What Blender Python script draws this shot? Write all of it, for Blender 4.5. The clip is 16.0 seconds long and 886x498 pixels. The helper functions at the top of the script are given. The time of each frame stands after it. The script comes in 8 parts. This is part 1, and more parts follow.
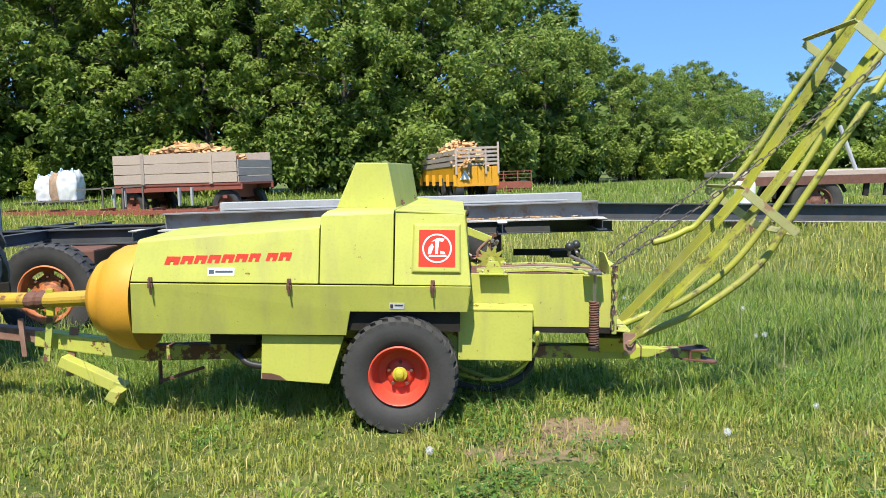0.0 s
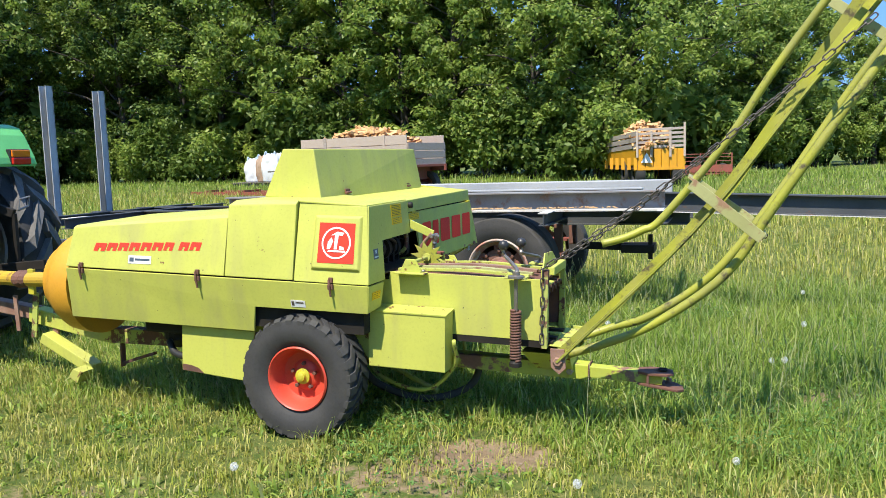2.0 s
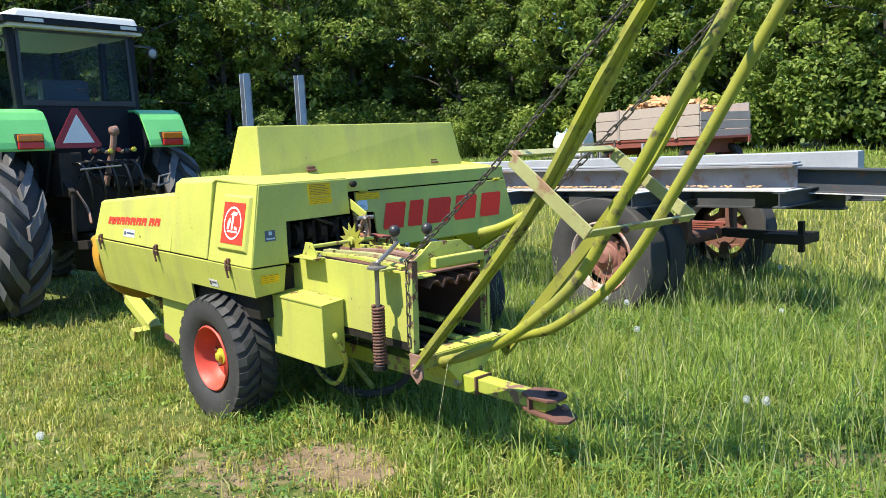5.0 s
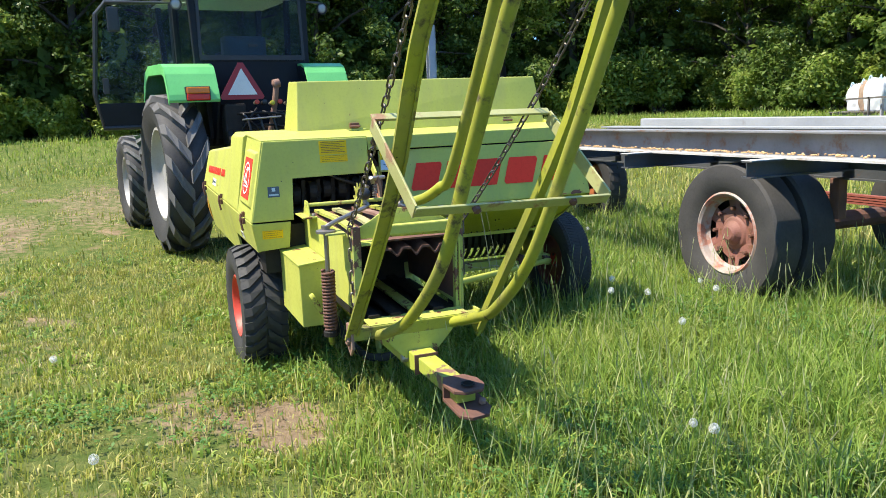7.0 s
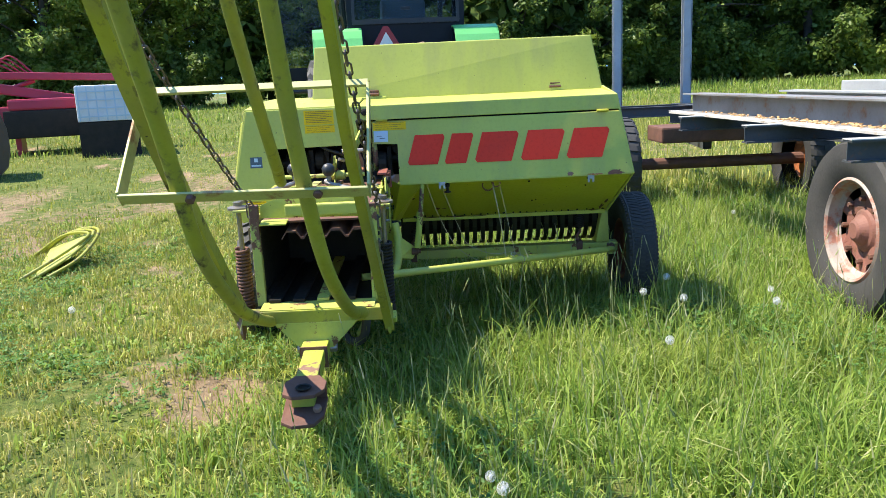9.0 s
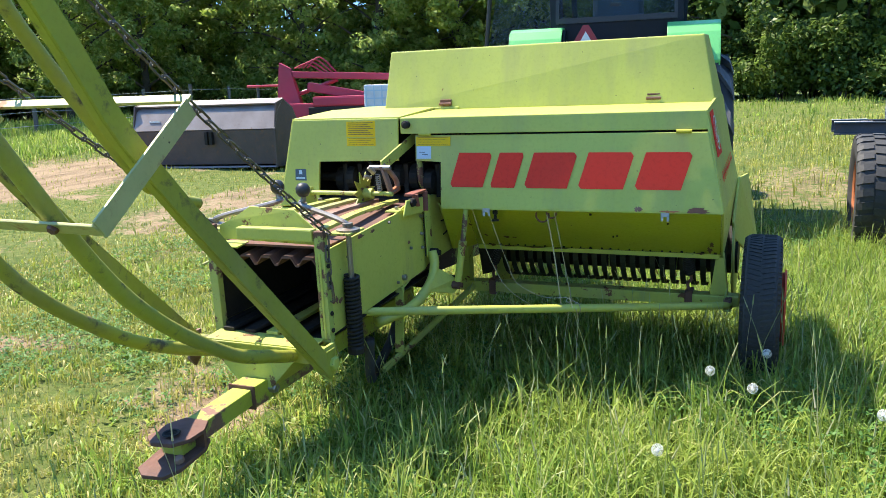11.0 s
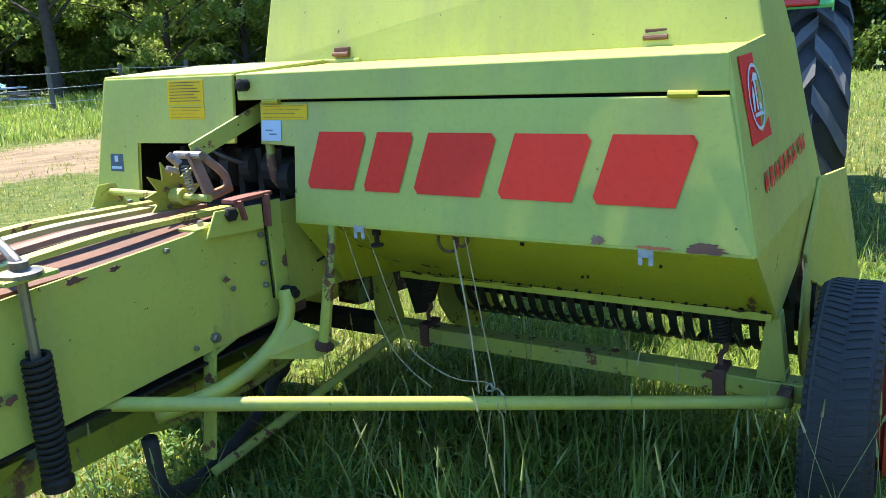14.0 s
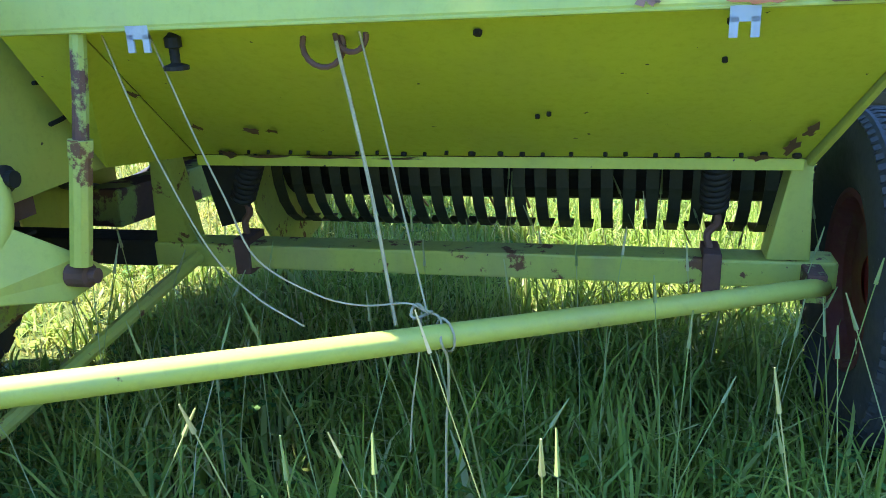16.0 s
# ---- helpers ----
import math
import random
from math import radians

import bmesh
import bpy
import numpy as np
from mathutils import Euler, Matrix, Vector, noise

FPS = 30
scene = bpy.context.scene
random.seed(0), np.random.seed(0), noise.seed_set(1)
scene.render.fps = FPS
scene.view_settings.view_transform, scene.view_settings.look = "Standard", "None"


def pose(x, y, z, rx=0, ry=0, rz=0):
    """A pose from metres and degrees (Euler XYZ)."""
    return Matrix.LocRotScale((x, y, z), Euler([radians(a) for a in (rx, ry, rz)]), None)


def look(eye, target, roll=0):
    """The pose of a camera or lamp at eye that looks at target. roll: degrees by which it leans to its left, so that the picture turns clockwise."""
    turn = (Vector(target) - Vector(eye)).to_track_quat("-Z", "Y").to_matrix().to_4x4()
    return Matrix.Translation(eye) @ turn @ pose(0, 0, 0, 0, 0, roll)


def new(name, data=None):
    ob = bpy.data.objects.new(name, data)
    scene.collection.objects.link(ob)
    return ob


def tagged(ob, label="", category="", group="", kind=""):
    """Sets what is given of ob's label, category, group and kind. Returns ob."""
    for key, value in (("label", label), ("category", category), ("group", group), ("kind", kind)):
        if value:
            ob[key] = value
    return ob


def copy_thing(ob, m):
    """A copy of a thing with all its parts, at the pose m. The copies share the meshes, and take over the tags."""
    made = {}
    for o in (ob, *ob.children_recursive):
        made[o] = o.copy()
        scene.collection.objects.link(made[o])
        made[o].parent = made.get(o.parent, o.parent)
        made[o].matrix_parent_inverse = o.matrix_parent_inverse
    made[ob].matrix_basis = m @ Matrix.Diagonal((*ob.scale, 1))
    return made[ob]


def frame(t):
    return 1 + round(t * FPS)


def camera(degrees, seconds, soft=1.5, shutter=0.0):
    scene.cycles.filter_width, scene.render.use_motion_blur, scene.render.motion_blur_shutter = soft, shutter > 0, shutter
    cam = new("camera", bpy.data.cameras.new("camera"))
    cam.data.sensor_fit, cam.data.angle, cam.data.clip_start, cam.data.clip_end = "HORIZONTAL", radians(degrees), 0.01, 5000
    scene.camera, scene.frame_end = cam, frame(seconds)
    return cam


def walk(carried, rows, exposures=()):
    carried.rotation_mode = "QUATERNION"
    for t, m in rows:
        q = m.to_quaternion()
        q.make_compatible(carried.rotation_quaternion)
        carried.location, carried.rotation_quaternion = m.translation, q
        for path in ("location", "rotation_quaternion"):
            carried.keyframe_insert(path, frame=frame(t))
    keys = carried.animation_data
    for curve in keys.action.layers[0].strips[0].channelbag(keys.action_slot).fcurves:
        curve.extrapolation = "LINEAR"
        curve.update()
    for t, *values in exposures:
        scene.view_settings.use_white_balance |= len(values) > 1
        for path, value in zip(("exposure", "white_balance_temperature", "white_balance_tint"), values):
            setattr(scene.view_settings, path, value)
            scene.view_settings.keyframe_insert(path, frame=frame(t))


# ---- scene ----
cam = camera(57.7, 16.0, 0.6)
PATH = [
    (0, (0.499, -4.729, 1.56), (0.414, -2.74, 1.367), -1.7),
    (0.5, (0.981, -4.564, 1.55), (0.734, -2.59, 1.341), -1.9),
    (1, (1.38, -4.319, 1.517), (0.994, -2.368, 1.298), -1.9),
    (1.5, (1.805, -4.091, 1.521), (1.283, -2.173, 1.296), -1.9),
    (2, (2.252, -3.893, 1.536), (1.593, -2.018, 1.316), -1.7),
    (2.5, (2.562, -3.591, 1.489), (1.77, -1.766, 1.278), -1.6),
    (3, (2.915, -3.319, 1.467), (1.984, -1.561, 1.261), -1.5),
    (3.5, (3.32, -3.025, 1.478), (2.253, -1.346, 1.27), -1.5),
    (4, (3.626, -2.696, 1.43), (2.427, -1.11, 1.218), -1.7),
    (4.2, (3.726, -2.573, 1.446), (2.479, -1.024, 1.232), -1.8),
    (6.3, (4.546, -1.239, 1.414), (2.845, -0.229, 1.114), -2.9),
    (6.5, (4.609, -1.066, 1.411), (2.872, -0.122, 1.108), -2.4),
    (7, (4.711, -0.681, 1.423), (2.891, 0.074, 1.085), -2.1),
    (7.5, (4.668, -0.248, 1.423), (2.784, 0.319, 1.06), -2.1),
    (8, (4.694, 0.202, 1.397), (2.77, 0.586, 1.008), -2.3),
    (8.2, (4.71, 0.407, 1.406), (2.774, 0.719, 1.014), -2.3),
    (10.3, (4.184, 1.855, 1.371), (2.286, 1.359, 0.982), -2.3),
    (10.5, (4.071, 2.003, 1.369), (2.195, 1.426, 0.989), -2.0),
    (11, (3.82, 2.32, 1.398), (2.015, 1.548, 1.021), -1.9),
    (11.5, (3.597, 2.607, 1.41), (1.846, 1.71, 1.046), -1.4),
    (12, (3.365, 2.754, 1.42), (1.674, 1.751, 1.049), -1.1),
    (12.5, (3.048, 2.763, 1.409), (1.398, 1.691, 1.049), -0.7),
    (13, (2.766, 2.727, 1.376), (1.137, 1.627, 1.007), -0.8),
    (13.5, (2.4, 2.64, 1.34), (0.773, 1.547, 0.946), -1.4),
    (14, (2.123, 2.402, 1.283), (0.463, 1.373, 0.853), -2.1),
    (14.5, (1.863, 2.164, 1.263), (0.152, 1.248, 0.781), -2.8),
    (15, (1.574, 1.962, 1.115), (-0.21, 1.221, 0.598), -2.8),
    (15.5, (1.465, 1.818, 0.953), (-0.371, 1.248, 0.401), -2.6),
    (16, (1.449, 1.748, 0.892), (-0.418, 1.307, 0.326), -2.0),
]
EXPOSURES = [(0, 0.80, 6480, 10), (3, 0.93, 6480, 10), (4, 0.98, 6500, 10), (8, 1.14, 6650, 10), (11, 1.42, 6650, 10), (13, 1.55, 6500, 10), (14.5, 1.78, 6350, 10), (15.2, 2.15, 6200, 15), (16, 2.50, 6020, 15)]
walk(cam, [(t, look(eye, target, roll)) for t, eye, target, roll in PATH], EXPOSURES)

# ---- sky and sun ----
SUN = Vector((-0.065, -0.57, 1.0)).normalized()
world = bpy.data.worlds.new("world")
scene.world = world
world.use_nodes = True
wn = world.node_tree
sky = wn.nodes.new("ShaderNodeTexSky")
sky.sky_type = "NISHITA"
sky.sun_disc = False
sky.sun_elevation = math.asin(SUN.z)
sky.sun_rotation = math.atan2(SUN.x, SUN.y)
sky.air_density, sky.dust_density, sky.ozone_density = 1.0, 0.0, 3.0
# a clear deep-blue day: the pale band at the horizon lies below the meadow's rim
lift = wn.nodes.new("ShaderNodeMapping")
lift.inputs["Location"].default_value = (0, 0, 0.30)
wn.links.new(wn.nodes.new("ShaderNodeTexCoord").outputs["Generated"], lift.inputs[0])
wn.links.new(lift.outputs[0], sky.inputs[0])
deep = wn.nodes.new("ShaderNodeHueSaturation")
deep.inputs["Hue"].default_value, deep.inputs["Saturation"].default_value = 0.5, 1.15
wn.links.new(sky.outputs[0], deep.inputs["Color"])
wn.links.new(deep.outputs[0], wn.nodes["Background"].inputs[0])
wn.nodes["Background"].inputs[1].default_value = 0.19
sun = new("sun", bpy.data.lights.new("sun", "SUN"))
sun.data.energy, sun.data.angle, sun.data.color = 4.7, radians(0.5), (1.0, 0.93, 0.80)
sun.matrix_world = look(SUN * 30, (0, 0, 0))


# ---- materials ----
def nodes_of(name):
    m = bpy.data.materials.new(name)
    m.use_nodes = True
    nt = m.node_tree
    return m, nt, nt.nodes["Principled BSDF"]


def noise_node(nt, scale, detail=4.0, rough=0.55, coord=None, stretch=None):
    tc = nt.nodes.new("ShaderNodeTexCoord")
    n = nt.nodes.new("ShaderNodeTexNoise")
    n.inputs["Scale"].default_value = scale
    n.inputs["Detail"].default_value = detail
    n.inputs["Roughness"].default_value = rough
    src = tc.outputs[coord or "Object"]
    if stretch:
        mp = nt.nodes.new("ShaderNodeMapping")
        mp.inputs["Scale"].default_value = stretch
        nt.links.new(src, mp.inputs[0])
        src = mp.outputs[0]
    nt.links.new(src, n.inputs["Vector"])
    return n.outputs["Fac"]


def ramp(nt, fac, lo, hi):
    r = nt.nodes.new("ShaderNodeMapRange")
    r.inputs["From Min"].default_value, r.inputs["From Max"].default_value = lo, hi
    nt.links.new(fac, r.inputs["Value"])
    return r.outputs["Result"]


def mix(nt, fac, a, b):
    n = nt.nodes.new("ShaderNodeMix")
    n.data_type = "RGBA"
    for sock, v in ((n.inputs["Factor"], fac), (n.inputs["A"], a), (n.inputs["B"], b)):
        if isinstance(v, bpy.types.NodeSocket):
            nt.links.new(v, sock)
        elif isinstance(v, (int, float)):
            sock.default_value = v
        else:
            sock.default_value = (*v, 1)
    return n.outputs["Result"]


def math_node(nt, op, a, b=0.0):
    n = nt.nodes.new("ShaderNodeMath")
    n.operation = op
    for sock, v in ((n.inputs[0], a), (n.inputs[1], b)):
        if isinstance(v, bpy.types.NodeSocket):
            nt.links.new(v, sock)
        else:
            sock.default_value = v
    return n.outputs[0]


def bump(nt, b, fac, strength=0.2, distance=0.01):
    n = nt.nodes.new("ShaderNodeBump")
    n.inputs["Strength"].default_value, n.inputs["Distance"].default_value = strength, distance
    nt.links.new(fac, n.inputs["Height"])
    nt.links.new(n.outputs[0], b.inputs["Normal"])


def worn(name, base, other, wear=None, rough=0.5, metal=0.0, scale=3.0, wear_lo=0.66, wear_hi=0.70, wear_scale=9.0, bumps=0.12, fine=60.0, rust=(0.10, 0.045, 0.02), dust=0.0):
    """Paint or metal with broad fading, fine grime and, where wear is set, chipped spots down to rusty steel."""
    m, nt, b = nodes_of(name)
    broad = ramp(nt, noise_node(nt, scale, 5), 0.3, 0.7)
    grime = noise_node(nt, fine, 6, 0.7)
    col = mix(nt, broad, base, other)
    dirt = ramp(nt, grime, 0.5, 0.85)
    col = mix(nt, math_node(nt, "MULTIPLY", dirt, 0.35), col, tuple(c * 0.45 for c in base))
    rgh = ramp(nt, grime, 0.2, 0.9)
    rgh_n = math_node(nt, "ADD", math_node(nt, "MULTIPLY", rgh, 0.25), rough - 0.1)
    if dust:
        streak = ramp(nt, noise_node(nt, 2.2, 6, 0.6, stretch=(3.0, 3.0, 0.5)), 0.48, 0.78)
        col = mix(nt, math_node(nt, "MULTIPLY", streak, dust), col, (0.30, 0.27, 0.13))
        pits = ramp(nt, noise_node(nt, 55.0, 3, 0.5), 0.735, 0.76)
        col = mix(nt, pits, col, (0.06, 0.05, 0.025))
    if wear:
        spots = ramp(nt, noise_node(nt, wear_scale, 8, 0.68), wear_lo, wear_hi)
        spots = math_node(nt, "MULTIPLY", spots, wear)
        rcol = mix(nt, grime, rust, tuple(c * 2.2 for c in rust))
        col = mix(nt, spots, col, rcol)
        rgh_n = math_node(nt, "MAXIMUM", rgh_n, math_node(nt, "MULTIPLY", spots, 0.85))
    nt.links.new(col, b.inputs["Base Color"])
    nt.links.new(rgh_n, b.inputs["Roughness"])
    b.inputs["Metallic"].default_value = metal
    bump(nt, b, noise_node(nt, fine * 0.6, 5, 0.6), bumps, 0.004)
    return m


LIME = worn("lime_paint", (0.51, 0.525, 0.10), (0.42, 0.44, 0.085), wear=1.0, rough=0.48, scale=2.2, wear_lo=0.67, wear_hi=0.705, dust=0.55)
# more saturated lime: light bounced up from the grass is in this colour
LIME_BOUNCE = worn("bounce_tinted_lime_paint", (0.51, 0.525, 0.04), (0.45, 0.465, 0.035), wear=1.0, rough=0.5, wear_lo=0.70, wear_hi=0.73, wear_scale=7, rust=(0.03, 0.022, 0.015), dust=0.2)
LIME_WORN = worn("worn_lime_paint", (0.47, 0.50, 0.085), (0.39, 0.42, 0.08), wear=1.0, rough=0.55, wear_lo=0.57, wear_hi=0.61, wear_scale=14, dust=0.7)
LIME_RAIL = worn("rail_paint", (0.36, 0.37, 0.03), (0.23, 0.235, 0.045), wear=1.0, rough=0.5, wear_lo=0.56, wear_hi=0.66, wear_scale=10, rust=(0.06, 0.05, 0.025), dust=0.5)
RUST = worn("rusty_steel", (0.17, 0.075, 0.05), (0.10, 0.05, 0.035), rough=0.8, scale=8, bumps=0.4)
RUST_PALE = worn("pale_rust", (0.30, 0.19, 0.14), (0.20, 0.10, 0.07), rough=0.75, scale=10, bumps=0.3)
# used for grimy dark parts and for sheets that stand in for shade
DARK = worn("dark_grime_and_shade_steel", (0.018, 0.017, 0.015), (0.03, 0.025, 0.02), rough=0.6, scale=9, bumps=0.3)
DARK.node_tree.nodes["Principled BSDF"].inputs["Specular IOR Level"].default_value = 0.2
BAND = worn("dark_olive_band", (0.055, 0.055, 0.022), (0.032, 0.030, 0.016), rough=0.65, scale=8, bumps=0.2)
STEEL = worn("bare_steel", (0.35, 0.33, 0.30), (0.25, 0.22, 0.19), wear=1.0, rough=0.42, metal=0.7, wear_lo=0.55, wear_hi=0.68)
CHAIN = worn("chain_steel", (0.16, 0.145, 0.13), (0.10, 0.08, 0.07), rough=0.5, metal=0.6, scale=20)
RUBBER = worn("tyre_rubber", (0.030, 0.030, 0.031), (0.05, 0.048, 0.045), rough=0.72, scale=6, bumps=0.3)
RUBBER_OLD = worn("dusty_tyre_rubber", (0.036, 0.035, 0.034), (0.060, 0.056, 0.052), rough=0.8, scale=5, bumps=0.4)
# rim red darkened: the shade inside the wheel is put into the colour
RIM_SHADED = worn("shaded_red_rim_paint", (0.20, 0.040, 0.028), (0.12, 0.035, 0.026), wear=1.0, rough=0.75, wear_lo=0.5, wear_hi=0.6)
RIM_RED = worn("red_rim_paint", (0.62, 0.065, 0.03), (0.50, 0.06, 0.035), wear=1.0, rough=0.5, wear_lo=0.66, wear_hi=0.72)
HUB_YELLOW = worn("yellow_hub_paint", (0.50, 0.45, 0.03), (0.40, 0.36, 0.04), wear=1.0, rough=0.5, wear_lo=0.6, wear_hi=0.68)
MUSTARD = worn("mustard_guard", (0.52, 0.34, 0.03), (0.40, 0.27, 0.04), wear=1.0, rough=0.5, wear_lo=0.56, wear_hi=0.66)
ORANGE = worn("orange_yellow_paint", (0.66, 0.33, 0.022), (0.57, 0.28, 0.03), wear=1.0, rough=0.48, wear_lo=0.74, wear_hi=0.78)
DECAL_RED = worn("red_lettering", (0.86, 0.05, 0.03), (0.78, 0.055, 0.035), rough=0.75, bumps=0.03)
DECAL_RED.node_tree.nodes["Principled BSDF"].inputs["Specular IOR Level"].default_value = 0.15
DECAL_WHITE = worn("white_sticker", (0.75, 0.75, 0.72), (0.65, 0.65, 0.64), rough=0.45, bumps=0.03)
DECAL_YELLOW = worn("yellow_sticker", (0.85, 0.56, 0.01), (0.76, 0.48, 0.02), rough=0.45, bumps=0.03)
DECAL_YELLOW.node_tree.nodes["Principled BSDF"].inputs["Specular IOR Level"].default_value = 0.15
DECAL_BLUE = worn("pale_blue_sticker", (0.50, 0.62, 0.72), (0.42, 0.55, 0.66), rough=0.45, bumps=0.03)
DECAL_DARK = worn("dark_print", (0.06, 0.05, 0.04), (0.09, 0.07, 0.05), rough=0.6, bumps=0.03)
DECAL_NAVY = worn("navy_print", (0.05, 0.08, 0.12), (0.07, 0.10, 0.14), rough=0.5, bumps=0.03)
GALV = worn("galvanised_steel", (0.46, 0.47, 0.47), (0.33, 0.345, 0.36), wear=0.7, rough=0.55, metal=0.1, wear_lo=0.6, wear_hi=0.75, wear_scale=5, rust=(0.13, 0.11, 0.10))
STEEL_GREY = worn("weathered_grey_steel", (0.27, 0.275, 0.28), (0.17, 0.168, 0.165), wear=1.0, rough=0.65, wear_lo=0.54, wear_hi=0.64, wear_scale=6, rust=(0.13, 0.08, 0.055))
TYRE_DUSTY = worn("dusty_speckled_tyre", (0.030, 0.029, 0.029), (0.048, 0.045, 0.042), wear=0.8, rough=0.8, scale=6, wear_lo=0.66, wear_hi=0.70, wear_scale=48, bumps=0.5, rust=(0.10, 0.092, 0.08))
TRAILER = worn("dark_trailer_paint", (0.05, 0.055, 0.06), (0.08, 0.085, 0.09), wear=1.0, rough=0.55, wear_lo=0.6, wear_hi=0.72)
TRUNK_IRON = worn("rim_white_rust", (0.46, 0.41, 0.37), (0.27, 0.19, 0.15), wear=1.0, rough=0.65, wear_lo=0.48, wear_hi=0.56, wear_scale=7, rust=(0.22, 0.10, 0.07))
HUB_RUST = worn("red_rust_hub", (0.30, 0.115, 0.085), (0.17, 0.085, 0.062), wear=1.0, rough=0.7, wear_lo=0.55, wear_hi=0.65)
RIM_ORANGE = worn("orange_rim_rust", (0.50, 0.16, 0.05), (0.36, 0.12, 0.05), wear=1.0, rough=0.65, wear_lo=0.55, wear_hi=0.65)
RUST_POST = worn("flaking_post_paint", (0.40, 0.46, 0.09), (0.33, 0.38, 0.09), wear=1.0, rough=0.6, wear_lo=0.47, wear_hi=0.51, wear_scale=7, rust=(0.085, 0.040, 0.028), dust=0.5)
TOW = worn("worn_towing_paint", (0.40, 0.45, 0.05), (0.34, 0.38, 0.06), wear=1.0, rough=0.6, wear_lo=0.52, wear_hi=0.57, wear_scale=6, rust=(0.13, 0.07, 0.05), dust=0.6)
TIE = worn("pale_tie_iron", (0.48, 0.48, 0.22), (0.37, 0.37, 0.14), wear=1.0, rough=0.45, metal=0.15, wear_lo=0.56, wear_hi=0.64, wear_scale=8, rust=(0.20, 0.12, 0.07), dust=0.3)
# paler than the tyre: dust, and sunlight on the lugs put into the colour
LUG = worn("dusty_sunlit_lug_rubber", (0.10, 0.098, 0.096), (0.15, 0.145, 0.14), rough=0.85, scale=5, bumps=0.4)
TRACTOR_GREEN = worn("tractor_green", (0.17, 0.57, 0.17), (0.13, 0.49, 0.14), rough=0.4, bumps=0.05)
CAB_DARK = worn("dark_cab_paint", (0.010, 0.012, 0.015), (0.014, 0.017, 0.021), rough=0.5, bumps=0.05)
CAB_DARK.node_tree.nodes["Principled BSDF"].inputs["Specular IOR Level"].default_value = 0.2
BEAM_PALE = worn("pale_weathered_beam", (0.60, 0.58, 0.54), (0.44, 0.41, 0.37), wear=1.0, rough=0.7, wear_lo=0.56, wear_hi=0.66, wear_scale=5, rust=(0.20, 0.14, 0.09))
CAB_CREAM = worn("cream_roof_paint", (0.66, 0.66, 0.60), (0.58, 0.58, 0.52), rough=0.5)
RIM_SILVER = worn("dusty_silver_rim", (0.42, 0.41, 0.39), (0.33, 0.315, 0.29), wear=0.6, rough=0.55, metal=0.2)
LAMP_RED = worn("red_lens", (0.60, 0.02, 0.01), (0.55, 0.02, 0.01), rough=0.15, bumps=0.02)
LAMP_ORANGE = worn("orange_lens", (0.75, 0.20, 0.01), (0.7, 0.18, 0.01), rough=0.15, bumps=0.02)
LAMP_CLEAR = worn("clear_lens", (0.38, 0.39, 0.41), (0.30, 0.31, 0.33), rough=0.12, bumps=0.02)
BLACK_PLASTIC = worn("black_plastic", (0.02, 0.02, 0.02), (0.03, 0.03, 0.03), rough=0.4, bumps=0.05)
MOWER_RED = worn("raspberry_paint", (0.42, 0.02, 0.055), (0.36, 0.03, 0.05), rough=0.42)
BUCKET = worn("dark_bucket_steel", (0.062, 0.048, 0.046), (0.10, 0.072, 0.066), wear=0.8, rough=0.6, wear_lo=0.55, wear_hi=0.7)
BUCKET_PALE = worn("worn_grey_bucket_steel", (0.29, 0.245, 0.225), (0.205, 0.165, 0.15), wear=0.7, rough=0.5, wear_lo=0.6, wear_hi=0.75)
WAGON_YELLOW = worn("yellow_wagon_paint", (0.68, 0.33, 0.01), (0.58, 0.28, 0.02), wear=1.0, rough=0.5, wear_lo=0.62, wear_hi=0.70, wear_scale=4)
WAGON_RED = worn("faded_red_frame", (0.30, 0.075, 0.05), (0.22, 0.07, 0.05), wear=1.0, rough=0.65, wear_lo=0.55, wear_hi=0.65)
BAG_TAN = worn("tan_net_bag", (0.42, 0.30, 0.21), (0.30, 0.20, 0.13), rough=0.85, scale=14, bumps=0.6)
BAG = worn("white_woven_bag", (0.72, 0.73, 0.74), (0.60, 0.62, 0.64), rough=0.75, scale=4, bumps=0.3)
TWINE = worn("pale_twine", (0.48, 0.42, 0.25), (0.35, 0.30, 0.18), rough=0.9, scale=30)
FENCEWOOD = worn("weathered_post", (0.16, 0.14, 0.12), (0.11, 0.10, 0.085), rough=0.9, scale=6, bumps=0.5)
SEAT = worn("grey_seat_cloth", (0.12, 0.135, 0.15), (0.09, 0.10, 0.115), rough=0.85)


def plank_material(name, a, b_, c):
    m, nt, b = nodes_of(name)
    grain = noise_node(nt, 5, 8, 0.65, stretch=(1, 14, 14))
    info = nt.nodes.new("ShaderNodeObjectInfo")
    col = mix(nt, ramp(nt, grain, 0.25, 0.75), a, b_)
    col = mix(nt, math_node(nt, "MULTIPLY", info.outputs["Random"], 0.6), col, c)
    nt.links.new(col, b.inputs["Base Color"])
    b.inputs["Roughness"].default_value = 0.85
    bump(nt, b, grain, 0.5, 0.01)
    return m


PLANK = plank_material("grey_plank", (0.46, 0.40, 0.35), (0.20, 0.165, 0.14), (0.52, 0.42, 0.33))
LOGWOOD = plank_material("split_firewood", (0.62, 0.36, 0.15), (0.46, 0.24, 0.09), (0.68, 0.46, 0.24))


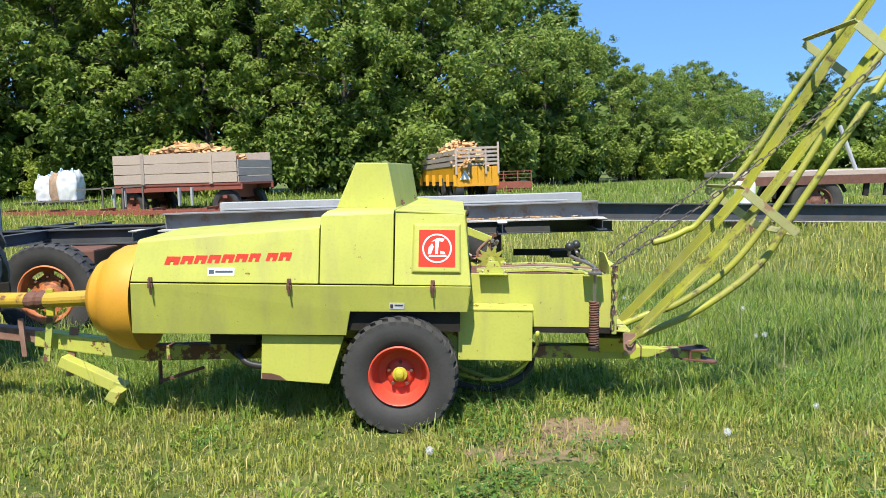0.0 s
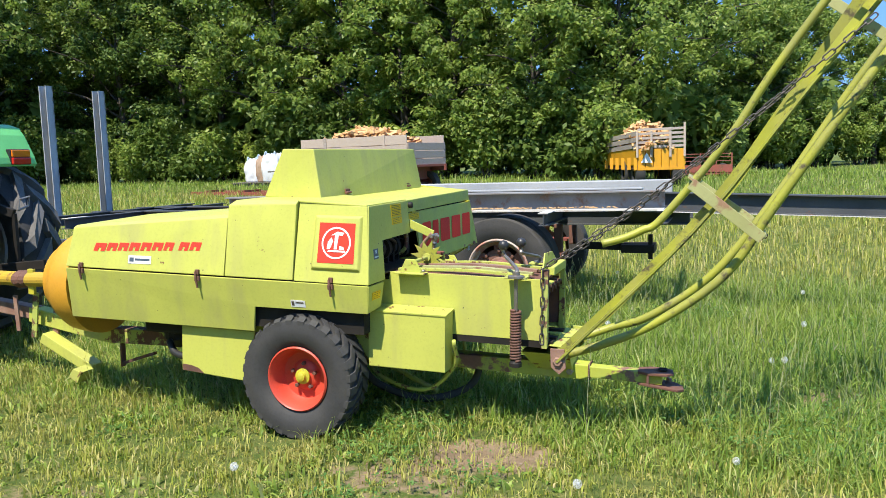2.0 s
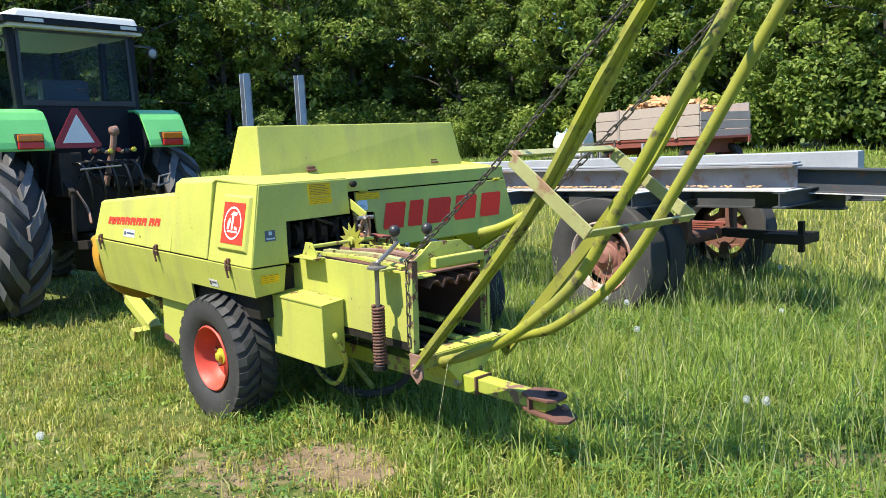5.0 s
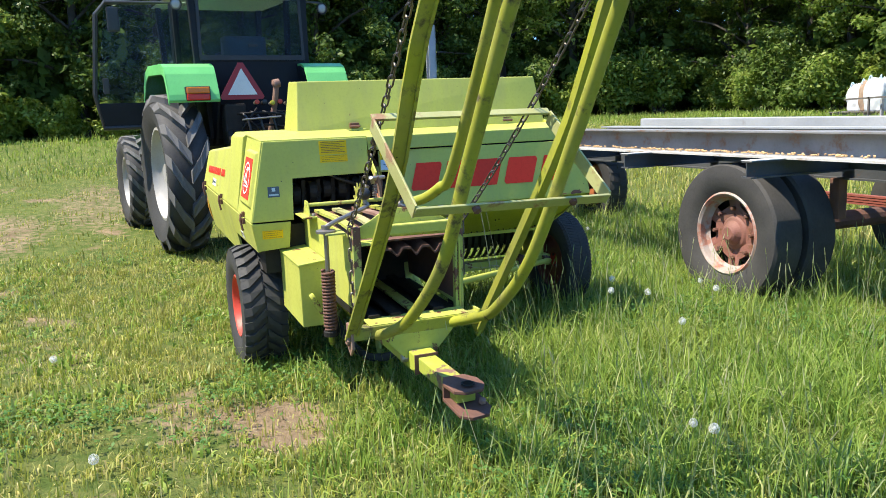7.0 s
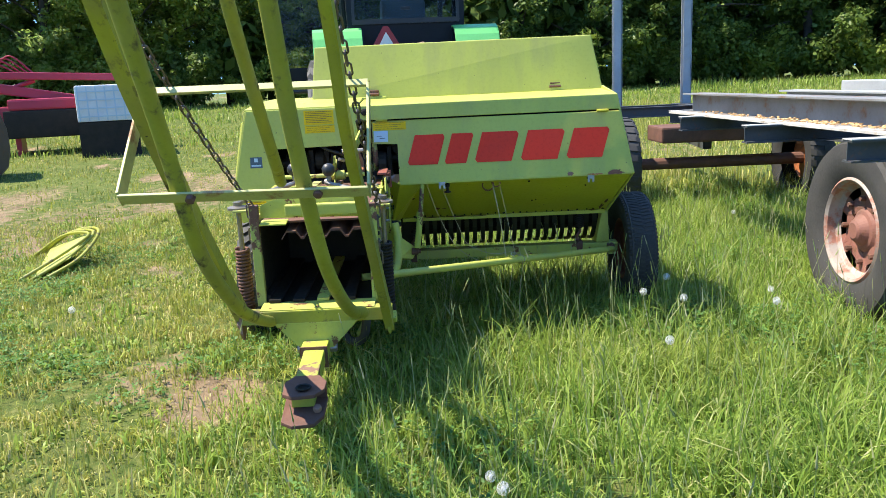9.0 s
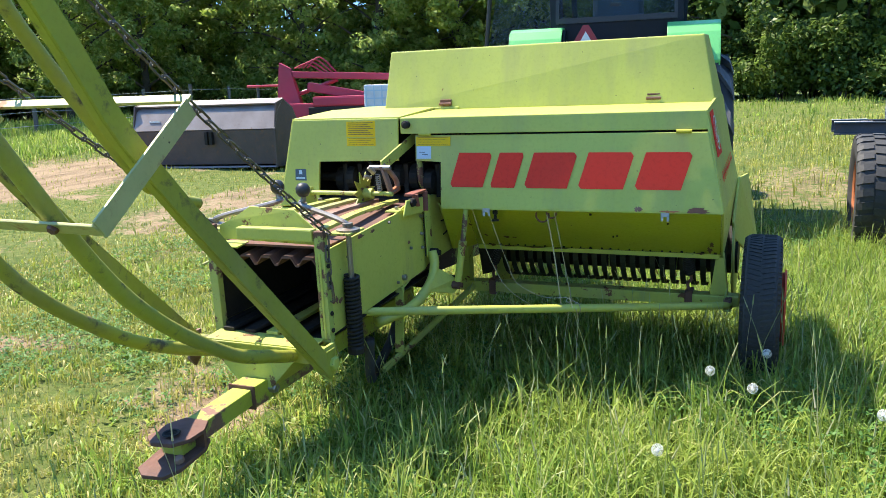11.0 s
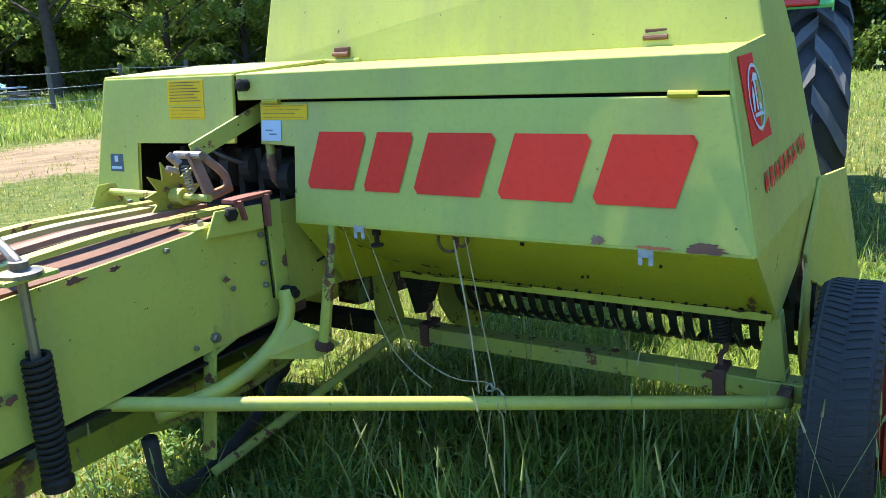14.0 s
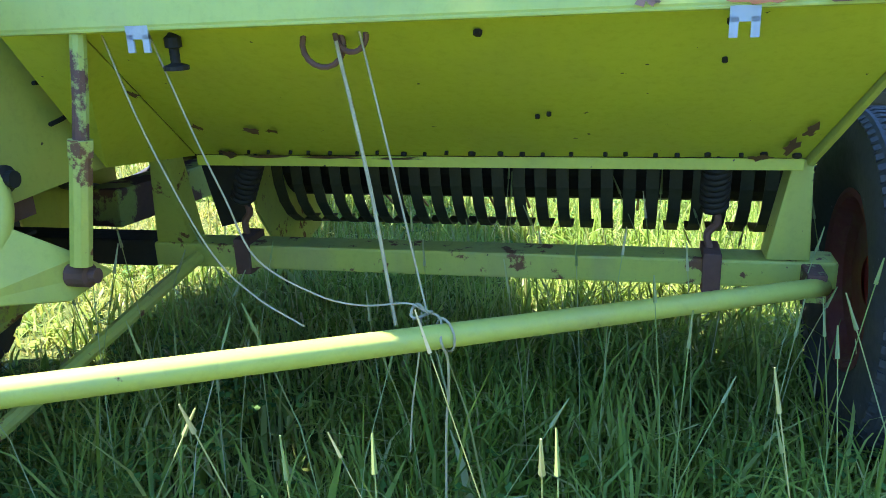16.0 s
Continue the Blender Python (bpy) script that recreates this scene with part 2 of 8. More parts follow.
def leaf_material(name, cols, trans=0.4, rough=0.45, by_object=0.25, patch=None):
    m, nt, b = nodes_of(name)
    geo = nt.nodes.new("ShaderNodeNewGeometry")
    info = nt.nodes.new("ShaderNodeObjectInfo")
    r = nt.nodes.new("ShaderNodeValToRGB")
    r.color_ramp.elements[0].color, r.color_ramp.elements[1].color = (*cols[0], 1), (*cols[-1], 1)
    for i, c in enumerate(cols[1:-1]):
        r.color_ramp.elements.new((i + 1) / (len(cols) - 1)).color = (*c, 1)
    nt.links.new(geo.outputs["Random Per Island"], r.inputs[0])
    col = mix(nt, math_node(nt, "MULTIPLY", info.outputs["Random"], by_object), r.outputs[0], cols[0])
    if patch:
        col = mix(nt, math_node(nt, "MULTIPLY", ramp(nt, noise_node(nt, 1.4, 4, 0.6), 0.42, 0.66), 0.55), col, patch[0])
        col = mix(nt, math_node(nt, "MULTIPLY", ramp(nt, noise_node(nt, 5.0, 3, 0.6), 0.50, 0.70), 0.55), col, patch[1])
    nt.links.new(col, b.inputs["Base Color"])
    b.inputs["Roughness"].default_value = rough
    b.inputs["Specular IOR Level"].default_value = 0.25
    tr = nt.nodes.new("ShaderNodeBsdfTranslucent")
    nt.links.new(col, tr.inputs[0])
    mx = nt.nodes.new("ShaderNodeMixShader")
    mx.inputs[0].default_value = trans
    nt.links.new(b.outputs[0], mx.inputs[1])
    nt.links.new(tr.outputs[0], mx.inputs[2])
    nt.links.new(mx.outputs[0], nt.nodes["Material Output"].inputs[0])
    return m


LEAF = leaf_material("broad_leaf", [(0.10, 0.17, 0.03), (0.27, 0.36, 0.065), (0.17, 0.27, 0.045), (0.42, 0.48, 0.14), (0.22, 0.32, 0.05)], 0.5)
LEAF_BRIGHT = leaf_material("young_leaf", [(0.17, 0.25, 0.035), (0.36, 0.43, 0.07), (0.24, 0.33, 0.045), (0.42, 0.46, 0.12)], 0.45)
# shaded and sunlit copies of the leaf: the light is in these colours
LEAF_DEEP = leaf_material("shade_painted_leaf", [(0.035, 0.07, 0.014), (0.10, 0.16, 0.03), (0.06, 0.11, 0.02), (0.20, 0.27, 0.06)], 0.35)
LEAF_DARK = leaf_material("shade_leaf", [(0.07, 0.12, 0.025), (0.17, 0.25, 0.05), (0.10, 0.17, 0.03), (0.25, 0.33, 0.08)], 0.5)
LEAF_LIGHT = leaf_material("sun_painted_leaf", [(0.17, 0.26, 0.055), (0.36, 0.46, 0.11), (0.25, 0.36, 0.075), (0.52, 0.57, 0.20), (0.30, 0.40, 0.09)], 0.62)
BARK = worn("bark", (0.085, 0.07, 0.055), (0.05, 0.042, 0.033), rough=0.9, scale=5, bumps=0.6)
GRASS = leaf_material("meadow_grass", [(0.09, 0.16, 0.025), (0.30, 0.43, 0.07), (0.14, 0.26, 0.04), (0.46, 0.56, 0.13), (0.22, 0.35, 0.05), (0.60, 0.57, 0.27)], 0.5, 0.4, 0.0, ((0.41, 0.46, 0.10), (0.12, 0.20, 0.028)))
GRASS_DRY = leaf_material("short_dry_grass", [(0.20, 0.25, 0.035), (0.40, 0.43, 0.065), (0.26, 0.32, 0.045), (0.50, 0.48, 0.12), (0.63, 0.53, 0.26)], 0.35, 0.5, 0.0, ((0.48, 0.41, 0.15), (0.13, 0.20, 0.03)))
CLOVER = leaf_material("clover_leaf", [(0.05, 0.13, 0.028), (0.12, 0.24, 0.05), (0.08, 0.18, 0.035), (0.17, 0.30, 0.07)], 0.35, 0.55, 0.0)
SEEDHEAD = leaf_material("pale_seed_heads", [(0.44, 0.47, 0.24), (0.34, 0.42, 0.14), (0.56, 0.53, 0.32)], 0.45, 0.7, 0.0)
FLUFF = leaf_material("dandelion_fluff", [(0.75, 0.76, 0.74), (0.85, 0.85, 0.83)], 0.5, 0.9, 0.0)


def glass_material():
    m, nt, b = nodes_of("tinted_cab_glass")
    b.inputs["Base Color"].default_value = (0.50, 0.60, 0.64, 1)
    b.inputs["Roughness"].default_value = 0.02
    b.inputs["Transmission Weight"].default_value = 1.0
    b.inputs["IOR"].default_value = 1.2
    b.inputs["Specular IOR Level"].default_value = 1.0
    return m


GLASS = glass_material()

# bare or dry spots of ground: x, y, half width, half depth, how bare
SPOTS = [(1.10, -0.02, 0.36, 0.20, 0.95), (0.75, -0.45, 0.5, 0.25, 0.55), (3.1, 1.35, 0.5, 0.3, 0.8), (-0.9, -1.2, 0.6, 0.3, 0.4),
         (-6.5, -2.2, 2.6, 0.9, 0.55), (-3.6, -3.2, 2.2, 0.8, 0.5), (-5.2, -4.6, 2.4, 0.7, 0.6), (-7.6, 2.6, 2.4, 0.8, 0.5), (-0.6, -0.9, 0.4, 0.2, 0.4),
         (-9.5, -0.9, 3.5, 0.7, 0.5), (-9, 5.0, 3.0, 0.8, 0.4)]


def track(x, y):
    """How much of the wheel-worn earth track there is at a place, 0 to 1."""
    mid = -9.7 + 0.16 * (x + 8)
    wide = 1.9 + 0.35 * math.sin(0.8 * x)
    return max(0.0, min(1.0, (wide - abs(y - mid)) / 0.9)) * max(0.0, min(1.0, (9 - x) / 4))


def bare(x, y):
    v = 0.75 * track(x, y)
    if y < 0.6 and abs(x) < 14:
        n = noise.noise(Vector((x * 0.9, y * 1.1, 7.0))) + 0.5 * noise.noise(Vector((x * 2.6, y * 2.6, 2.0)))
        v = max(v, 0.75 * max(0.0, min(1.0, (n - 0.12) * 2.2)) * min(1.0, 0.6 - y))
    for cx, cy, rx, ry, k in SPOTS:
        d = math.hypot((x - cx) / rx, (y - cy) / ry)
        if d < 1.6:
            v = max(v, k * max(0.0, min(1.0, (1.45 - d) / 0.8)))
    return v


def rise(x, y):
    """Height of the ground."""
    r = math.hypot(x, y)
    s = max(0.0, min(1.0, (r - 6.5) / 20.0))
    z = 0.78 * s * s * (3 - 2 * s)
    w = max(0.0, min(1.0, (-x - 2.2) / 2.4))
    z += 0.085 * w * w * (3 - 2 * w)
    if r < 70:
        z += 0.030 * noise.noise(Vector((x * 0.55, y * 0.55, 0.0))) * min(1.0, 0.25 + r / 9)
    return z


def ground_material():
    m, nt, b = nodes_of("meadow_ground")
    at = nt.nodes.new("ShaderNodeAttribute")
    at.attribute_name = "bare"
    big = ramp(nt, noise_node(nt, 0.5, 6), 0.3, 0.7)
    mid = noise_node(nt, 9, 8, 0.7)
    fine = noise_node(nt, 70, 6, 0.75)
    green = mix(nt, big, (0.055, 0.095, 0.018), (0.10, 0.14, 0.028))
    green = mix(nt, ramp(nt, mid, 0.42, 0.75), green, (0.24, 0.23, 0.075))
    green = mix(nt, ramp(nt, fine, 0.5, 0.75), green, (0.035, 0.055, 0.012))
    soil = mix(nt, fine, (0.20, 0.140, 0.082), (0.40, 0.295, 0.185))
    soil = mix(nt, math_node(nt, "MULTIPLY", ramp(nt, noise_node(nt, 1.6, 7, 0.7, stretch=(0.5, 1.6, 1)), 0.45, 0.65), 0.75), soil, (0.13, 0.086, 0.054))
    soil = mix(nt, ramp(nt, noise_node(nt, 26, 4, 0.6), 0.62, 0.70), soil, (0.40, 0.32, 0.23))
    edge = math_node(nt, "ADD", at.outputs["Fac"], math_node(nt, "MULTIPLY", math_node(nt, "SUBTRACT", mid, 0.5), 1.5))
    col = mix(nt, ramp(nt, edge, 0.35, 0.65), green, soil)
    nt.links.new(col, b.inputs["Base Color"])
    b.inputs["Roughness"].default_value = 0.95
    b.inputs["Specular IOR Level"].default_value = 0.15
    h = math_node(nt, "ADD", fine, mid)
    bump(nt, b, h, 0.7, 0.03)
    return m


GROUND = ground_material()


# ---- shape helpers ----
def part(name, bm, material, parent, label=""):
    me = bpy.data.meshes.new(name)
    bm.normal_update()
    bm.to_mesh(me)
    bm.free()
    me.materials.append(material)
    ob = new(name, me)
    ob.parent = parent
    return tagged(ob, label)


def thing(name, label, category, group="", m=None):
    ob = tagged(new(name), label, category, group)
    ob.empty_display_size = 0.2
    if m is not None:
        ob.matrix_world = m
    return ob


def smooth(ob, deg=40):
    ob.data.shade_smooth()
    ob.data.set_sharp_from_angle(angle=radians(deg))
    return ob


def bm_new():
    return bmesh.new()


def face(bm, pts):
    return bm.faces.new([bm.verts.new(p) for p in pts])


def slab(bm, pts, t, soft=0.0):
    """A flat polygon given a thickness t along the side away from its normal."""
    n = Vector((0, 0, 0))
    for i in range(len(pts)):
        a, b = Vector(pts[i]), Vector(pts[(i + 1) % len(pts)])
        n += a.cross(b)
    n.normalize()
    top = [bm.verts.new(p) for p in pts]
    low = [bm.verts.new(Vector(p) - n * t) for p in pts]
    made = [bm.faces.new(top), bm.faces.new(low[::-1])]
    k = len(pts)
    for i in range(k):
        made.append(bm.faces.new((top[i], low[i], low[(i + 1) % k], top[(i + 1) % k])))
    if soft:
        edges = list({e for f in made for e in f.edges})
        bmesh.ops.bevel(bm, geom=edges, offset=soft, segments=2, affect="EDGES", profile=0.6)
    return bm


def box(bm, x0, x1, y0, y1, z0, z1, soft=0.0):
    v = [bm.verts.new((x, y, z)) for x in (x0, x1) for y in (y0, y1) for z in (z0, z1)]
    fs = [bm.faces.new([v[i] for i in q]) for q in ((0, 1, 3, 2), (4, 6, 7, 5), (0, 4, 5, 1), (2, 3, 7, 6), (0, 2, 6, 4), (1, 5, 7, 3))]
    if soft:
        bmesh.ops.bevel(bm, geom=list({e for f in fs for e in f.edges}), offset=soft, segments=2, affect="EDGES", profile=0.6)
    return bm


def solid(bm, low, high, soft=0.0):
    """A closed body between two polygons with the same number of corners."""
    a, b = [bm.verts.new(p) for p in low], [bm.verts.new(p) for p in high]
    k = len(a)
    fs = [bm.faces.new(a[::-1]), bm.faces.new(b)]
    fs += [bm.faces.new((a[i], a[(i + 1) % k], b[(i + 1) % k], b[i])) for i in range(k)]
    bmesh.ops.recalc_face_normals(bm, faces=fs)
    if soft:
        bmesh.ops.bevel(bm, geom=list({e for f in fs for e in f.edges}), offset=soft, segments=2, affect="EDGES", profile=0.6)
    return bm


def bar(bm, p, q, w, h, up=(0, 0, 1), soft=0.0):
    """A straight bar of rectangular section w (sideways) by h (upwards)."""
    p, q = Vector(p), Vector(q)
    d = (q - p).normalized()
    s = d.cross(Vector(up))
    if s.length < 1e-4:
        s = d.cross(Vector((1, 0, 0)))
    s.normalize()
    u = s.cross(d)
    c = [s * (i * w / 2) + u * (j * h / 2) for i, j in ((-1, -1), (1, -1), (1, 1), (-1, 1))]
    return solid(bm, [p + o for o in c], [q + o for o in c], soft)


def ibeam(bm, p, q, w, h, t, up=(0, 0, 1)):
    p, q, u = Vector(p), Vector(q), Vector(up)
    bar(bm, p + u * (h / 2 - t / 2), q + u * (h / 2 - t / 2), w, t, up)
    bar(bm, p - u * (h / 2 - t / 2), q - u * (h / 2 - t / 2), w, t, up)
    bar(bm, p, q, t * 0.8, h - 2 * t, up)
    return bm


def tube(bm, pts, r, n=10, caps=True, r_end=None):
    """A round tube through the points."""
    pts = [Vector(p) for p in pts]
    k = len(pts)
    d0 = (pts[1] - pts[0]).normalized()
    s = d0.cross(Vector((0, 0, 1)))
    if s.length < 1e-3:
        s = d0.cross(Vector((1, 0, 0)))
    s.normalize()
    rings = []
    for i, p in enumerate(pts):
        d = (pts[min(i + 1, k - 1)] - pts[max(i - 1, 0)]).normalized()
        s = (s - d * s.dot(d)).normalized()
        u = d.cross(s)
        rr = r if r_end is None else r + (r_end - r) * i / (k - 1)
        rings.append([bm.verts.new(p + (s * math.cos(a) + u * math.sin(a)) * rr) for a in (2 * math.pi * j / n for j in range(n))])
    for a, b in zip(rings, rings[1:]):
        for j in range(n):
            bm.faces.new((a[j], a[(j + 1) % n], b[(j + 1) % n], b[j]))
    if caps:
        bm.faces.new(rings[0][::-1])
        bm.faces.new(rings[-1])
    return bm


def bend(pts, steps=8):
    """Smooth points through the given ones."""
    pts = [Vector(p) for p in pts]
    ext = [pts[0] * 2 - pts[1]] + pts + [pts[-1] * 2 - pts[-2]]
    out = []
    for i in range(1, len(ext) - 2):
        a, b, c, d = ext[i - 1:i + 3]
        for j in range(steps):
            t = j / steps
            out.append(0.5 * (2 * b + (c - a) * t + (2 * a - 5 * b + 4 * c - d) * t * t + (3 * b - a - 3 * c + d) * t ** 3))
    return out + [pts[-1]]


def lathe(bm, profile, m, n=40, caps=True):
    """Turns (radius, along) pairs about the local z axis of m."""
    rings = []
    for r, h in profile:
        rings.append([bm.verts.new(m @ Vector((r * math.cos(a), r * math.sin(a), h))) for a in (2 * math.pi * j / n for j in range(n))])
    for a, b in zip(rings, rings[1:]):
        for j in range(n):
            bm.faces.new((a[j], a[(j + 1) % n], b[(j + 1) % n], b[j]))
    for ring, r in ((rings[0], profile[0][0]), (rings[-1], profile[-1][0])):
        if caps and r > 1e-6:
            bm.faces.new(ring)
    bmesh.ops.remove_doubles(bm, verts=bm.verts, dist=1e-6)
    bmesh.ops.recalc_face_normals(bm, faces=bm.faces)
    return bm


def bolt(bm, p, n, r=0.012, h=0.012):
    d = Vector(n).normalized()
    m = Matrix.Translation(p) @ d.to_track_quat("Z", "Y").to_matrix().to_4x4()
    return lathe(bm, [(r, -0.004), (r, h * 0.8), (r * 0.8, h), (0, h)], m, 6)


def coil(bm, p, q, r, wire, turns, n=10, side=6):
    p, q = Vector(p), Vector(q)
    d = (q - p).normalized()
    s = d.cross(Vector((1, 0.2, 0.1))).normalized()
    u = d.cross(s)
    k = int(turns * n)
    return tube(bm, [p + (q - p) * (i / k) + (s * math.cos(2 * math.pi * i / n) + u * math.sin(2 * math.pi * i / n)) * r for i in range(k + 1)], wire, side)


def axis_to(p, d):
    return Matrix.Translation(p) @ Vector(d).normalized().to_track_quat("Z", "Y").to_matrix().to_4x4()


def mesh_object(name, verts, faces, material, per=4):
    """One mesh from numpy arrays of vertices and equally sized faces."""
    me = bpy.data.meshes.new(name)
    k = len(faces)
    me.vertices.add(len(verts))
    me.vertices.foreach_set("co", np.asarray(verts, dtype=np.float32).ravel())
    me.loops.add(k * per)
    me.loops.foreach_set("vertex_index", np.asarray(faces, dtype=np.int32).ravel())
    me.polygons.add(k)
    me.polygons.foreach_set("loop_start", np.arange(0, k * per, per, dtype=np.int32))
    me.polygons.foreach_set("loop_total", np.full(k, per, dtype=np.int32))
    me.materials.append(material)
    me.update(calc_edges=True)
    return me


# ---- ground ----
def build_ground():
    ticks = [-400, -200, -120, -80, -55, -42]
    t = -34.0
    while t < 34.01:
        ticks.append(t)
        t += 0.2 if -6 < t < 6 else 0.5
    ticks += [42, 55, 80, 120, 200, 400]
    n = len(ticks)
    verts, w = [], []
    for x in ticks:
        for y in ticks:
            verts.append((x, y, rise(x, y)))
            w.append(bare(x, y))
    faces = [(i * n + j, (i + 1) * n + j, (i + 1) * n + j + 1, i * n + j + 1) for i in range(n - 1) for j in range(n - 1)]
    me = mesh_object("ground", verts, faces, GROUND)
    at = me.attributes.new("bare", "FLOAT", "POINT")
    at.data.foreach_set("value", w)
    me.shade_smooth()
    return tagged(new("ground", me), "gently rising green meadow with dry and bare spots", "ground", kind="structure")


build_ground()


# ---- the baler ----
baler = thing("baler", "lime-green square hay baler with red-rimmed wheels, parked on grass", "hay baler", m=pose(0, 0, 0, 0, 2.0, 0))


def panel(name, pts, material, parent, label="", t=0.012, soft=0.004):
    return part(name, slab(bm_new(), pts, t, soft), material, parent, label)


def tyre(name, parent, m, r, rim, half, material, lugs, label="", lug_h=0.02, slant=0.35):
    """A tyre round the local z axis of m, with raised tread blocks."""
    s = r - rim
    prof = [(rim, -half * 0.72), (rim + s * 0.25, -half * 0.95), (rim + s * 0.6, -half), (r - s * 0.13, -half * 0.93), (r - lug_h, -half * 0.78), (r - lug_h, 0),
            (r - lug_h, half * 0.78), (r - s * 0.13, half * 0.93), (rim + s * 0.6, half), (rim + s * 0.25, half * 0.95), (rim, half * 0.72)]
    bm = lathe(bm_new(), prof, m, 56, False)
    bmesh.ops.recalc_face_normals(bm, faces=bm.faces)
    w_ob = smooth(part(name, bm, material, parent, label), 35)
    shared = {}
    for i in range(lugs):
        for side in (-1, 1):
            turn = m @ Matrix.Rotation(2 * math.pi * (i + (0.5 if side > 0 else 0)) / lugs, 4, "Z")
            if side in shared:
                ob = new("tread_block", shared[side])
                ob.parent = w_ob
                ob.matrix_local = turn
                continue
            bm, a = bm_new(), 0.0
            wdt = 2 * math.pi * r / lugs * 0.28
            pts_lo, pts_hi = [], []
            for u, ang, rad in ((0.04, slant, 0), (0.62, 0.1, 0), (0.96, 0.0, -0.10 * s)):
                for k in (-1, 1):
                    aa = a + ang * 2 * math.pi / lugs + k * wdt / r
                    z = side * half * u
                    pts_lo.append(Vector(((r - lug_h * 1.6 + rad) * math.cos(aa), (r - lug_h * 1.6 + rad) * math.sin(aa), z)))
                    pts_hi.append(Vector(((r + rad) * math.cos(aa), (r + rad) * math.sin(aa), z)))
            lo, hi = [bm.verts.new(p) for p in pts_lo], [bm.verts.new(p) for p in pts_hi]
            for j in (0, 2):
                bm.faces.new((hi[j], hi[j + 1], hi[j + 3], hi[j + 2]))
                bm.faces.new((lo[j], hi[j], hi[j + 2], lo[j + 2]))
                bm.faces.new((lo[j + 1], lo[j + 3], hi[j + 3], hi[j + 1]))
            bm.faces.new((lo[0], lo[1], hi[1], hi[0]))
            bm.faces.new((lo[4], hi[4], hi[5], lo[5]))
            bmesh.ops.recalc_face_normals(bm, faces=bm.faces)
            ob = part("tread_block", bm, material, w_ob)
            ob.matrix_local = turn
            shared[side] = ob.data
    return w_ob


def baler_wheel(centre, out, half, r=0.355):
    """One road wheel; out is +1 or -1, the side of its dished rim along y."""
    m = axis_to(centre, (0, out, 0))
    w = tyre("wheel", baler, m, r, 0.185, half, RUBBER if out < 0 else TYRE_DUSTY, 28 if out < 0 else 84, "black treaded tyre on a red rim", 0.018 if out < 0 else 0.004, 0.9 if out < 0 else 0.6)
    bm = lathe(bm_new(), [(0.186, 0.10), (0.178, 0.108), (0.168, 0.10), (0.160, 0.04), (0.135, 0.0), (0.09, -0.005), (0.07, 0.018), (0, 0.018)], m, 48, False)
    smooth(part("rim", bm, RIM_RED, w, "weathered red steel rim"), 50)
    bm = lathe(bm_new(), [(0.036, 0.01), (0.036, 0.03), (0.045, 0.032), (0.045, 0.04), (0.028, 0.044), (0.024, 0.062), (0.012, 0.066), (0, 0.066)], m, 20)
    part("hub", bm, HUB_YELLOW, w, "yellow hub cap")
    bm = lathe(bm_new(), [(0.186, -half * 0.74), (0.176, -half * 0.78), (0.168, -half * 0.70), (0.160, -0.03), (0.13, -0.02), (0.05, -0.022)], m, 40, False)
    part("inner_rim", bm, RIM_SHADED, w, "red inner side of the rim, darkened for its shade")
    for i in range(5):
        a = 2 * math.pi * i / 5 + 0.3
        part("wheel_nut", bolt(bm_new(), m @ Vector((0.072 * math.cos(a), 0.072 * math.sin(a), 0.012)), (0, out, 0), 0.012, 0.022), RUST, w)
    return w


baler_wheel((0.0, 0.062, 0.345), -1, 0.125)
baler_wheel((-0.24, 2.248, 0.338), 1, 0.087, 0.346)

# left-hand body: lower skirt, front hood, middle hood, rear hood
panel("side_skirt", [(-1.655, 0.062, 0.565), (-0.33, 0.062, 0.571), (-0.305, 0.028, 0.728), (0.405, 0.028, 0.729), (0.418, 0.0, 0.886), (-1.63, 0.0, 0.884)], LIME, baler, "lower side skirt with a wheel cut-out", soft=0.003)
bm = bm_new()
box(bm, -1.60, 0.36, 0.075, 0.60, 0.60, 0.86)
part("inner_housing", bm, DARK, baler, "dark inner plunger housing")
bm = bm_new()
front = [(-1.63, 0.0, 0.895), (-1.60, 0.052, 1.132), (-1.595, 0.075, 1.146), (-1.595, 0.76, 1.165), (-1.62, 0.78, 0.895)]
back = [(-0.487, 0.0, 0.895), (-0.487, 0.062, 1.226), (-0.487, 0.085, 1.243), (-0.487, 0.76, 1.262), (-0.487, 0.78, 0.895)]
front_hood = part("front_hood", solid(bm, front, back, 0.006), LIME, baler, "long front hood with red lettering")
part("middle_hood", solid(bm_new(), [(-0.48, 0.0, 0.895), (-0.48, 0.062, 1.30), (-0.44, 0.085, 1.328), (-0.44, 0.80, 1.330), (-0.48, 0.80, 0.895)],
                [(-0.040, 0.0, 0.895), (-0.040, 0.062, 1.318), (-0.040, 0.085, 1.334), (-0.040, 0.80, 1.336), (-0.040, 0.80, 0.895)], 0.006), LIME, baler, "raised middle hood")
# rear hood, open behind towards the knotter window
rear_hood = panel("rear_hood", [(-0.032, 0.0, 0.893), (0.422, 0.0, 0.893), (0.382, 0.085, 1.310), (-0.032, 0.085, 1.326)], LIME, baler, "rear corner hood with a raised square", 0.014)
panel("hood_top", [(-0.032, 0.078, 1.336), (0.380, 0.086, 1.318), (0.372, 0.668, 1.318), (-0.032, 0.668, 1.336)], LIME, baler, "sun-faded hood top", 0.012)
panel("hood_back", [(0.424, 0.004, 0.893), (0.424, 0.228, 0.893), (0.403, 0.232, 1.116), (0.403, 0.664, 1.116), (0.384, 0.664, 1.312), (0.386, 0.094, 1.312)], LIME, baler, "rear face with a cut-out window", 0.012)
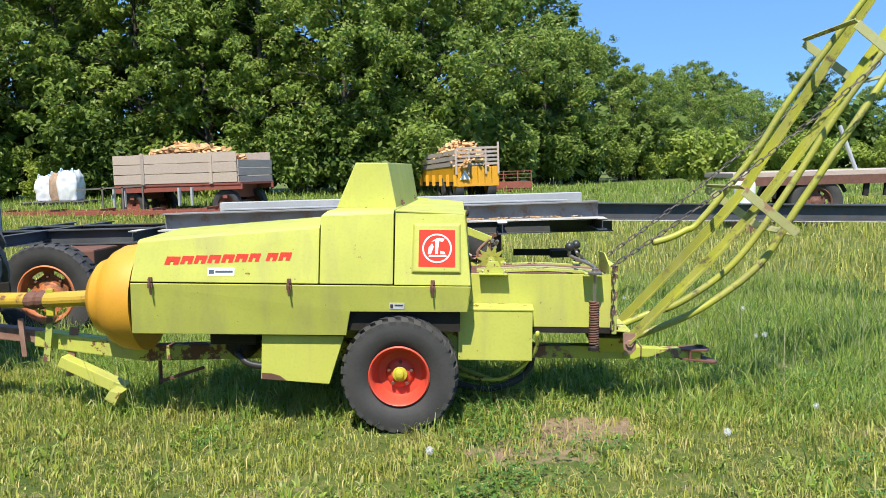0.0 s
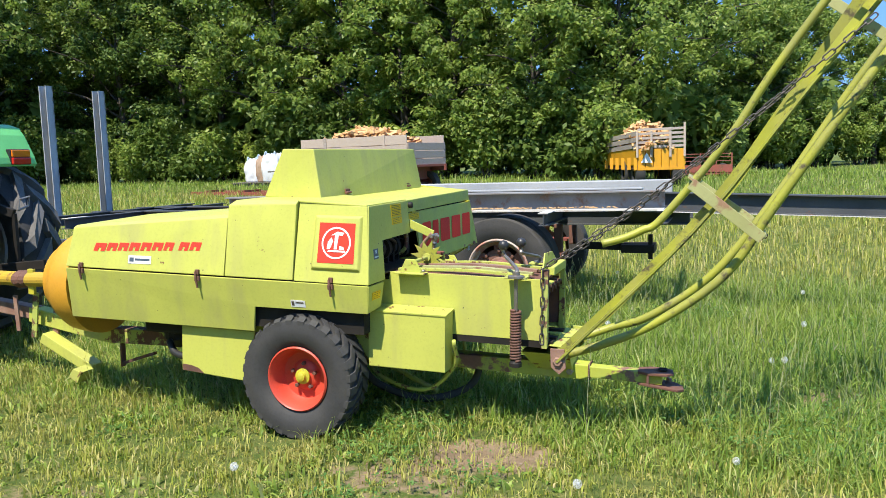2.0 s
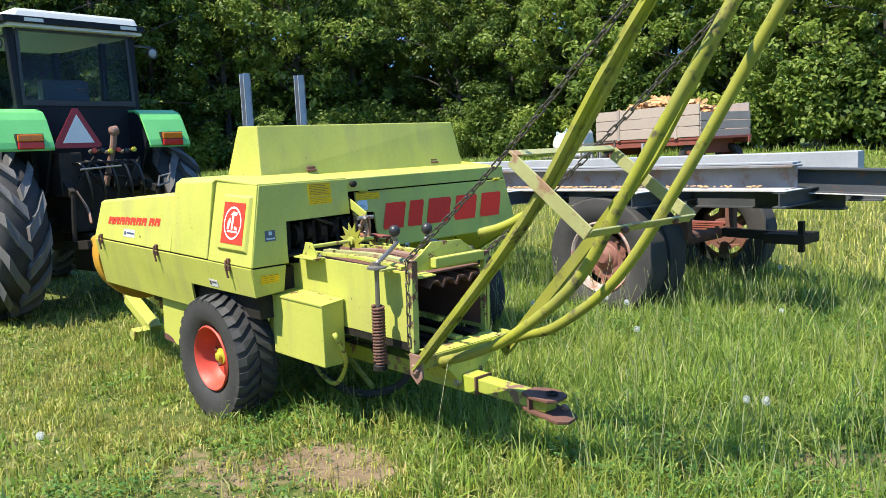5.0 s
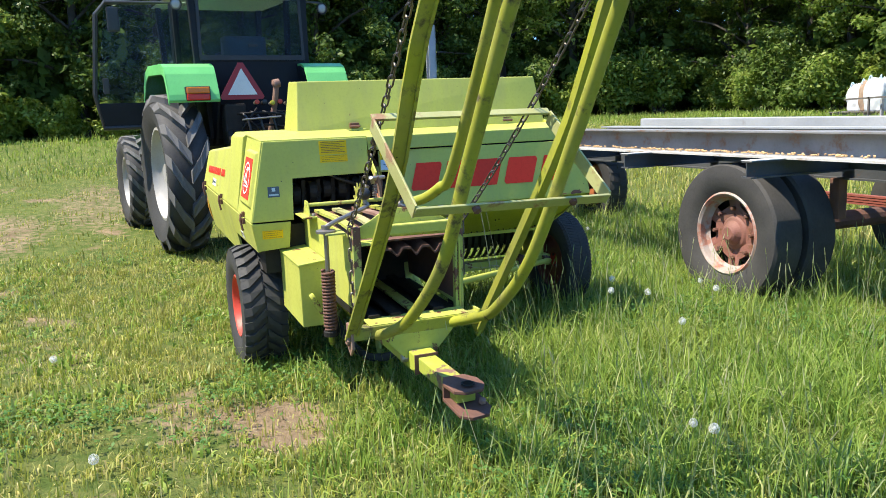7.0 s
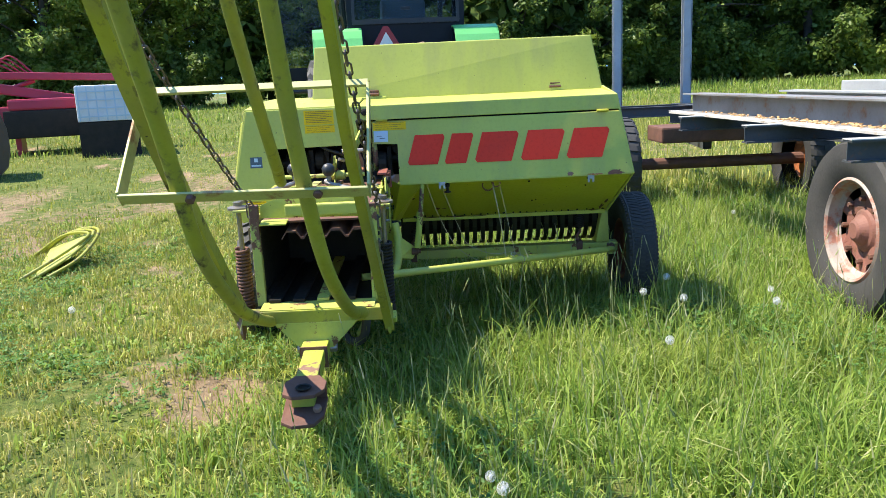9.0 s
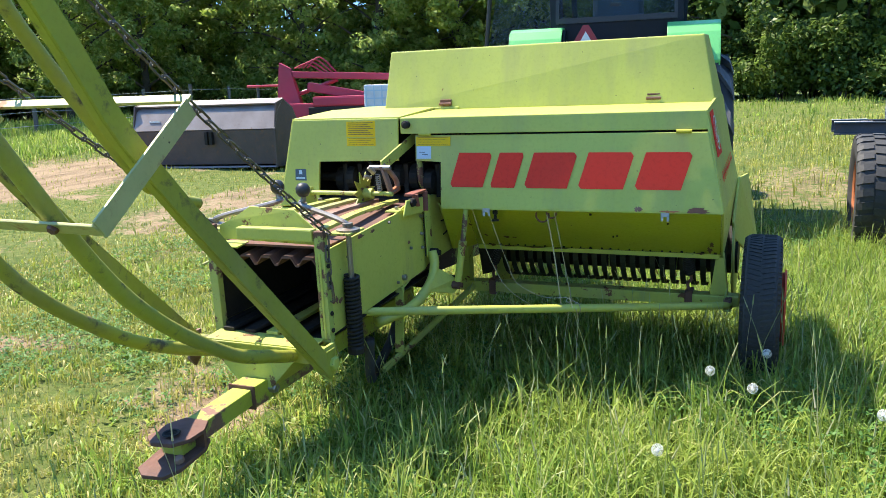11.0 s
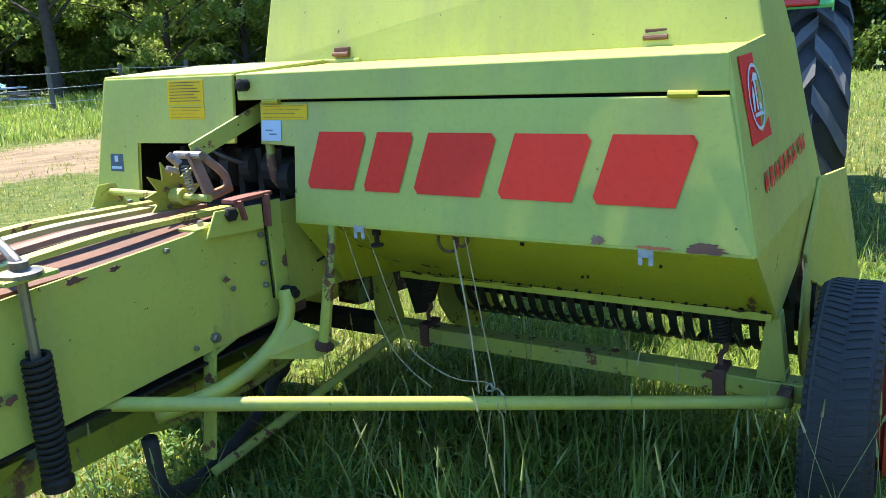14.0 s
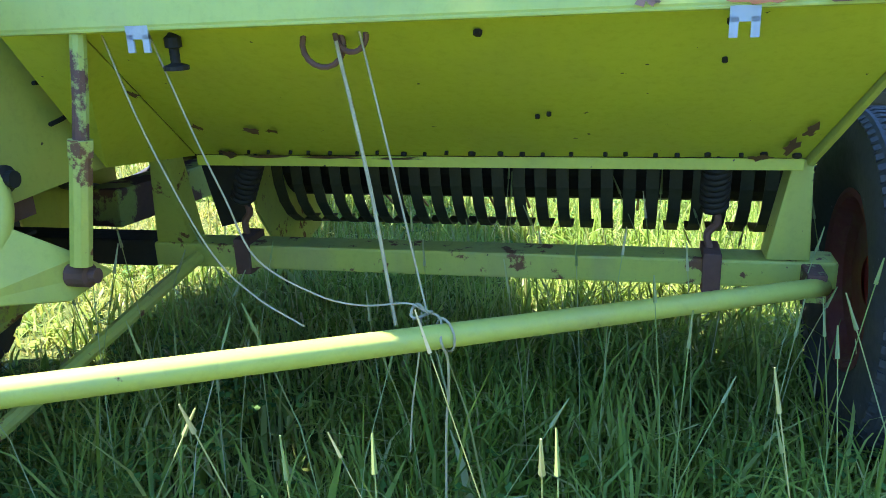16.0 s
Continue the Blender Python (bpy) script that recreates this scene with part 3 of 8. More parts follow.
panel("skirt_back", [(0.408, 0.032, 0.732), (0.408, 0.20, 0.742), (0.424, 0.21, 0.884), (0.424, 0.004, 0.884)], LIME, baler, "small rear skirt corner", 0.012)
# raised square on the rear hood with its badge
def on_hood(x, z, d=0.0):
    """A point on the sloping rear hood's outer face, d proud of it."""
    k = (z - 0.893) / 0.42
    return (x, 0.085 * k - 0.98 * d, z + 0.2 * d)


part("raised_square", solid(bm_new(), [on_hood(*p, -0.004) for p in ((0.065, 0.955), (0.372, 0.955), (0.365, 1.262), (0.072, 1.262))],
     [on_hood(*p, 0.016) for p in ((0.082, 0.972), (0.356, 0.972), (0.350, 1.246), (0.088, 1.246))], 0.006), LIME, rear_hood)
badge = part("badge", slab(bm_new(), [on_hood(*p, 0.0185) for p in ((0.112, 1.000), (0.332, 1.000), (0.328, 1.216), (0.114, 1.216))], 0.002), DECAL_RED, rear_hood, "square red badge with a white ring")


def ring(bm, centre, ex, ez, r0, r1, n=40):
    c, ex, ez = Vector(centre), Vector(ex), Vector(ez)
    a = [[bm.verts.new(c + (ex * math.cos(t) + ez * math.sin(t)) * r) for t in (2 * math.pi * j / n for j in range(n))] for r in (r0, r1)]
    for j in range(n):
        bm.faces.new((a[0][j], a[0][(j + 1) % n], a[1][(j + 1) % n], a[1][j]))
    return bm


def plates(bm, origin, ex, ez, shapes):
    """Flat shapes, each a list of (u, v) corners, in the plane of ex and ez."""
    o, ex, ez = Vector(origin), Vector(ex), Vector(ez)
    for s in shapes:
        face(bm, [o + ex * u + ez * v for u, v in s])
    return bm


BADGE_MARK = [[(-0.055, -0.035), (-0.035, -0.035), (-0.02, 0.01), (-0.03, 0.03), (-0.05, 0.005)], [(-0.012, -0.035), (0.005, -0.035), (0.012, 0.045), (-0.01, 0.05)],
              [(-0.035, 0.04), (0.0, 0.062), (0.045, 0.058), (0.035, 0.04), (0.0, 0.044)], [(-0.05, -0.05), (0.06, -0.05), (0.055, -0.04), (-0.045, -0.04)], [(0.02, -0.035), (0.05, -0.035), (0.045, -0.02), (0.02, -0.015)]]
bz = Vector((0, 0.2, 0.98)).normalized()
bm = ring(bm_new(), on_hood(0.222, 1.108, 0.021), (1, 0, 0), bz, 0.078, 0.088)
plates(bm, on_hood(0.222, 1.108, 0.021), (1, 0, 0), bz, BADGE_MARK)
part("badge_mark", bm, DECAL_WHITE, badge, "white ring and emblem shapes")

# tall box along the top
part("top_box", solid(bm_new(), [(-0.44, 0.385, 1.330), (-0.051, 0.378, 1.322), (-0.035, 2.028, 1.324), (-0.44, 2.028, 1.336)],
     [(-0.318, 0.402, 1.620), (-0.112, 0.405, 1.620), (-0.083, 1.970, 1.624), (-0.29, 1.970, 1.624)], 0.006), LIME, baler, "tall tapering sheet-metal box")
for y in (0.728, 1.758):
    bm = box(bm_new(), -0.058, -0.044, y - 0.03, y + 0.03, 1.340, 1.372, 0.003)
    tube(bm, [(-0.040, y - 0.032, 1.350), (-0.040, y + 0.032, 1.350)], 0.007, 8)
    part("hinge", bm, RUST, baler, "rusty lid hinge")
# wide lid over the pick-up
lid = part("lid", slab(bm_new(), [(-0.44, 0.672, 1.334), (0.371, 0.668, 1.312), (0.340, 2.024, 1.316), (-0.44, 2.028, 1.341)], 0.012, 0.003), LIME, baler, "sun-bleached lid top")
part("lid_lip", slab(bm_new(), [(0.380, 0.672, 1.238), (0.350, 2.032, 1.238), (0.343, 2.026, 1.315), (0.374, 0.668, 1.311)], 0.012, 0.003), LIME, lid, "folded lid lip")
bm = lathe(bm_new(), [(0.018, 0), (0.018, 0.03), (0.008, 0.034), (0, 0.034)], axis_to((0.370, 0.705, 1.280), (1, 0, 0.05)), 14)
part("catch", bm, DARK, lid, "dark lid catch")
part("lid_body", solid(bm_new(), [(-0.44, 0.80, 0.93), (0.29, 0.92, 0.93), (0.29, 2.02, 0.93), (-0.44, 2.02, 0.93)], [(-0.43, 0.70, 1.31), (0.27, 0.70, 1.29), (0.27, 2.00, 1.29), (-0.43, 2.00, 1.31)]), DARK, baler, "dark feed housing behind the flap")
# flap
FT, FB = Vector((0.358, 0, 1.230)), Vector((0.402, 0, 0.898))


def on_flap(y, z, d=0.0):
    k = (FT.z - z) / (FT.z - FB.z)
    return (FT.x + (FB.x - FT.x) * k + d, y, z + 0.18 * d)


flap = part("flap", slab(bm_new(), [on_flap(*p) for p in ((0.738, 1.112), (0.870, 1.112), (0.866, 0.898), (2.104, 0.904), (2.034, 1.230), (0.736, 1.230))], 0.012, 0.004), LIME, baler, "hinged rear flap with big red lettering")
part("flap_edge", slab(bm_new(), [on_flap(0.867, 0.908, -0.001), on_flap(0.867, 0.894, -0.001), on_flap(2.103, 0.900, -0.001), on_flap(2.101, 0.914, -0.001)], 0.014, 0.003), LIME, flap)
# heavy slanted letter shapes, drawn as plain blocks
SL = 0.30
def maker_block(y0, width):
    """One slanted red block with cut corners, standing for the maker's lettering."""
    bm = bm_new()
    top, low = 1.149, 0.995
    ring = [(0.0, 0.1), (0.08, 0.0), (1.0, 0.0), (1.0, 0.9), (0.92, 1.0), (0.0, 1.0)]

    def at(q):
        z = low + (top - low) * q[1]
        return on_flap(y0 + width * q[0] + SL * (z - low), z, 0.0035)
    face(bm, [at(q) for q in ring])
    return part("letter_block", bm, DECAL_RED, flap, "bold slanted red block of the maker's lettering")


for y0, w in ((0.912, 0.160), (1.106, 0.115), (1.264, 0.195), (1.505, 0.195), (1.745, 0.190)):
    maker_block(y0, w)
# torn and rusty spots on the flap's lower edge
for y, z, w, h, mat in ((1.767, 0.914, 0.018, 0.011, RUST_PALE), (2.003, 0.913, 0.046, 0.014, RUST), (1.893, 0.907, 0.045, 0.005, RIM_ORANGE)):
    n = 24
    pts = [on_flap(y + w * math.cos(2 * math.pi * i / n) * (0.55 + 0.6 * random.random()), max(0.902, z + h * math.sin(2 * math.pi * i / n) * (0.35 + 1.0 * random.random())), 0.0045) for i in range(n)]
    bm = bm_new()
    face(bm, pts)
    part("bare_patch", bm, mat, flap, "flaked paint down to rusty steel")
for y in (1.089, 1.875):
    bm = bm_new()
    for dy in (-0.012, 0.012):
        box(bm, 0.398, 0.402, y + dy - 0.005, y + dy + 0.005, 0.866, 0.890)
    box(bm, 0.398, 0.402, y - 0.017, y + 0.017, 0.884, 0.902)
    part("clip", bm, GALV, flap, "forked pale steel clip")
for y in (0.79, 1.941):
    part("flap_hinge", tube(bm_new(), [(0.370, y - 0.03, 1.234), (0.370, y + 0.03, 1.234)], 0.008, 8), HUB_YELLOW, flap, "small yellowish hinge")


def sticker(name, pts, bars, material, bar_mat, parent, label, n):
    """A flat sticker with plain bars for its unreadable print. pts: low left, low right, up right, up left."""
    bm = bm_new()
    p = [Vector(q) for q in pts]
    slab(bm, p, 0.0015)
    st = part(name, bm, material, parent, label)
    bm = bm_new()
    nn = Vector(n) * 0.0015
    for u0, u1, v0, v1 in bars:
        q = []
        for u, v in ((u0, v0), (u1, v0), (u1, v1), (u0, v1)):
            q.append(p[0] * (1 - u) * (1 - v) + p[1] * u * (1 - v) + p[2] * u * v + p[3] * (1 - u) * v + nn)
        face(bm, q)
    part("print", bm, bar_mat, st, "dark print lines")
    return st


LINES = [(0.06, 0.94 - 0.09 * (i * 2 % 3), 0.93 - 0.125 * i - 0.03, 0.93 - 0.125 * i) for i in range(7)]


def on_back(y, z, d=0.002):
    k = (z - 0.893) / 0.42
    return (0.424 - 0.040 * k + d, y, z)


sticker("warning_sticker", [on_back(0.392, 1.228), on_back(0.545, 1.228), on_back(0.545, 1.300), on_back(0.392, 1.300)], LINES, DECAL_YELLOW, DECAL_DARK, baler, "yellow warning sticker with fine print", (1, 0, 0))
sticker("warning_sticker", [on_back(0.394, 1.186), on_back(0.547, 1.186), on_back(0.547, 1.224), on_back(0.394, 1.224)], LINES[::2], DECAL_YELLOW, DECAL_DARK, baler, "lower yellow warning sticker", (1, 0, 0))
sticker("type_plate", [on_back(0.098, 1.020), on_back(0.162, 1.020), on_back(0.160, 1.076), on_back(0.100, 1.076)], [(0.35, 0.65, 0.55, 0.9), (0.1, 0.9, 0.15, 0.3)], DECAL_NAVY, DECAL_BLUE, baler, "small dark type plate", (1, 0, 0))
sticker("warning_sticker", [(0.4185, 0.055, 0.800), (0.4185, 0.165, 0.800), (0.4225, 0.165, 0.845), (0.4225, 0.055, 0.845)], LINES[::2], DECAL_YELLOW, DECAL_DARK, baler, "yellow warning sticker on the skirt corner", (1, 0, 0))
sticker("warning_sticker", [on_flap(0.742, 1.181, 0.003), on_flap(0.914, 1.181, 0.003), on_flap(0.914, 1.222, 0.003), on_flap(0.742, 1.222, 0.003)], LINES[::2], DECAL_YELLOW, DECAL_DARK, flap, "faded yellow warning sticker", (1, 0, 0))
sticker("paper_sticker", [on_flap(0.745, 1.122, 0.003), on_flap(0.818, 1.122, 0.003), on_flap(0.818, 1.179, 0.003), on_flap(0.745, 1.179, 0.003)], [(0.2, 0.6, 0.5, 0.55), (0.4, 0.8, 0.3, 0.36)], DECAL_BLUE, DECAL_NAVY, flap, "pale blue paper sticker", (1, 0, 0))


def on_front(x, z, d=0.002):
    k = (z - 0.895) / 0.30
    return (x, 0.056 * k - d, z)


# slanted red model lettering on the front hood, as plain blocks
x = -1.425
for i, w in enumerate((0.105, 0.088, 0.088, 0.090, 0.088, 0.088, 0.080, None, 0.080, 0.088)):
    if w is None:
        x += 0.030
        continue
    bm = bm_new()
    z0, z1 = 1.000 + 0.045 * (x + 1.42), 1.048 + 0.045 * (x + 1.42)
    s = 0.016
    face(bm, [on_front(x, z0), on_front(x + w * 0.30, z0), on_front(x + w * 0.30 + s, z1), on_front(x + s, z1)])
    face(bm, [on_front(x + w * 0.50, z0), on_front(x + w * 0.80, z0), on_front(x + w * 0.80 + s, z1), on_front(x + w * 0.50 + s, z1)])
    face(bm, [on_front(x + w * 0.30 + s * 0.5, (z0 + z1) / 2 - 0.003), on_front(x + w * 0.5 + s * 0.5, (z0 + z1) / 2 - 0.003), on_front(x + w * 0.5 + s, z1), on_front(x + w * 0.3 + s, z1)])
    bmesh.ops.recalc_face_normals(bm, faces=bm.faces)
    part("letter_block", bm, DECAL_RED, front_hood, "slanted red block of the model lettering")
    x += w * 0.80 + 0.012
sticker("dealer_sticker", [on_front(-1.16, 0.935), on_front(-0.995, 0.937), on_front(-0.995, 0.985), on_front(-1.16, 0.983)], [(0.06, 0.25, 0.25, 0.75), (0.3, 0.94, 0.4, 0.65)], DECAL_WHITE, DECAL_NAVY, front_hood, "white dealer sticker with blue print", (0, -1, 0))
sticker("pressure_sticker", [(-0.062, 0.0235, 0.742), (0.028, 0.0235, 0.742), (0.028, 0.0135, 0.782), (-0.062, 0.0135, 0.782)], [(0.06, 0.25, 0.2, 0.8), (0.35, 0.9, 0.55, 0.75)], DECAL_WHITE, DECAL_DARK, baler, "white tyre sticker with a dark digit", (0, -1, 0))
for lx in (-1.505, -0.662, 0.198):
    bm = box(bm_new(), lx - 0.012, lx + 0.012, -0.012, 0.004, 0.895, 0.925, 0.003)
    box(bm, lx - 0.016, lx + 0.016, -0.014, 0.004, 0.858, 0.888, 0.004)
    tube(bm, [(lx - 0.006, -0.016, 0.915), (lx, -0.022, 0.88), (lx + 0.004, -0.012, 0.82)], 0.006, 8)
    part("latch", bm, RUST, baler, "dark sprung hood latch")

# right-hand side wall
side_r = part("side_wall", slab(bm_new(), [(-0.44, 2.030, 1.342), (-0.036, 2.030, 1.344), (0.338, 2.026, 1.315), (0.400, 2.106, 0.904), (-0.60, 2.106, 0.904), (-0.55, 2.065, 1.10)], 0.010, 0.002), LIME, baler, "right-hand sheet-metal side wall")
panel("lower_side_wall", [(0.400, 2.106, 0.904), (-0.115, 2.075, 0.598), (-0.30, 2.075, 0.66), (-0.60, 2.095, 0.78), (-0.60, 2.106, 0.904)], LIME, baler, "side wall tapering down to the axle", 0.010, 0.002)
panel("pickup_guard", [(-0.45, 2.095, 0.62), (-0.36, 2.095, 0.72), (-0.50, 2.108, 0.925), (-0.95, 2.130, 0.885), (-1.06, 2.19, 0.47), (-1.00, 2.19, 0.38)], LIME, baler, "flared pick-up guard")


def on_wall(x, z, d=0.003):
    """A point on the right-hand side wall's outer face, d proud of it."""
    return (x, 2.028 + 0.1946 * (1.315 - z) + d, z)


badge2 = part("badge", slab(bm_new(), [on_wall(0.288, 1.117), on_wall(0.072, 1.117), on_wall(0.105, 1.308), on_wall(0.292, 1.303)], 0.002), DECAL_RED, side_r, "red badge with a white ring")
bm = ring(bm_new(), on_wall(0.190, 1.213, 0.006), (1, 0, 0), (0, -0.19, 0.98), 0.066, 0.074)
plates(bm, on_wall(0.190, 1.213, 0.006), (-0.85, 0, 0), (0, -0.165, 0.84), BADGE_MARK)
part("badge_mark", bm, DECAL_WHITE, badge2, "white ring and emblem shapes")
x = 0.232
for i in range(9):
    bm = bm_new()
    z0, z1 = 1.006 - 0.035 * (x - 0.23), 1.050 - 0.035 * (x - 0.23)
    for o in (0, 0.024):
        face(bm, [on_wall(x - o, z0), on_wall(x - o - 0.015, z0), on_wall(x - o - 0.026, z1), on_wall(x - o - 0.011, z1)])
    face(bm, [on_wall(x - 0.016, z0 + 0.012), on_wall(x - 0.03, z0 + 0.012), on_wall(x - 0.034, z0 + 0.024), on_wall(x - 0.02, z0 + 0.024)])
    part("letter_block", bm, DECAL_RED, side_r, "slanted red block of the model lettering")
    x -= 0.066 if i != 6 else 0.092
# plate below the flap
UP0, UP1 = Vector((0.388, 0, 0.902)), Vector((-0.122, 0, 0.612))


def on_plate(y, k, d=0.0):
    """A point on the sloping plate's outer face: k runs from its lower edge, 0, to the flap, 1; d proud of it."""
    p = UP1.lerp(UP0, k)
    return (p.x + 0.494 * d, y, p.z - 0.869 * d)


# plate, lip and cheeks take the lime that has bounce light painted in
part("under_plate", slab(bm_new(), [on_plate(0.985, 1), on_plate(0.845, 0), on_plate(2.062, 0), on_plate(2.095, 1)][::-1], -0.008, 0.002), LIME_BOUNCE, baler, "sloping plate below the flap, dark spots along its edge")
part("plate_lip", slab(bm_new(), [on_plate(0.850, 0.0, 0.001), on_plate(2.060, 0.0, 0.001), (UP1.x + 0.004, 2.058, UP1.z - 0.022), (UP1.x + 0.004, 0.852, UP1.z - 0.022)], 0.006, 0.001), LIME_BOUNCE, baler, "folded lower lip of the plate")
for i in range(24):
    y = 0.93 + i * 0.048 + random.uniform(-0.012, 0.012)
    part("rivet", bolt(bm_new(), on_plate(y, 0.055 + random.uniform(-0.008, 0.008), 0.006), (0.494, 0, -0.869), 0.0035 + 0.0045 * random.random() ** 2, 0.003), DARK, baler)
for y, k in ((1.553, 0.93), (1.865, 0.95), (1.87, 0.76), (1.62, 0.42), (1.60, 0.40)):
    part("rivet", bolt(bm_new(), on_plate(y, k, 0.006), (0.494, 0, -0.869), 0.006 if k > 0.9 else 0.004, 0.003), DARK, baler)
panel("under_plate_cheek", [on_plate(0.985, 1.0, 0.002), (0.402, 0.868, 0.898), (0.13, 0.806, 0.640), on_plate(0.845, 0.0, 0.002)], LIME_BOUNCE, baler, "sloping cheek beside the bale chamber", 0.006, 0.001)
panel("under_plate_cheek", [(0.402, 0.868, 0.899), (0.30, 0.808, 0.905), (0.13, 0.808, 0.641)], LIME_BOUNCE, baler, "narrow cheek beside the bale chamber", 0.006, 0.001)
for pts in ([(0.45, 0.816, 0.815), (0.40, 0.816, 0.815), (0.355, 0.816, 0.828)], [(0.43, 0.816, 0.745), (0.385, 0.816, 0.753), (0.335, 0.816, 0.777)]):
    part("slot", tube(bm_new(), bend([Vector(p) + Vector((-0.16, 0.002, 0)) for p in pts], 4), 0.004, 6), DARK, baler, "curved dark slot")
for y, k, w, h in ((0.94, 0.06, 0.018, 0.05), (1.02, 0.03, 0.04, 0.02), (1.06, 0.30, 0.014, 0.03), (1.16, 0.03, 0.06, 0.022), (1.30, 0.02, 0.05, 0.016), (2.020, 0.16, 0.012, 0.07), (2.035, 0.30, 0.010, 0.06), (1.98, 0.05, 0.020, 0.03), (1.10, 0.30, 0.010, 0.02), (0.96, 0.34, 0.010, 0.03), (0.93, 0.62, 0.010, 0.03)):
    n = 18
    bm = bm_new()
    pts = [on_plate(y + w * math.cos(2 * math.pi * i / n) * random.uniform(0.5, 1.4), max(0.005, k + h * math.sin(2 * math.pi * i / n) * random.uniform(0.4, 1.4)), 0.0095) for i in range(n)]
    face(bm, pts)
    part("rust_scar", bm, RUST, baler, "rusty scar in the paint")

def bowed_bar(points, w, h, up, off=(0, 0, 0)):
    """A flat bar of section w by h swept along a slightly bowed line, as one closed shape."""
    bm = bm_new()
    pts = [Vector(p) + Vector(off) for p in bend(points, 5)]
    rings = []
    for i, p in enumerate(pts):
        d = (pts[min(i + 1, len(pts) - 1)] - pts[max(i - 1, 0)]).normalized()
        side = d.cross(Vector(up)).normalized()
        top = side.cross(d)
        rings.append([bm.verts.new(p + side * (j * w / 2) + top * (k * h / 2)) for j, k in ((-1, -1), (1, -1), (1, 1), (-1, 1))])
    for p, q in zip(rings, rings[1:]):
        for j in range(4):
            bm.faces.new((p[j], p[(j + 1) % 4], q[(j + 1) % 4], q[j]))
    bm.faces.new(rings[0][::-1])
    bm.faces.new(rings[-1])
    bmesh.ops.recalc_face_normals(bm, faces=bm.faces)
    return bm


# bale chamber
bm = slab(bm_new(), [(0.18, 0.297, 0.594), (1.325, 0.297, 0.594), (1.325, 0.297, 0.930), (0.42, 0.297, 0.930), (0.42, 0.297, 0.88), (0.18, 0.297, 0.86)], 0.008, 0.002)
part("chamber_side", bm, LIME, baler, "left wall of the bale chamber")
bm = slab(bm_new(), [(1.345, 0.79, 0.570), (0.44, 0.79, 0.612), (0.395, 0.79, 0.634), (0.02, 0.79, 0.638), (0.02, 0.79, 0.945), (0.62, 0.79, 0.945), (0.72, 0.79, 0.925), (1.345, 0.79, 0.895)], 0.008, 0.002)
part("chamber_side", bm, LIME, baler, "right wall of the bale chamber, paint worn at its end")
for cx_, cz_, rx_, rz_ in ((1.302, 0.735, 0.020, 0.060), (1.308, 0.63, 0.014, 0.03), (1.270, 0.70, 0.010, 0.016), (1.24, 0.69, 0.012, 0.010), (0.95, 0.90, 0.016, 0.008), (1.06, 0.90, 0.03, 0.009), (0.62, 0.78, 0.012, 0.008)):
    patch = [(cx_ + rx_ * math.cos(a) * random.uniform(0.35, 1.5), 0.7995, cz_ + rz_ * math.sin(a) * random.uniform(0.45, 1.4)) for a in [2 * math.pi * i / 15 for i in range(15)]]
    part("rust_patch", slab(bm_new(), patch, 0.0015), RUST, baler, "flaked patch of rusty steel")
for y0, y1 in ((0.282, 0.318), (0.765, 0.805)):
    part("chamber_end_post", box(bm_new(), 1.308, 1.340, y0, y1, 0.555, 0.985 if y0 < 0.5 else 0.975, 0.003), RUST_POST, baler, "upright end post with flaking paint")
# all rails but one are dark: the chamber's shade is in their colour
for i, y in enumerate((0.36, 0.46, 0.56, 0.67)):
    part("chamber_floor_rail", bar(bm_new(), (0.40, y, 0.592), (1.36, y, 0.580), 0.05, 0.014, soft=0.003), LIME_WORN if i == 2 else DARK, baler, "worn floor rail")
# ridged rusty pressing plate under the chamber's top
bm = bm_new()
prof = []
for i in range(4):
    y = 0.405 + 0.092 * i
    prof += [(y, 0.866), (y + 0.022, 0.896), (y + 0.060, 0.896), (y + 0.080, 0.866)]
low_ = [(y, z - 0.007) for y, z in prof[::-1]]
solid(bm, [(1.02, y, z) for y, z in prof + low_], [(1.325, y, z - 0.025) for y, z in prof + low_])
part("pressing_plate", bm, RUST, baler, "ridged rusty pressing plate")
part("plate_bed", box(bm_new(), 1.02, 1.295, 0.31, 0.774, 0.900, 0.908), RUST, baler)
# dark sheets added in hood and chamber, with the shade in their colour
part("knotter_side", box(bm_new(), 0.04, 0.375, 0.112, 0.118, 0.90, 1.30), DARK, baler, "dark sheet added for the shade inside the hood")
part("plunger_face", box(bm_new(), 0.66, 0.68, 0.31, 0.775, 0.57, 0.90), DARK, baler, "dark plunger face added for the shade deep in the chamber")
part("chamber_wall_lining", box(bm_new(), 0.30, 1.30, 0.306, 0.312, 0.60, 0.90), DARK, baler, "dark sheet added for the shade on the chamber wall")
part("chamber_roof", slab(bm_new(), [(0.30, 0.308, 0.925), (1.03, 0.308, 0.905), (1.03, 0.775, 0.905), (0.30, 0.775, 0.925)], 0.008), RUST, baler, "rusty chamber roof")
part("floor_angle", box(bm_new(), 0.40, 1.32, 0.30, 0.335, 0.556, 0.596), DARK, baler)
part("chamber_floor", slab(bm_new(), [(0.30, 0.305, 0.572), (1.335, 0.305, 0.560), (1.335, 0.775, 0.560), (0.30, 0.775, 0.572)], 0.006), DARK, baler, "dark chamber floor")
part("chamber_wall_lining", box(bm_new(), 0.30, 1.34, 0.775, 0.782, 0.60, 0.88), RUST, baler, "rusty wear lining")
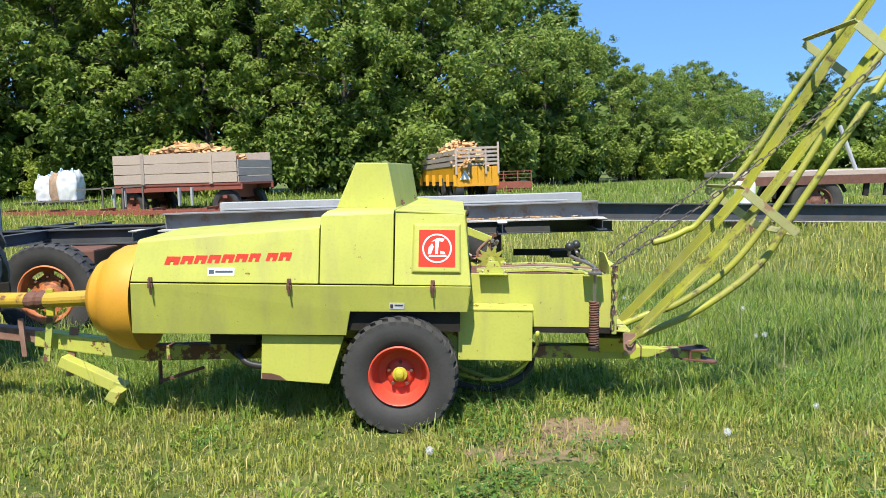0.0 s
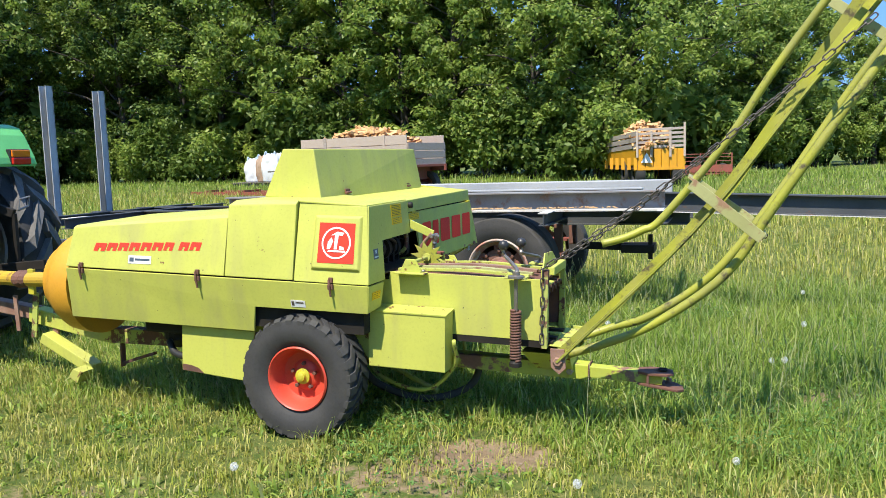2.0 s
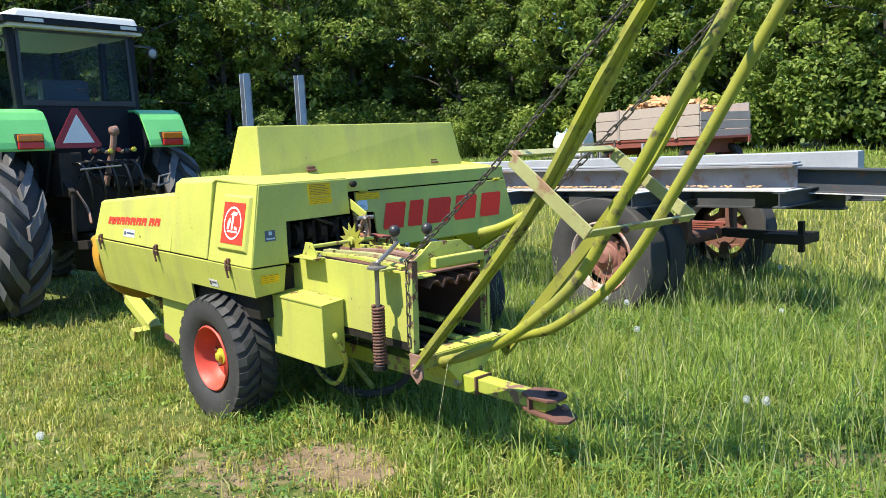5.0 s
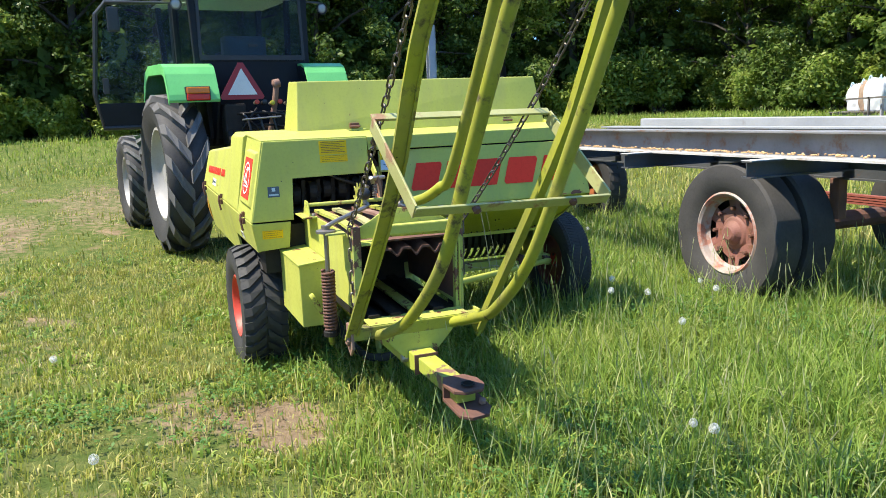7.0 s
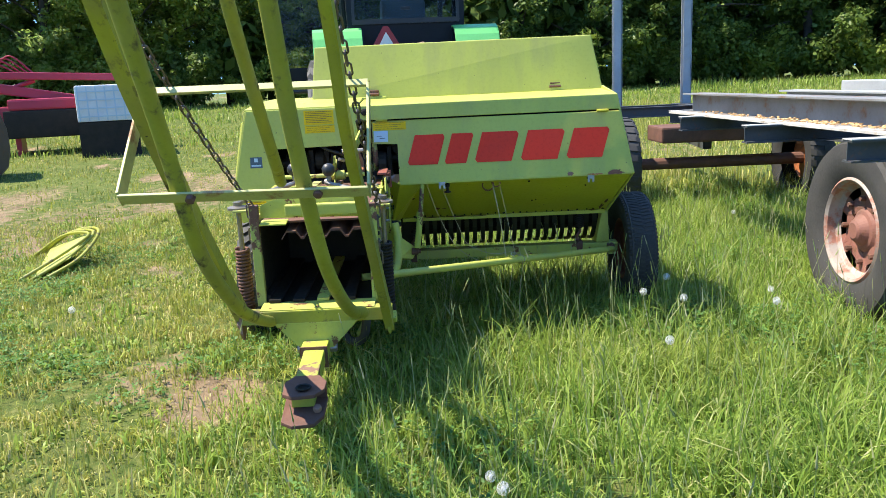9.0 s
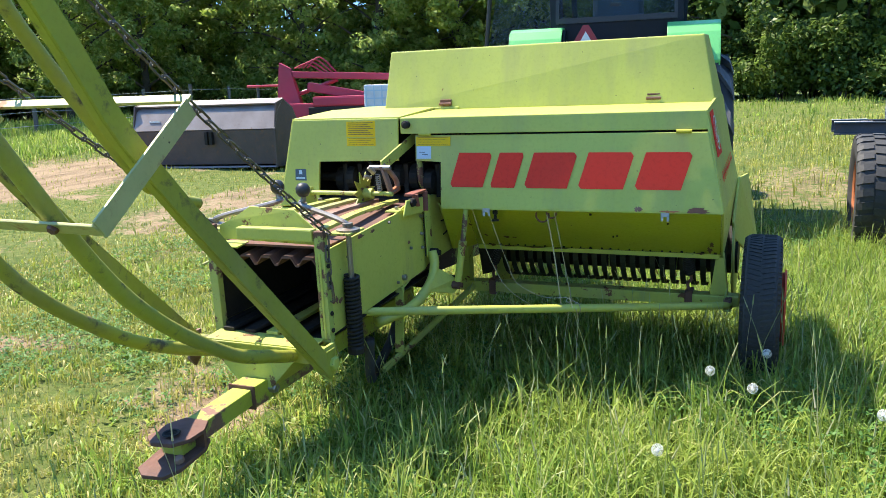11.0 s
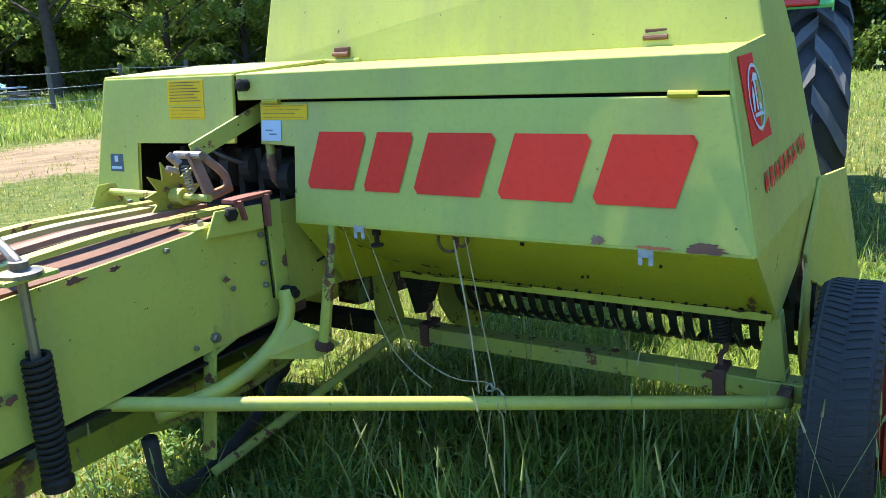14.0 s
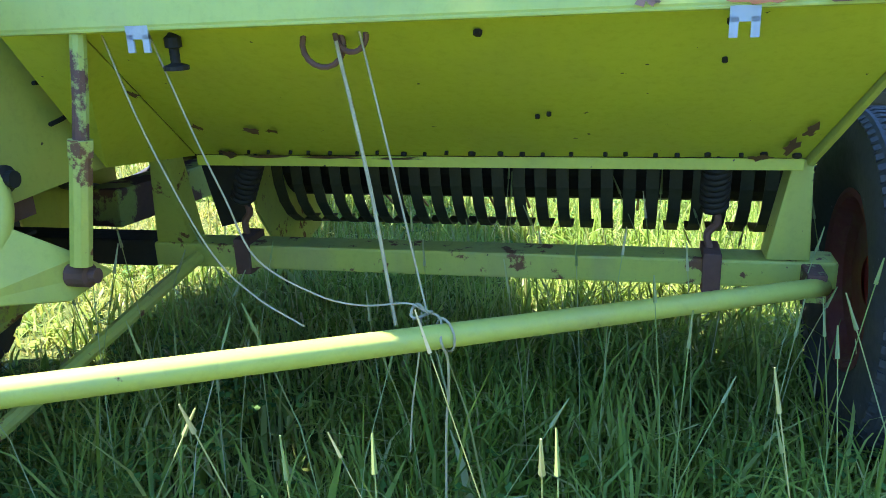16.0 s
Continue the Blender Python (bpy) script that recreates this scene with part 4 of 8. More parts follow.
for i, y in enumerate((0.345, 0.45, 0.57, 0.68)):
    part("chamber_top_rail", bowed_bar([(1.22, y, 0.936), (0.9, y, 0.952), (0.66, y * 0.96 + 0.015, 0.945), (0.46, y * 0.92 + 0.035, 0.938)], 0.042, 0.014, (0, 0, 1)), (LIME_WORN, TIE, RUST_PALE, LIME_WORN)[i], baler, "bent top rail of the chamber")
bm = slab(bm_new(), [(1.300, 0.320, 0.925), (1.300, 0.764, 0.915), (1.300, 0.764, 0.965), (1.285, 0.655, 1.043), (1.285, 0.46, 1.052), (1.300, 0.37, 0.995), (1.300, 0.320, 0.978)], 0.008, 0.003)
part("end_arch", bm, LIME_WORN, baler, "arched end plate with clipped corners")
part("end_bar", box(bm_new(), 1.306, 1.345, 0.43, 0.762, 0.935, 0.982, 0.006), LIME, baler, "folded cross bar")
part("end_shelf", slab(bm_new(), [(1.27, 0.32, 0.912), (1.345, 0.32, 0.906), (1.345, 0.43, 0.906), (1.27, 0.43, 0.912)], 0.006), LIME_WORN, baler)
for y in (0.235, 0.812):
    part("crank_plate", box(bm_new(), 1.12, 1.24, y - 0.045, y + 0.045, 0.940, 0.950, 0.003), LIME_WORN, baler)
# crank rods with balls and the long springs
for y, kx, ky in ((0.203, 1.063, 0.432), (0.822, 1.125, 0.592)):
    rod = part("crank", tube(bm_new(), bend([(1.185, y, 0.70), (1.185, y, 0.92), (1.183, y, 0.965), (1.175, y * 0.8 + ky * 0.2, 0.99), (kx, ky, 1.030), (kx - 0.01, ky, 1.05), (kx - 0.01, ky, 1.08)], 6), 0.011, 8), STEEL, baler, "bent bare crank with a ball grip")
    part("ball_grip", lathe(bm_new(), [(0, -0.030), (0.018, -0.025), (0.028, -0.010), (0.028, 0.008), (0.018, 0.024), (0, 0.029)], Matrix.Translation((kx - 0.01, ky, 1.09)), 18), BLACK_PLASTIC, rod, "black ball grip").data.shade_smooth()
    part("crank_nut", lathe(bm_new(), [(0.045, -0.006), (0.045, 0.004), (0.02, 0.010), (0.02, 0.026), (0, 0.026)], Matrix.Translation((1.185, y, 0.953)), 18), STEEL, rod)
    part("spring", coil(bm_new(), (1.185, y, 0.775), (1.188, y, 0.500), 0.026, 0.0075, 18), RUST if y < 0.5 else DARK, baler, "long coil spring").data.shade_smooth()
    part("spring_seat", lathe(bm_new(), [(0, 0), (0.034, 0), (0.034, 0.02), (0.02, 0.04), (0, 0.04)], Matrix.Translation((1.188, y, 0.468)), 14), DARK, baler)
# tool box on the left
tb = part("tool_box", solid(bm_new(), [(0.348, 0.160, 0.405), (0.805, 0.160, 0.405), (0.805, 0.29, 0.405), (0.348, 0.29, 0.405)], [(0.348, 0.155, 0.722), (0.805, 0.155, 0.722), (0.805, 0.29, 0.735), (0.348, 0.29, 0.735)], 0.005), LIME, baler, "square sheet-metal guard box")
part("box_lid", slab(bm_new(), [(0.338, 0.150, 0.728), (0.812, 0.150, 0.728), (0.812, 0.292, 0.742), (0.338, 0.292, 0.742)], 0.012, 0.003), LIME_WORN, tb)
panel("box_bracket", [(0.25, 0.19, 0.54), (0.345, 0.19, 0.42), (0.355, 0.19, 0.70), (0.29, 0.19, 0.70)], LIME_WORN, baler)
panel("front_guard", [(-0.868, 0.10, 0.281), (-0.444, 0.10, 0.256), (-0.35, 0.10, 0.560), (-0.860, 0.10, 0.560)], LIME, baler, "hanging guard sheet with a rusty corner")
panel("guard_rust", [(-0.862, 0.097, 0.284), (-0.71, 0.097, 0.275), (-0.75, 0.097, 0.305), (-0.80, 0.097, 0.318), (-0.862, 0.097, 0.322)], RUST, baler, "", 0.002, 0)
# knotter parts in and below the window
star = []
for i in range(22):
    a = 2 * math.pi * i / 22 + 0.12
    r = (0.108 if (i // 2) % 3 else 0.100) if i % 2 == 0 else 0.056
    star.append(Vector((0.554 + r * math.cos(a), 0.558, 0.985 + r * math.sin(a))))
wheel_star = part("star_wheel", slab(bm_new(), star[::-1], 0.007, 0.0015), LIME_RAIL, baler, "toothed yellow star wheel")
part("star_hub", tube(bm_new(), [(0.554, 0.535, 0.985), (0.554, 0.600, 0.985)], 0.024, 14), LIME_WORN, wheel_star, "round hub")
for i in range(4):
    a = math.pi * (0.25 + 0.5 * i)
    part("hub_bolt", bolt(bm_new(), (0.554 + 0.036 * math.cos(a), 0.559, 0.985 + 0.036 * math.sin(a)), (0, 1, 0), 0.006, 0.006), RUST, wheel_star)
part("star_shaft", tube(bm_new(), [(0.554, 0.262, 0.985), (0.554, 0.70, 0.985)], 0.0105, 12), LIME_WORN, baler, "star wheel shaft")
panel("shaft_bracket", [(0.485, 0.264, 0.915), (0.640, 0.264, 0.915), (0.625, 0.264, 0.945), (0.590, 0.264, 1.010), (0.530, 0.264, 1.010), (0.505, 0.264, 0.945)], LIME_WORN, baler, "three-cornered shaft bracket", 0.006)
part("shaft_foot", box(bm_new(), 0.475, 0.655, 0.225, 0.300, 0.928, 0.936, 0.002), LIME_WORN, baler)
for fx in (0.50, 0.63):
    part("foot_bolt", bolt(bm_new(), (fx, 0.285, 0.936), (0, 0, 1), 0.010, 0.014), STEEL, baler)
panel("side_gusset", [(0.680, 0.803, 0.905), (0.640, 0.803, 0.972), (0.470, 0.803, 0.960), (0.470, 0.803, 0.890)], LIME, baler, "gusset on the chamber wall", 0.008)
part("gusset_foot", box(bm_new(), 0.615, 0.700, 0.730, 0.796, 0.926, 0.934, 0.002), LIME_WORN, baler)
part("foot_bolt", bolt(bm_new(), (0.655, 0.765, 0.934), (0, 0, 1), 0.009, 0.014), STEEL, baler)
part("trip_arm", bar(bm_new(), (0.25, 0.70, 1.222), (0.555, 0.655, 1.110), 0.010, 0.050, soft=0.003), LIME_WORN, baler, "flat trip arm")
bm = bowed_bar([(0.560, 0.655, 1.112), (0.556, 0.668, 1.075), (0.545, 0.676, 1.030), (0.535, 0.680, 0.995)], 0.012, 0.034, (1, 0, 0.2))
fork = part("trip_fork", bm, RUST_PALE, baler, "worn rusty trip fork")
part("fork_prong", tube(bm_new(), bend([(0.550, 0.655, 1.118), (0.515, 0.668, 1.085), (0.475, 0.680, 1.040), (0.466, 0.682, 1.012), (0.480, 0.682, 0.996), (0.535, 0.680, 0.990)], 5), 0.012, 8), RUST_PALE, fork, "bent prong").data.shade_smooth()
part("fork_shoe", bar(bm_new(), (0.455, 0.684, 1.000), (0.550, 0.680, 0.985), 0.020, 0.026, soft=0.006), RIM_ORANGE, fork, "orange rusty shoe")
part("fork_pin", tube(bm_new(), [(0.562, 0.595, 1.105), (0.562, 0.700, 1.105)], 0.011, 10), STEEL, fork, "bare steel pin")
part("fork_bolt", bolt(bm_new(), (0.582, 0.625, 1.085), (0.5, -0.4, 0.7), 0.013, 0.035), STEEL, fork, "bright bolt head")
part("fork_bolt", bolt(bm_new(), (0.570, 0.600, 1.060), (0.6, -0.6, 0.3), 0.010, 0.030), STEEL, fork, "bright bolt head")
part("fork_spring", coil(bm_new(), (0.575, 0.640, 1.075), (0.560, 0.640, 1.000), 0.010, 0.003, 8), STEEL, fork).data.shade_smooth()
red = part("red_lever", box(bm_new(), 0.425, 0.575, 0.765, 0.812, 0.978, 0.990, 0.003), WAGON_RED, baler, "faded red-brown lever")
part("lever_arm", bar(bm_new(), (0.455, 0.815, 0.985), (0.462, 0.818, 0.895), 0.024, 0.008, (1, 0, 0), 0.002), WAGON_RED, red)
part("lever_arm", bar(bm_new(), (0.560, 0.812, 0.985), (0.548, 0.815, 0.930), 0.030, 0.008, (1, 0, 0), 0.002), WAGON_RED, red)
part("lever_nut", bolt(bm_new(), (0.590, 0.805, 0.955), (0.2, 1, 0), 0.020, 0.022), DARK, red, "dark pivot nut")
part("knotter_pipe", tube(bm_new(), bend([(0.26, 0.72, 1.19), (0.33, 0.74, 1.13), (0.345, 0.745, 1.06), (0.33, 0.745, 1.00), (0.27, 0.74, 0.96)], 5), 0.014, 10), RUST_POST, baler, "bent pipe behind the trip fork").data.shade_smooth()
part("knotter_hose", tube(bm_new(), bend([(0.20, 0.35, 1.25), (0.32, 0.45, 1.12), (0.34, 0.58, 1.06), (0.24, 0.66, 1.02)], 5), 0.010, 8), BLACK_PLASTIC, baler, "black hose in the window").data.shade_smooth()
for i in range(7):
    yy = 0.28 + i * 0.083
    r = 0.05 + 0.02 * random.random()
    bm = lathe(bm_new(), [(0, -0.02), (r, -0.02), (r, 0.02), (r * 0.6, 0.03), (0, 0.03)], axis_to((0.24 + 0.05 * random.random(), yy, 1.0 + 0.04 * random.random()), (0, 1, 0)), 16)
    box(bm, 0.20, 0.30, yy + 0.025, yy + 0.05, 0.93, 1.09, 0.004)
    part("knotter_disc", bm, DARK, baler, "dark knotter parts in the window")
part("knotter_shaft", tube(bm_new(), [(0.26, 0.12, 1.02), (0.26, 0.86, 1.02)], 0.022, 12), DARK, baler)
# dark sheets behind and below the window, painted for the shade inside
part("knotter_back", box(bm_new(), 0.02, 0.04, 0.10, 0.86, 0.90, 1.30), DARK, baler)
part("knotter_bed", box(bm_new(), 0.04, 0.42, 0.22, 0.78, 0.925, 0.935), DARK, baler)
panel("chamber_rib", [(0.396, 0.804, 0.962), (0.391, 0.804, 0.690), (0.449, 0.804, 0.672), (0.456, 0.804, 0.966)], LIME_WORN, baler, "leaning edge strip of the chamber wall", 0.008)
panel("wall_seam", [(0.458, 0.8005, 0.955), (0.451, 0.8005, 0.680), (0.456, 0.8005, 0.680), (0.463, 0.8005, 0.955)], DARK, baler, "dark seam beside the strip", 0.002, 0)
for z in (0.925, 0.872, 0.790, 0.725):
    part("bolt", bolt(bm_new(), (0.476, 0.797, z), (0, 1, 0), 0.008, 0.010), STEEL, baler)
for p in ((0.80, 0.80, 0.905), (1.15, 0.80, 0.60), (0.75, 0.80, 0.63), (0.60, 0.80, 0.75)):
    part("bolt", bolt(bm_new(), p, (0, 1, 0), 0.007, 0.006), STEEL, baler)
# tongue carrier below the chamber and the rear towing jaw
part("rear_drawbar", bar(bm_new(), (0.15, 0.533, 0.392), (1.535, 0.533, 0.392), 0.106, 0.082, soft=0.005), TOW, baler, "square rear drawbar sleeve, paint worn")
part("drawbar_socket", solid(bm_new(), [(1.18, 0.36, 0.512), (1.18, 0.71, 0.512), (1.448, 0.71, 0.512), (1.448, 0.36, 0.512)], [(1.24, 0.47, 0.395), (1.24, 0.60, 0.395), (1.452, 0.60, 0.395), (1.452, 0.47, 0.395)], 0.004), LIME_WORN, baler, "folded three-cornered drawbar support")
part("socket_collar", bar(bm_new(), (1.415, 0.533, 0.400), (1.428, 0.533, 0.400), 0.116, 0.094), LIME_RAIL, baler)
for y in (0.478, 0.590):
    part("drawbar_bolt", bolt(bm_new(), (1.435, y, 0.395), (0, -1 if y < 0.5 else 1, 0), 0.020, 0.026), STEEL, baler, "bright drawbar bolt")
jaw = part("towing_bar", bar(bm_new(), (1.48, 0.534, 0.394), (1.93, 0.545, 0.385), 0.082, 0.062, soft=0.005), TOW, baler, "worn towing bar with a jaw")
for z0, dx, dz in ((0.422, -0.02, 0.0), (0.360, 0.035, -0.022)):
    bm = slab(bm_new(), [(1.80, 0.500, z0), (1.80, 0.592, z0), (1.86, 0.625, z0), (1.95 + dx, 0.625, z0 + 0.6 * dz), (2.00 + dx, 0.595, z0 + dz), (2.01 + dx, 0.52, z0 + dz), (1.98 + dx, 0.478, z0 + 0.8 * dz), (1.86, 0.472, z0)][::-1], 0.014, 0.003)
    part("jaw_plate", bm, RUST, jaw, "rusty jaw plate")
part("jaw_back", slab(bm_new(), [(1.862, 0.476, 0.352), (1.862, 0.622, 0.352), (1.862, 0.622, 0.412), (1.862, 0.476, 0.412)], 0.012), RUST, jaw)
part("jaw_pin_hole", lathe(bm_new(), [(0, 0.0), (0.020, 0.0), (0.020, 0.002), (0.027, 0.0035), (0.029, 0.002), (0.029, 0)], Matrix.Translation((1.93, 0.552, 0.4305)), 20), DARK, jaw)
part("jaw_stop", bolt(bm_new(), (1.96, 0.60, 0.358), (0.3, 0, 1), 0.016, 0.014), RUST_PALE, jaw)
part("jaw_band", bar(bm_new(), (1.533, 0.533, 0.392), (1.541, 0.533, 0.392), 0.110, 0.088), RUST, jaw)
for y in (0.236, 0.842):
    bm = slab(bm_new(), [(1.37, y, 0.575), (1.445, y, 0.575), (1.455, y, 0.475), (1.42, y, 0.437), (1.375, y, 0.475)], 0.012, 0.002)
    bolt(bm, (1.412, y - 0.006 if y < 0.5 else y + 0.006, 0.508), (0, -1 if y < 0.5 else 1, 0), 0.026, 0.02)
    part("pivot_lug", bm, RUST_PALE if y < 0.5 else LIME_WORN, baler, "pivot lug with a rusty bolt")
part("pivot_bar", bar(bm_new(), (1.42, 0.228, 0.535), (1.42, 0.852, 0.535), 0.055, 0.055, soft=0.004), LIME_RAIL, baler, "cross bar at the chute pivot")
part("pivot_plate", slab(bm_new(), [(1.345, 0.31, 0.572), (1.44, 0.31, 0.566), (1.44, 0.78, 0.566), (1.345, 0.78, 0.572)], 0.004), LIME_WORN, baler)

# raised bale chute
A_LINE = [(1.407, 0.231, 0.507), (2.062, 0.216, 1.220), (2.520, 0.200, 1.868), (3.315, 0.320, 2.990), (3.60, 0.36, 3.39)]
B_LINE = [(1.411, 0.847, 0.475), (2.143, 0.805, 1.308), (2.420, 0.797, 1.735), (3.248, 0.721, 3.110), (3.45, 0.70, 3.45)]
chute = part("chute_bar", bowed_bar(A_LINE, 0.050, 0.012, (0.787, 0, -0.617)), LIME_RAIL, baler, "long angle-iron chute bar")
part("bar_web", bowed_bar(A_LINE, 0.010, 0.055, (0.787, 0, -0.617), (0.0, 0.022, 0.02)), LIME_RAIL, chute)
chute2 = part("chute_bar", bowed_bar(B_LINE, 0.014, 0.058, (0.787, 0, -0.617)), LIME_RAIL, baler, "long flat chute bar")
part("bar_web", bowed_bar(B_LINE, 0.026, 0.010, (0.787, 0, -0.617), (0.020, -0.014, -0.016)), LIME_RAIL, chute2)
CT = [(1.428, 0.351, 0.515), (1.660, 0.352, 0.605), (1.906, 0.342, 0.735), (2.227, 0.335, 1.003), (2.450, 0.338, 1.370), (2.854, 0.350, 2.022), (3.345, 0.410, 2.779), (3.75, 0.45, 3.40)]
part("chute_tube", tube(bm_new(), bend(CT, 6), 0.023, 12), LIME_RAIL, baler, "bent round chute tube").data.shade_smooth()
DT = [(1.410, 0.692, 0.520), (1.623, 0.750, 0.600), (1.840, 0.720, 0.690), (2.170, 0.694, 0.954), (2.469, 0.682, 1.387), (2.876, 0.680, 2.070), (3.400, 0.620, 2.830), (3.78, 0.58, 3.38)]
part("chute_tube", tube(bm_new(), bend(DT, 6), 0.023, 12), LIME_RAIL, baler, "bent round chute tube").data.shade_smooth()
HT = [(1.591, 0.474, 1.116), (1.700, 0.490, 1.148), (1.800, 0.505, 1.195), (1.902, 0.512, 1.265), (2.215, 0.497, 1.682), (2.460, 0.490, 2.090), (3.111, 0.420, 3.050), (3.35, 0.39, 3.40)]
part("chute_tube", tube(bm_new(), bend(HT, 6), 0.021, 12), LIME_RAIL, baler, "upper chute tube with a hooked foot").data.shade_smooth()


def chute_bracket(o):
    """The open frame that ties the chute's bars together; o shifts it up along them."""
    o = Vector(o)
    a, b, c, d = [Vector(p) + o for p in ((2.05, 0.160, 1.462), (2.385, 0.178, 1.205), (2.40, 0.868, 1.200), (2.025, 0.856, 1.460))]
    up = (0.6, 0, 0.8)
    br = part("chute_bracket", bar(bm_new(), a, b, 0.008, 0.055, up, 0.002), TIE, baler, "flat-iron tie frame of the chute")
    part("tie", bar(bm_new(), b, c, 0.008, 0.045, (0.75, 0, 0.65), 0.002), TIE, br)
    part("tie", bar(bm_new(), c, d, 0.008, 0.055, up, 0.002), TIE, br)
    part("tie", bar(bm_new(), a + Vector((0, 0, 0.02)), d + Vector((0, 0, 0.02)), 0.030, 0.010, up, 0.002), TIE, br)
    for y in (0.37, 0.72):
        part("bracket_bolt", bolt(bm_new(), b + Vector((0.012, y - 0.17, 0.0)), (0.8, 0, -0.5), 0.014, 0.02), RUST, br)


chute_bracket((0, 0, 0))
chute_bracket((0.61, 0, 0.975))


def chain(start, end, hang):
    """A slack-free chain of single links from start to end, with a loose tail hanging down."""
    s, e = Vector(start), Vector(end)
    pitch = 0.050
    ln = bm_new()
    half, r = 0.020, 0.0105
    loop = [Vector((half * math.copysign(1, math.cos(a)) + r * math.cos(a), r * math.sin(a), 0)) for a in [2 * math.pi * (j + 0.5) / 12 for j in range(12)]]
    loop.append(loop[0])
    tube(ln, loop, 0.0038, 5, False)
    first = None
    k = int((e - s).length / pitch)
    d = (e - s).normalized()
    sag = 0.05
    pts = [s + (e - s) * (i / k) + Vector((0, 0, -sag * 4 * (i / k) * (1 - i / k))) for i in range(k + 1)]
    places = [((a + b) / 2, (b - a).normalized()) for a, b in zip(pts, pts[1:])]
    for i in range(int(hang / pitch)):
        places.append((s + Vector((0.012, -0.004, -pitch * (i + 0.5))), Vector((0.06 * math.sin(i), 0.03, -1)).normalized()))
    for i, (p, dd) in enumerate(places):
        side = dd.cross(Vector((0, 1, 0))).normalized()
        up = side.cross(dd)
        a, b = (side, up) if i % 2 else (up, -side)
        m = Matrix((dd, a, b)).transposed().to_4x4()
        m.translation = p
        if first is None:
            for v in ln.verts:
                v.co = m @ v.co
            inv = m.inverted()
            first = part("chain", ln, CHAIN, baler, "steel chain holding up the chute")
            me = first.data.copy()
            me.transform(inv)
        else:
            link = new("chain_link", me)
            link.parent = first
            link.matrix_local = m


chain((1.300, 0.284, 0.985), (2.80, 0.150, 2.215), 0.42)
chain((1.310, 0.812, 0.965), (2.78, 0.783, 2.215), 0.30)

# axle, pick-up and linkage underneath
part("axle", bar(bm_new(), (-0.20, 0.25, 0.367), (-0.20, 2.15, 0.371), 0.075, 0.056, soft=0.006), LIME_WORN, baler, "square axle beam")
# added dark wrap: the chamber's shade on the grimy axle, put into colour
part("axle_shade_sleeve", bar(bm_new(), (-0.20, 0.24, 0.369), (-0.20, 0.685, 0.370), 0.082, 0.064, soft=0.006), DARK, baler, "dark sleeve for the chamber's shade and the grime on the axle")
part("axle_gusset", solid(bm_new(), [(-0.235, 2.098, 0.40), (-0.235, 2.016, 0.40), (-0.165, 2.016, 0.40), (-0.165, 2.098, 0.40)], [(-0.19, 2.078, 0.608), (-0.19, 2.044, 0.608), (-0.125, 2.044, 0.608), (-0.125, 2.078, 0.608)], 0.004), LIME, baler, "tapered axle upright")
part("axle_gusset", solid(bm_new(), [(-0.235, 0.775, 0.395), (-0.235, 0.690, 0.395), (-0.165, 0.690, 0.395), (-0.165, 0.775, 0.395)], [(-0.10, 0.825, 0.632), (-0.10, 0.790, 0.632), (-0.03, 0.790, 0.632), (-0.03, 0.825, 0.632)], 0.004), LIME_WORN, baler, "tapered axle upright")
panel("gusset_plate", [(-0.22, 0.83, 0.42), (-0.21, 0.90, 0.44), (-0.13, 0.99, 0.61), (-0.13, 0.84, 0.63)], DARK, baler, "dark plate beside the upright", 0.008, 0.001)
part("tie_tube", tube(bm_new(), [(1.04, 0.70, 0.578), (0.99, 0.765, 0.568), (-0.09, 2.085, 0.372), (-0.115, 2.115, 0.367)], 0.0180, 16), LIME, baler, "long round tie tube").data.shade_smooth()
part("tube_lug", solid(bm_new(), [(-0.17, 2.082, 0.338), (-0.10, 2.082, 0.338), (-0.10, 2.118, 0.338), (-0.17, 2.118, 0.338)], [(-0.19, 2.082, 0.395), (-0.10, 2.082, 0.395), (-0.10, 2.118, 0.395), (-0.19, 2.118, 0.395)], 0.004), RUST_POST, baler)
strut = part("curved_strut", tube(bm_new(), bend([(0.432, 0.828, 0.700), (0.448, 0.842, 0.640), (0.500, 0.845, 0.578), (0.605, 0.842, 0.530), (0.72, 0.82, 0.500), (0.86, 0.74, 0.475)], 6), 0.0225, 12), LIME, baler, "thick curved strut")
strut.data.shade_smooth()
part("strut_bolt", lathe(bm_new(), [(0, -0.02), (0.021, -0.02), (0.021, 0.014), (0.013, 0.017), (0.013, 0.028), (0, 0.028)], axis_to((0.422, 0.835, 0.690), (0, 1, 0)), 14), DARK, strut, "dark pivot bolt")
panel("strut_web", [(0.452, 0.862, 0.625), (0.585, 0.862, 0.548), (0.42, 0.918, 0.497), (0.33, 0.935, 0.515), (0.385, 0.925, 0.560)], LIME, baler, "triangular strut web", 0.012)
part("hanging_leg", bar(bm_new(), (0.672, 0.772, 0.665), (0.740, 0.782, 0.305), 0.040, 0.012, (1, 0, 0), 0.002), LIME_WORN, baler, "hanging flat leg")
part("leg_bolt", bolt(bm_new(), (0.680, 0.792, 0.635), (0, 1, 0), 0.014, 0.016), STEEL, baler)
part("leg_rod", tube(bm_new(), [(0.70, 0.785, 0.585), (0.50, 0.78, 0.63)], 0.008, 8), LIME_WORN, baler, "thin link rod")
part("turnbuckle", tube(bm_new(), [(0.385, 0.985, 0.895), (0.392, 0.975, 0.80), (0.40, 0.965, 0.72)], 0.012, 10), RUST_POST, baler, "flaking adjusting rod")
